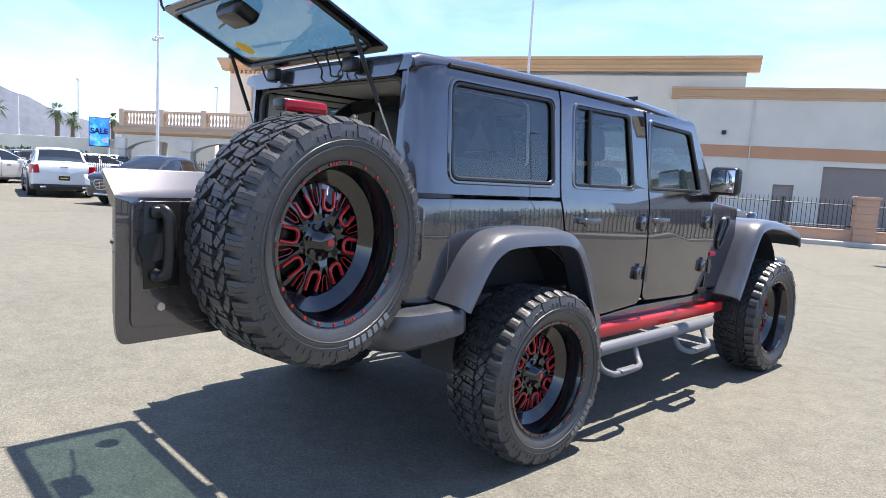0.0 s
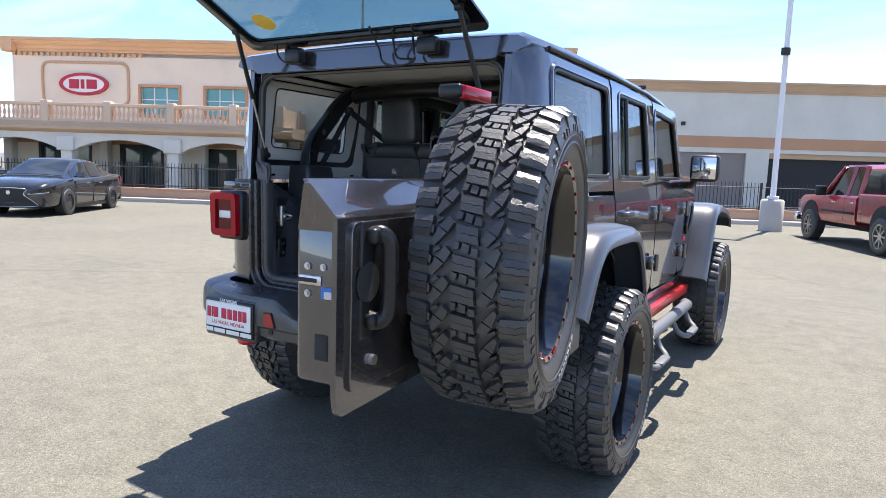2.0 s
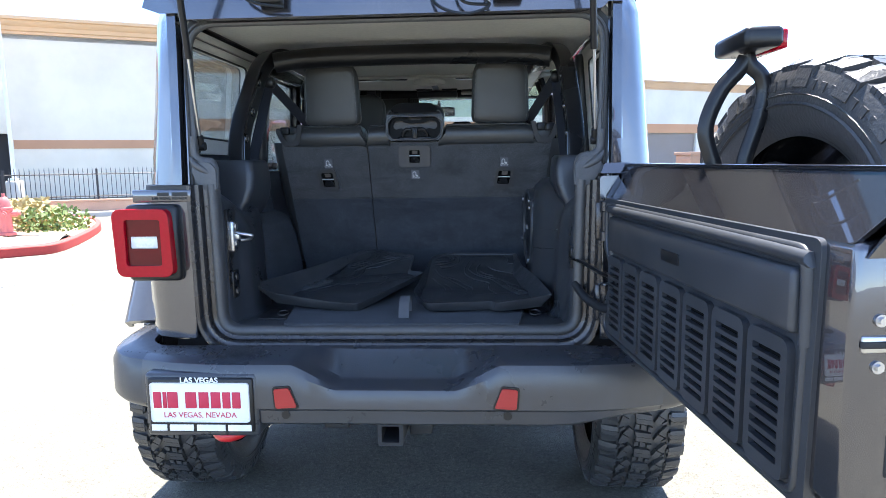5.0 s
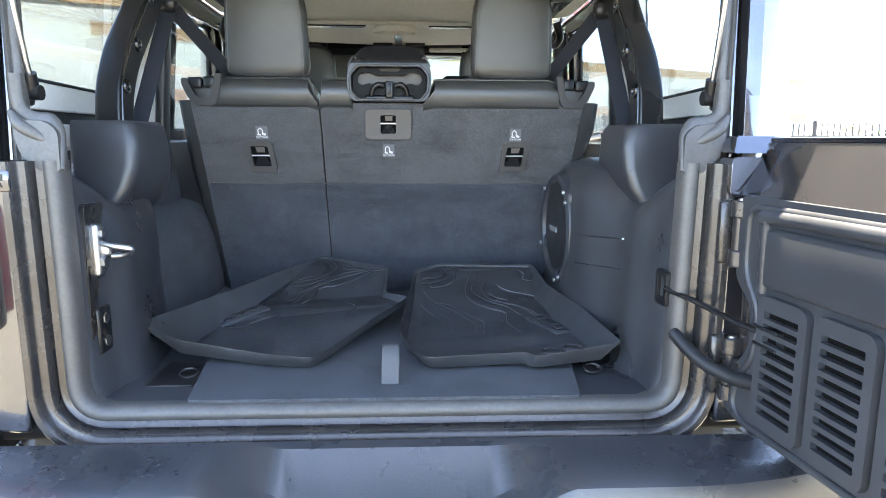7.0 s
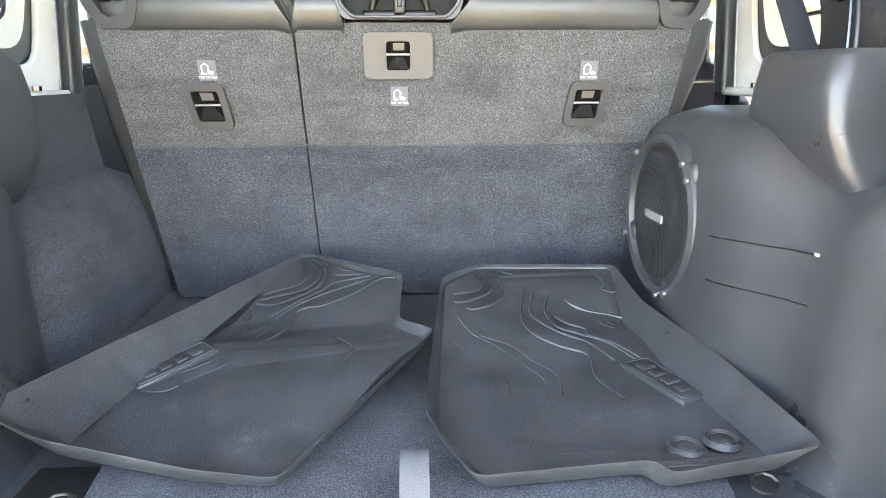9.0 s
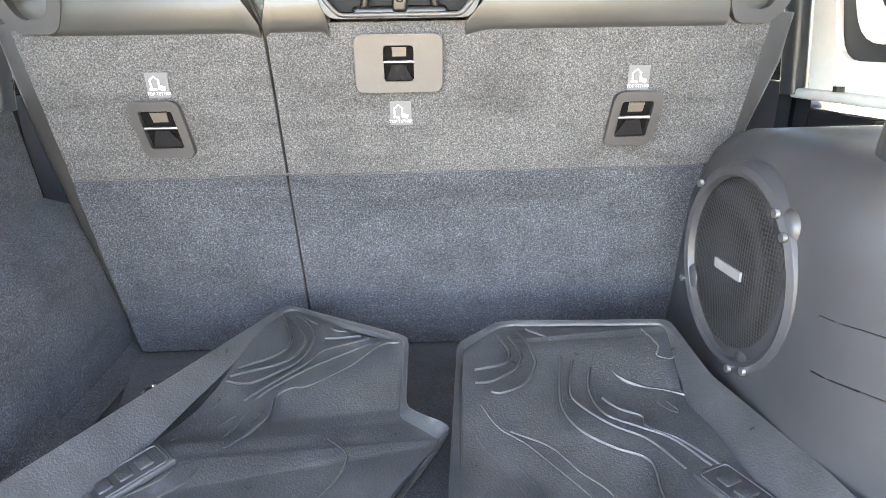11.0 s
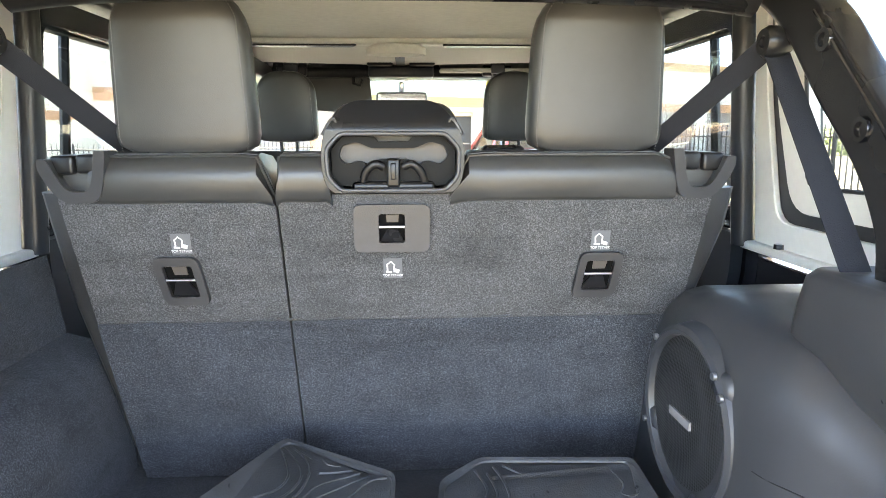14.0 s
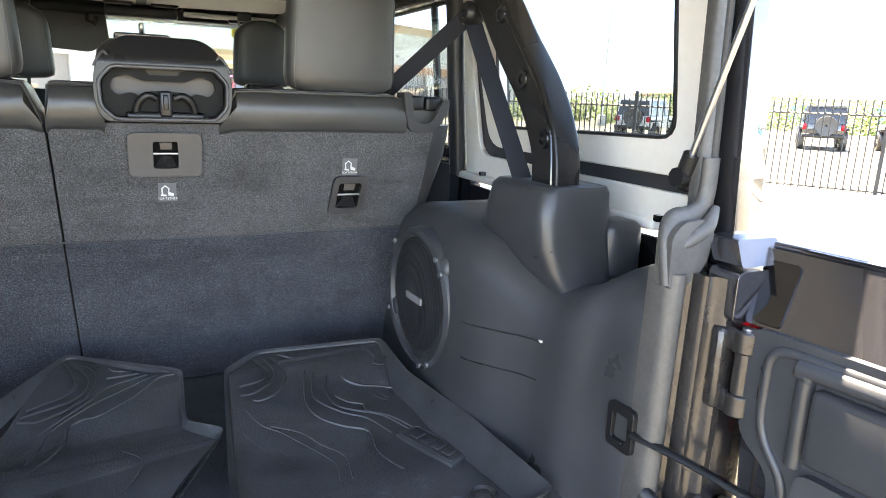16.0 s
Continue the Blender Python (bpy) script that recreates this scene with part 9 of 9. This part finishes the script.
    for sd in (1, -1):
        for y0, y1 in ((-1.55, -0.98), (-0.97, -0.16), (-0.10, 0.92)):
            rows = [r for y, r in side[sd] if y0 < y < y1]
            part("side_window", patch(rows, Vector((sd * 0.007, 0, 0.002))), CAR_GLASS, c, "dark side window", smooth=60)
        rim_line = [r[3] + Vector((sd * 0.010, 0, 0.016)) for y, r in side[sd] if -1.6 < y < 1.0]
        part("window_trim", tube(rim_line, 0.009, 5), CHROME, c, "bright window trim")
        part("window_trim", tube([r[0] + Vector((sd * 0.010, 0, -0.008)) for y, r in side[sd] if -1.6 < y < 1.0], 0.009, 5), CHROME, c, "bright window trim")
        mirror = part("door_mirror", loft([[Vector((sd * x, y, z)) for y, z in rounded([(0.80, 0.99), (0.92, 1.00), (0.90, 1.12), (0.81, 1.13)], 0.03, 3)] for x in (hw * 0.97, hw + 0.10, hw + 0.155)]), paint, c, smooth=50)
        part("mirror_foot", box((sd * hw * 0.90, 0.84, 0.985), (sd * hw * 1.0, 0.90, 1.02), 0.008), SMOOTH_BLACK, mirror)
        part("sill", box((sd * hw * 0.88, -1.05, 0.17), (sd * hw * 0.985, 1.0, 0.27), 0.03), SMOOTH_BLACK, c)
        for yy in (-0.75, 0.12):
            part("door_handle", box((sd * hw * 0.985, yy, 0.80), (sd * hw * 1.012, yy + 0.19, 0.83), 0.008), CHROME, c)
        for yy in (-1.02, -0.13, 0.98):
            part("door_gap", box((sd * hw * 0.975, yy, 0.30), (sd * hw * 0.998, yy + 0.007, 0.88)), UNDER, c)
        for yy in (-wb / 2 - 0.05, wb / 2 - 0.02):
            part("wheel_well", disc((sd * hw * 0.875, yy, 0.37), 0.385, (1, 0, 0), hw * 0.235, 32), UNDER, c)
            car_wheel(c, sd * (hw - 0.095), yy, 0.345, 0.225, sd, 10, rims)
        if grille == "bars":
            part("headlamp", loft([[Vector((sd * hw * x, y, z)) for x, z in ((a, zl), (b, zl + 0.03), (b + 0.02, zt), (a + 0.03, zt - 0.05))] for y, a, b, zl, zt in ((h + 0.005, 0.60, 0.76, 0.55, 0.76), (h - 0.14, 0.74, 0.925, 0.58, 0.84), (h - 0.34, 0.925, 0.955, 0.70, 0.86))]), WHITE_LENS, c, "tall clear headlamp", smooth=50)
            part("fog_lamp", box((sd * hw * 0.60, h - 0.12, 0.36), (sd * hw * 0.84, h - 0.035, 0.385), 0.006), CHROME, c)
        else:
            part("headlamp", loft([[Vector((sd * hw * x, y, z)) for x, z in ((a, zl), (b, zl + 0.02), (b, zt), (a, zt - 0.03))] for y, a, b, zl, zt in ((h + 0.030, 0.46, 0.66, 0.57, 0.665), (h - 0.11, 0.70, 0.915, 0.60, 0.735), (h - 0.40, 0.90, 0.972, 0.66, 0.79))]), GLOSS_BLACK, c, "slim dark headlamp", smooth=50)
            part("daytime_lamp", tube([(sd * hw * 0.48, h + 0.034, 0.575), (sd * hw * 0.76, h - 0.030, 0.595), (sd * hw * 0.92, h - 0.14, 0.625)], 0.010, 5), WHITE_LENS, c, "slim light strip")
            part("air_slot", loft([[Vector((sd * hw * x, y, z)) for x, z in ((a, 0.28), (a + 0.13, 0.29), (a + 0.09, 0.47), (a + 0.05, 0.49))] for y, a in ((h - 0.25, 0.76), (h - 0.055, 0.74))]), UNDER, c)
        part("tail_lamp", loft([[Vector((sd * hw * x, y, z)) for x, z in ((a, 0.78), (b, 0.77), (b - 0.01, deck - 0.075), (a + 0.03, deck - 0.055))] for y, a, b in ((-h - 0.004, 0.70, 0.845), (-h + 0.06, 0.74, 0.925), (-h + 0.28, 0.90, 0.975))]), TAIL_RED, c, "upright red tail lamp", smooth=50)
        part("exhaust_tip", box((sd * hw * 0.52, -h - 0.034, 0.315), (sd * hw * 0.70, -h + 0.20, 0.375), 0.015), CHROME, c, "chrome exhaust tip")
    if grille == "bars":
        shield = [(-0.33, 0.46), (0.33, 0.46), (0.43, 0.60), (0.40, 0.735), (-0.40, 0.735), (-0.43, 0.60)]
        part("grille", slab(rounded(shield, 0.02), (), lambda a, b, w: Vector((a, h + 0.050 - 0.02 * (b - 0.46) - a * a * 0.10 - w, b)), 0.06), UNDER, c, "dark grille opening")
        part("grille_frame", tube([(a, h + 0.050 - 0.02 * (b - 0.46) - a * a * 0.10, b) for a, b in rounded(shield, 0.03)], 0.014, 6, closed=True), CHROME, c, "chrome grille frame")
        for k in range(6):
            z, wd = 0.50 + k * 0.040, 0.35 + 0.012 * k
            part("grille_bar", tube([(x * wd, h + 0.056 - 0.02 * (z - 0.46) - (x * wd) ** 2 * 0.10, z) for x in (-1, -0.5, 0, 0.5, 1)], 0.008, 5), CHROME, c)
        for x in (-0.24, -0.12, 0.12, 0.24):
            part("grille_bar", tube([(x, h + 0.054 - x * x * 0.10, 0.47), (x, h + 0.050 - x * x * 0.10, 0.72)], 0.006, 5), CHROME, c)
        part("grille_badge", disc((0, h + 0.052, 0.60), 0.055, (0, 1, 0), 0.02, 16), CHROME, c)
        part("lower_intake", box((-0.45, h - 0.10, 0.28), (0.45, h + 0.036, 0.36), 0.02), CHROME, c, "slatted lower intake")
        for k in range(3):
            part("intake_slot", box((-0.42, h + 0.005, 0.291 + k * 0.022), (0.42, h + 0.040, 0.303 + k * 0.022), 0.003), UNDER, c)
    else:
        spindle = [(-0.56, 0.27), (0.56, 0.27), (0.60, 0.36), (0.34, 0.56), (0.38, 0.70), (-0.38, 0.70), (-0.34, 0.56), (-0.60, 0.36)]
        bend = lambda a, b: h + 0.050 - 0.05 * max(0, b - 0.55) - a * a * 0.12
        part("grille", slab(rounded(spindle, 0.02), (), lambda a, b, w: Vector((a, bend(a, b) - w, b)), 0.06, cuts=(0.40, 0.50, 0.60)), UNDER, c, "dark mesh grille")
        part("grille_frame", tube([(p.x, bend(p.x, p.y), p.y) for p in smooth_line([q + (0,) for q in spindle], 3, closed=True)], 0.010, 6, closed=True), STEEL, c, "bright grille frame")
        part("grille_badge", disc((0, bend(0, 0.60), 0.605), 0.050, (0, 1, 0), 0.015, 16), CHROME, c)
    part("rear_bumper_lower", loft([[Vector((x, y, z)) for x, z in rounded([(-hw * k, 0.25), (hw * k, 0.25), (hw * k * 1.02, 0.43), (-hw * k * 1.02, 0.43)], 0.03, 3)] for y, k in ((-h - 0.025, 0.80), (-h + 0.03, 0.88), (-h + 0.25, 0.94))]), SMOOTH_BLACK, c, "black lower bumper", smooth=50)
    part("boot_gap", tube([(x * hw * 0.70, -h + 0.03 - 0.02 * (1 - x * x), deck - 0.30) for x in (-1, -0.5, 0, 0.5, 1)], 0.005, 4), UNDER, c)
    part("boot_badge", box((-0.10, -h - 0.008, deck - 0.12), (0.10, -h + 0.05, deck - 0.095), 0.004), CHROME, c)
    part("plate", box((-0.16, -h - 0.014, 0.56), (0.16, -h + 0.05, 0.70), 0.004), UNDER, c, "dark dealer plate")
    part("plate_print", box((-0.11, -h - 0.017, 0.615), (0.11, -h - 0.010, 0.645), 0.0), YELLOW_PRINT, c, "yellow print bar")
    return c


def facing(x, y, fx, fy):
    return pose(x, y, 0, 0, 0, math.degrees(math.atan2(fy, fx)) - 90)


sedan(facing(-17.0, 8.0, 0.60, -0.80), "glossy black saloon with a mesh grille, parked", BLACK_PAINT, rims=GLOSS_BLACK)
sedan(facing(-19.0, 6.1, 0.62, -0.78), "glossy black saloon with a chrome grille, parked", BLACK_PAINT, L=5.13, W=1.85, H=1.51, grille="bars")
sedan(facing(-23.2, 4.1, -0.99, 0.14), "white saloon seen from behind, parked", WHITE_PAINT, L=5.04, W=1.94, H=1.58, grille="rear")
for k, (az, d, pm) in enumerate(((-81.5, 34, TAN_PAINT), (-79.0, 44, BLACK_PAINT), (-74.6, 40, WHITE_PAINT), (-73.2, 47, TAN_PAINT), (-76.4, 50, BLACK_PAINT))):
    q = off(az, d)
    sedan(facing(q.x, q.y, -0.5 + 0.2 * k, 0.8), "parked car far across the lot", pm)


def pickup(m, label, paint):
    c = thing("pickup_truck", label, "truck", at=m)
    L2, hw = 2.9, 0.98

    def ring(y, z0, zs, k):
        w = hw * k
        return [Vector((x, y, z)) for x, z in ((-w * 0.96, z0), (-w, z0 + 0.15), (-w, zs - 0.08), (-w * 0.94, zs), (w * 0.94, zs), (w, zs - 0.08), (w, z0 + 0.15), (w * 0.96, z0))]

    part("cab_body", loft([ring(-0.55, 0.55, 1.22, 1), (ring(1.0, 0.55, 1.20, 1)), ring(1.25, 0.55, 1.22, 1), ring(2.45, 0.60, 1.16, 0.97), ring(2.85, 0.62, 1.08, 0.90), ring(2.92, 0.66, 0.98, 0.85)]), paint, c, smooth=45)
    g = []
    for y, zb, zt, kb, kt in ((-0.55, 1.20, 1.80, 0.93, 0.74), (-0.35, 1.20, 1.88, 0.94, 0.77), (0.55, 1.20, 1.88, 0.94, 0.77), (1.22, 1.20, 1.24, 0.92, 0.86)):
        g.append([Vector((x, y, z)) for x, z in ((-hw * kb, zb), (-hw * kt, zt), (hw * kt, zt), (hw * kb, zb))])
    part("cab_glass", loft(g), CAR_GLASS, c, "dark cab windows")
    part("cab_roof", loft([[Vector((x, y, z)) for x, z in ((-hw * k, zz - 0.05), (-hw * k * 0.97, zz), (0, zz + 0.03), (hw * k * 0.97, zz), (hw * k, zz - 0.05))] for y, zz, k in ((-0.58, 1.84, 0.76), (-0.35, 1.93, 0.79), (0.45, 1.93, 0.79), (0.62, 1.87, 0.78))]), paint, c, smooth=50)
    for s in (1, -1):
        for y0, y1 in ((1.20, 0.56), (0.0, 0.0), (-0.57, -0.52)):
            part("pillar", tube([(s * hw * 0.93, y0, 1.21), (s * hw * 0.77, y1, 1.89)], 0.05, 6), paint, c)
        part("bed_side", box((s * hw * 0.90, -2.85, 0.62), (s * hw, -0.62, 1.28), 0.05, 3), paint, c)
        part("door_mirror", box((s * hw, 0.95, 1.18), (s * (hw + 0.25), 1.05, 1.42), 0.03), SMOOTH_BLACK, c)
        part("tail_lamp", box((s * hw * 0.86, -2.90, 0.90), (s * hw * 1.005, -2.72, 1.24), 0.02), TAIL_RED, c, "red tail lamp")
        for yy in (-1.75, 1.80):
            part("wheel_well", disc((s * hw * 0.90, yy, 0.55), 0.50, (1, 0, 0), hw * 0.215, 28), UNDER, c)
            car_wheel(c, s * (hw - 0.08), yy, 0.40, 0.27, s, 8, STEEL)
        for yy in (0.62, -0.30):
            part("door_handle", box((s * hw, yy, 1.03), (s * (hw + 0.02), yy - 0.16, 1.07), 0.006), CHROME, c)
            part("door_gap", box((s * (hw - 0.002), yy - 0.55 if yy < 0 else yy - 0.62, 0.62), (s * (hw + 0.001), yy - 0.54 if yy < 0 else yy - 0.61, 1.2)), UNDER, c)
        part("side_moulding", box((s * (hw - 0.005), -0.5, 0.78), (s * (hw + 0.012), 1.2, 0.84), 0.004), SMOOTH_BLACK, c)
    part("bed_floor", box((-hw * 0.9, -2.8, 0.66), (hw * 0.9, -0.6, 0.76), 0.01), UNDER, c)
    part("tailgate", box((-hw * 0.86, -2.88, 0.68), (hw * 0.86, -2.80, 1.27), 0.03), paint, c)
    part("rear_bumper", box((-hw * 0.98, -3.06, 0.52), (hw * 0.98, -2.86, 0.70), 0.04), CHROME, c, "chrome step bumper")
    part("plate", box((-0.16, -3.072, 0.54), (0.16, -3.055, 0.68), 0.003), SIGN_WHITE, c)
    part("front_bumper", box((-hw * 0.95, 2.86, 0.45), (hw * 0.95, 3.05, 0.68), 0.05), CHROME, c)
    part("chassis", box((-0.45, -2.8, 0.38), (0.45, 2.7, 0.60), 0.03), UNDER, c)
    part("axle", tube([(-0.8, -1.75, 0.42), (0.8, -1.75, 0.42)], 0.09, 8), UNDER, c)
    return c


pickup(facing(2.95, 16.15, -0.40, 0.917), "maroon crew-cab pickup truck with chrome bumper", MAROON)


def far_jeep(m, label, paint):
    c = thing("parked_off_roader", label, "suv", "off-roaders beyond the fence", at=m)
    part("body", box((-0.80, -1.9, 0.55), (0.80, 2.0, 1.12), 0.06, 3), paint, c)
    part("cabin", loft([[Vector((x, y, z)) for x, y in ((-w, y0), (w, y0), (w, y1), (-w, y1))] for z, w, y0, y1 in ((1.12, 0.78, -1.88, 0.75), (1.75, 0.70, -1.82, 0.35), (1.82, 0.68, -1.78, 0.30))]), CAR_GLASS, c)
    part("roof", box((-0.70, -1.84, 1.76), (0.70, 0.38, 1.86), 0.03), paint, c)
    for s in (1, -1):
        for y in (-1.85, -0.85, 0.1):
            part("pillar", tube([(s * 0.78, y, 1.12), (s * 0.70, y + 0.03, 1.80)], 0.05, 6), paint, c)
        part("tail_lamp", box((s * 0.62, -1.96, 0.85), (s * 0.80, -1.86, 1.08), 0.02), TAIL_RED, c)
        for y in (-1.25, 1.25):
            part("fender", box((s * 0.72, y - 0.55, 0.86), (s * 0.95, y + 0.55, 0.94), 0.03), SMOOTH_BLACK, c)
            car_wheel(c, s * 0.80, y, 0.42, 0.28, s, 6, GLOSS_BLACK)
    part("spare_tyre", lathe([(0.05, 0.0), (0.25, 0.02), (0.40, 0.04), (0.42, -0.06), (0.42, -0.2), (0.3, -0.22)], 28, pose(0.05, -2.12, 1.02, 0, 0, -90)), RUBBER, c)
    part("rear_bumper", box((-0.80, -2.08, 0.52), (0.80, -1.88, 0.68), 0.04), SMOOTH_BLACK, c)
    return c


q = off(42.3, 33, Vector((-0.08, -0.6, 0)))
far_jeep(pose(q.x, q.y, 0, 0, 0, -62), "white off-roader parked beyond the tall fence", WHITE_PAINT)
q = off(54.9, 34, Vector((-0.08, -0.6, 0)))
far_jeep(pose(q.x, q.y, 0, 0, 0, -52), "dark off-roader parked beyond the tall fence", BLACK_PAINT)
q = off(60.5, 34, Vector((-0.08, -0.6, 0)))
far_jeep(pose(q.x, q.y, 0, 0, 0, -45), "maroon off-roader parked beyond the tall fence", MAROON)

# the lot lies a little under the datum that the off-roader was set out from
GRADE = -0.028
for ob in list(scene.objects):
    if ob.parent is None and ob.type in {"MESH", "EMPTY"} and ob not in (suv, mat_l, mat_r):
        ob.location.z += GRADE
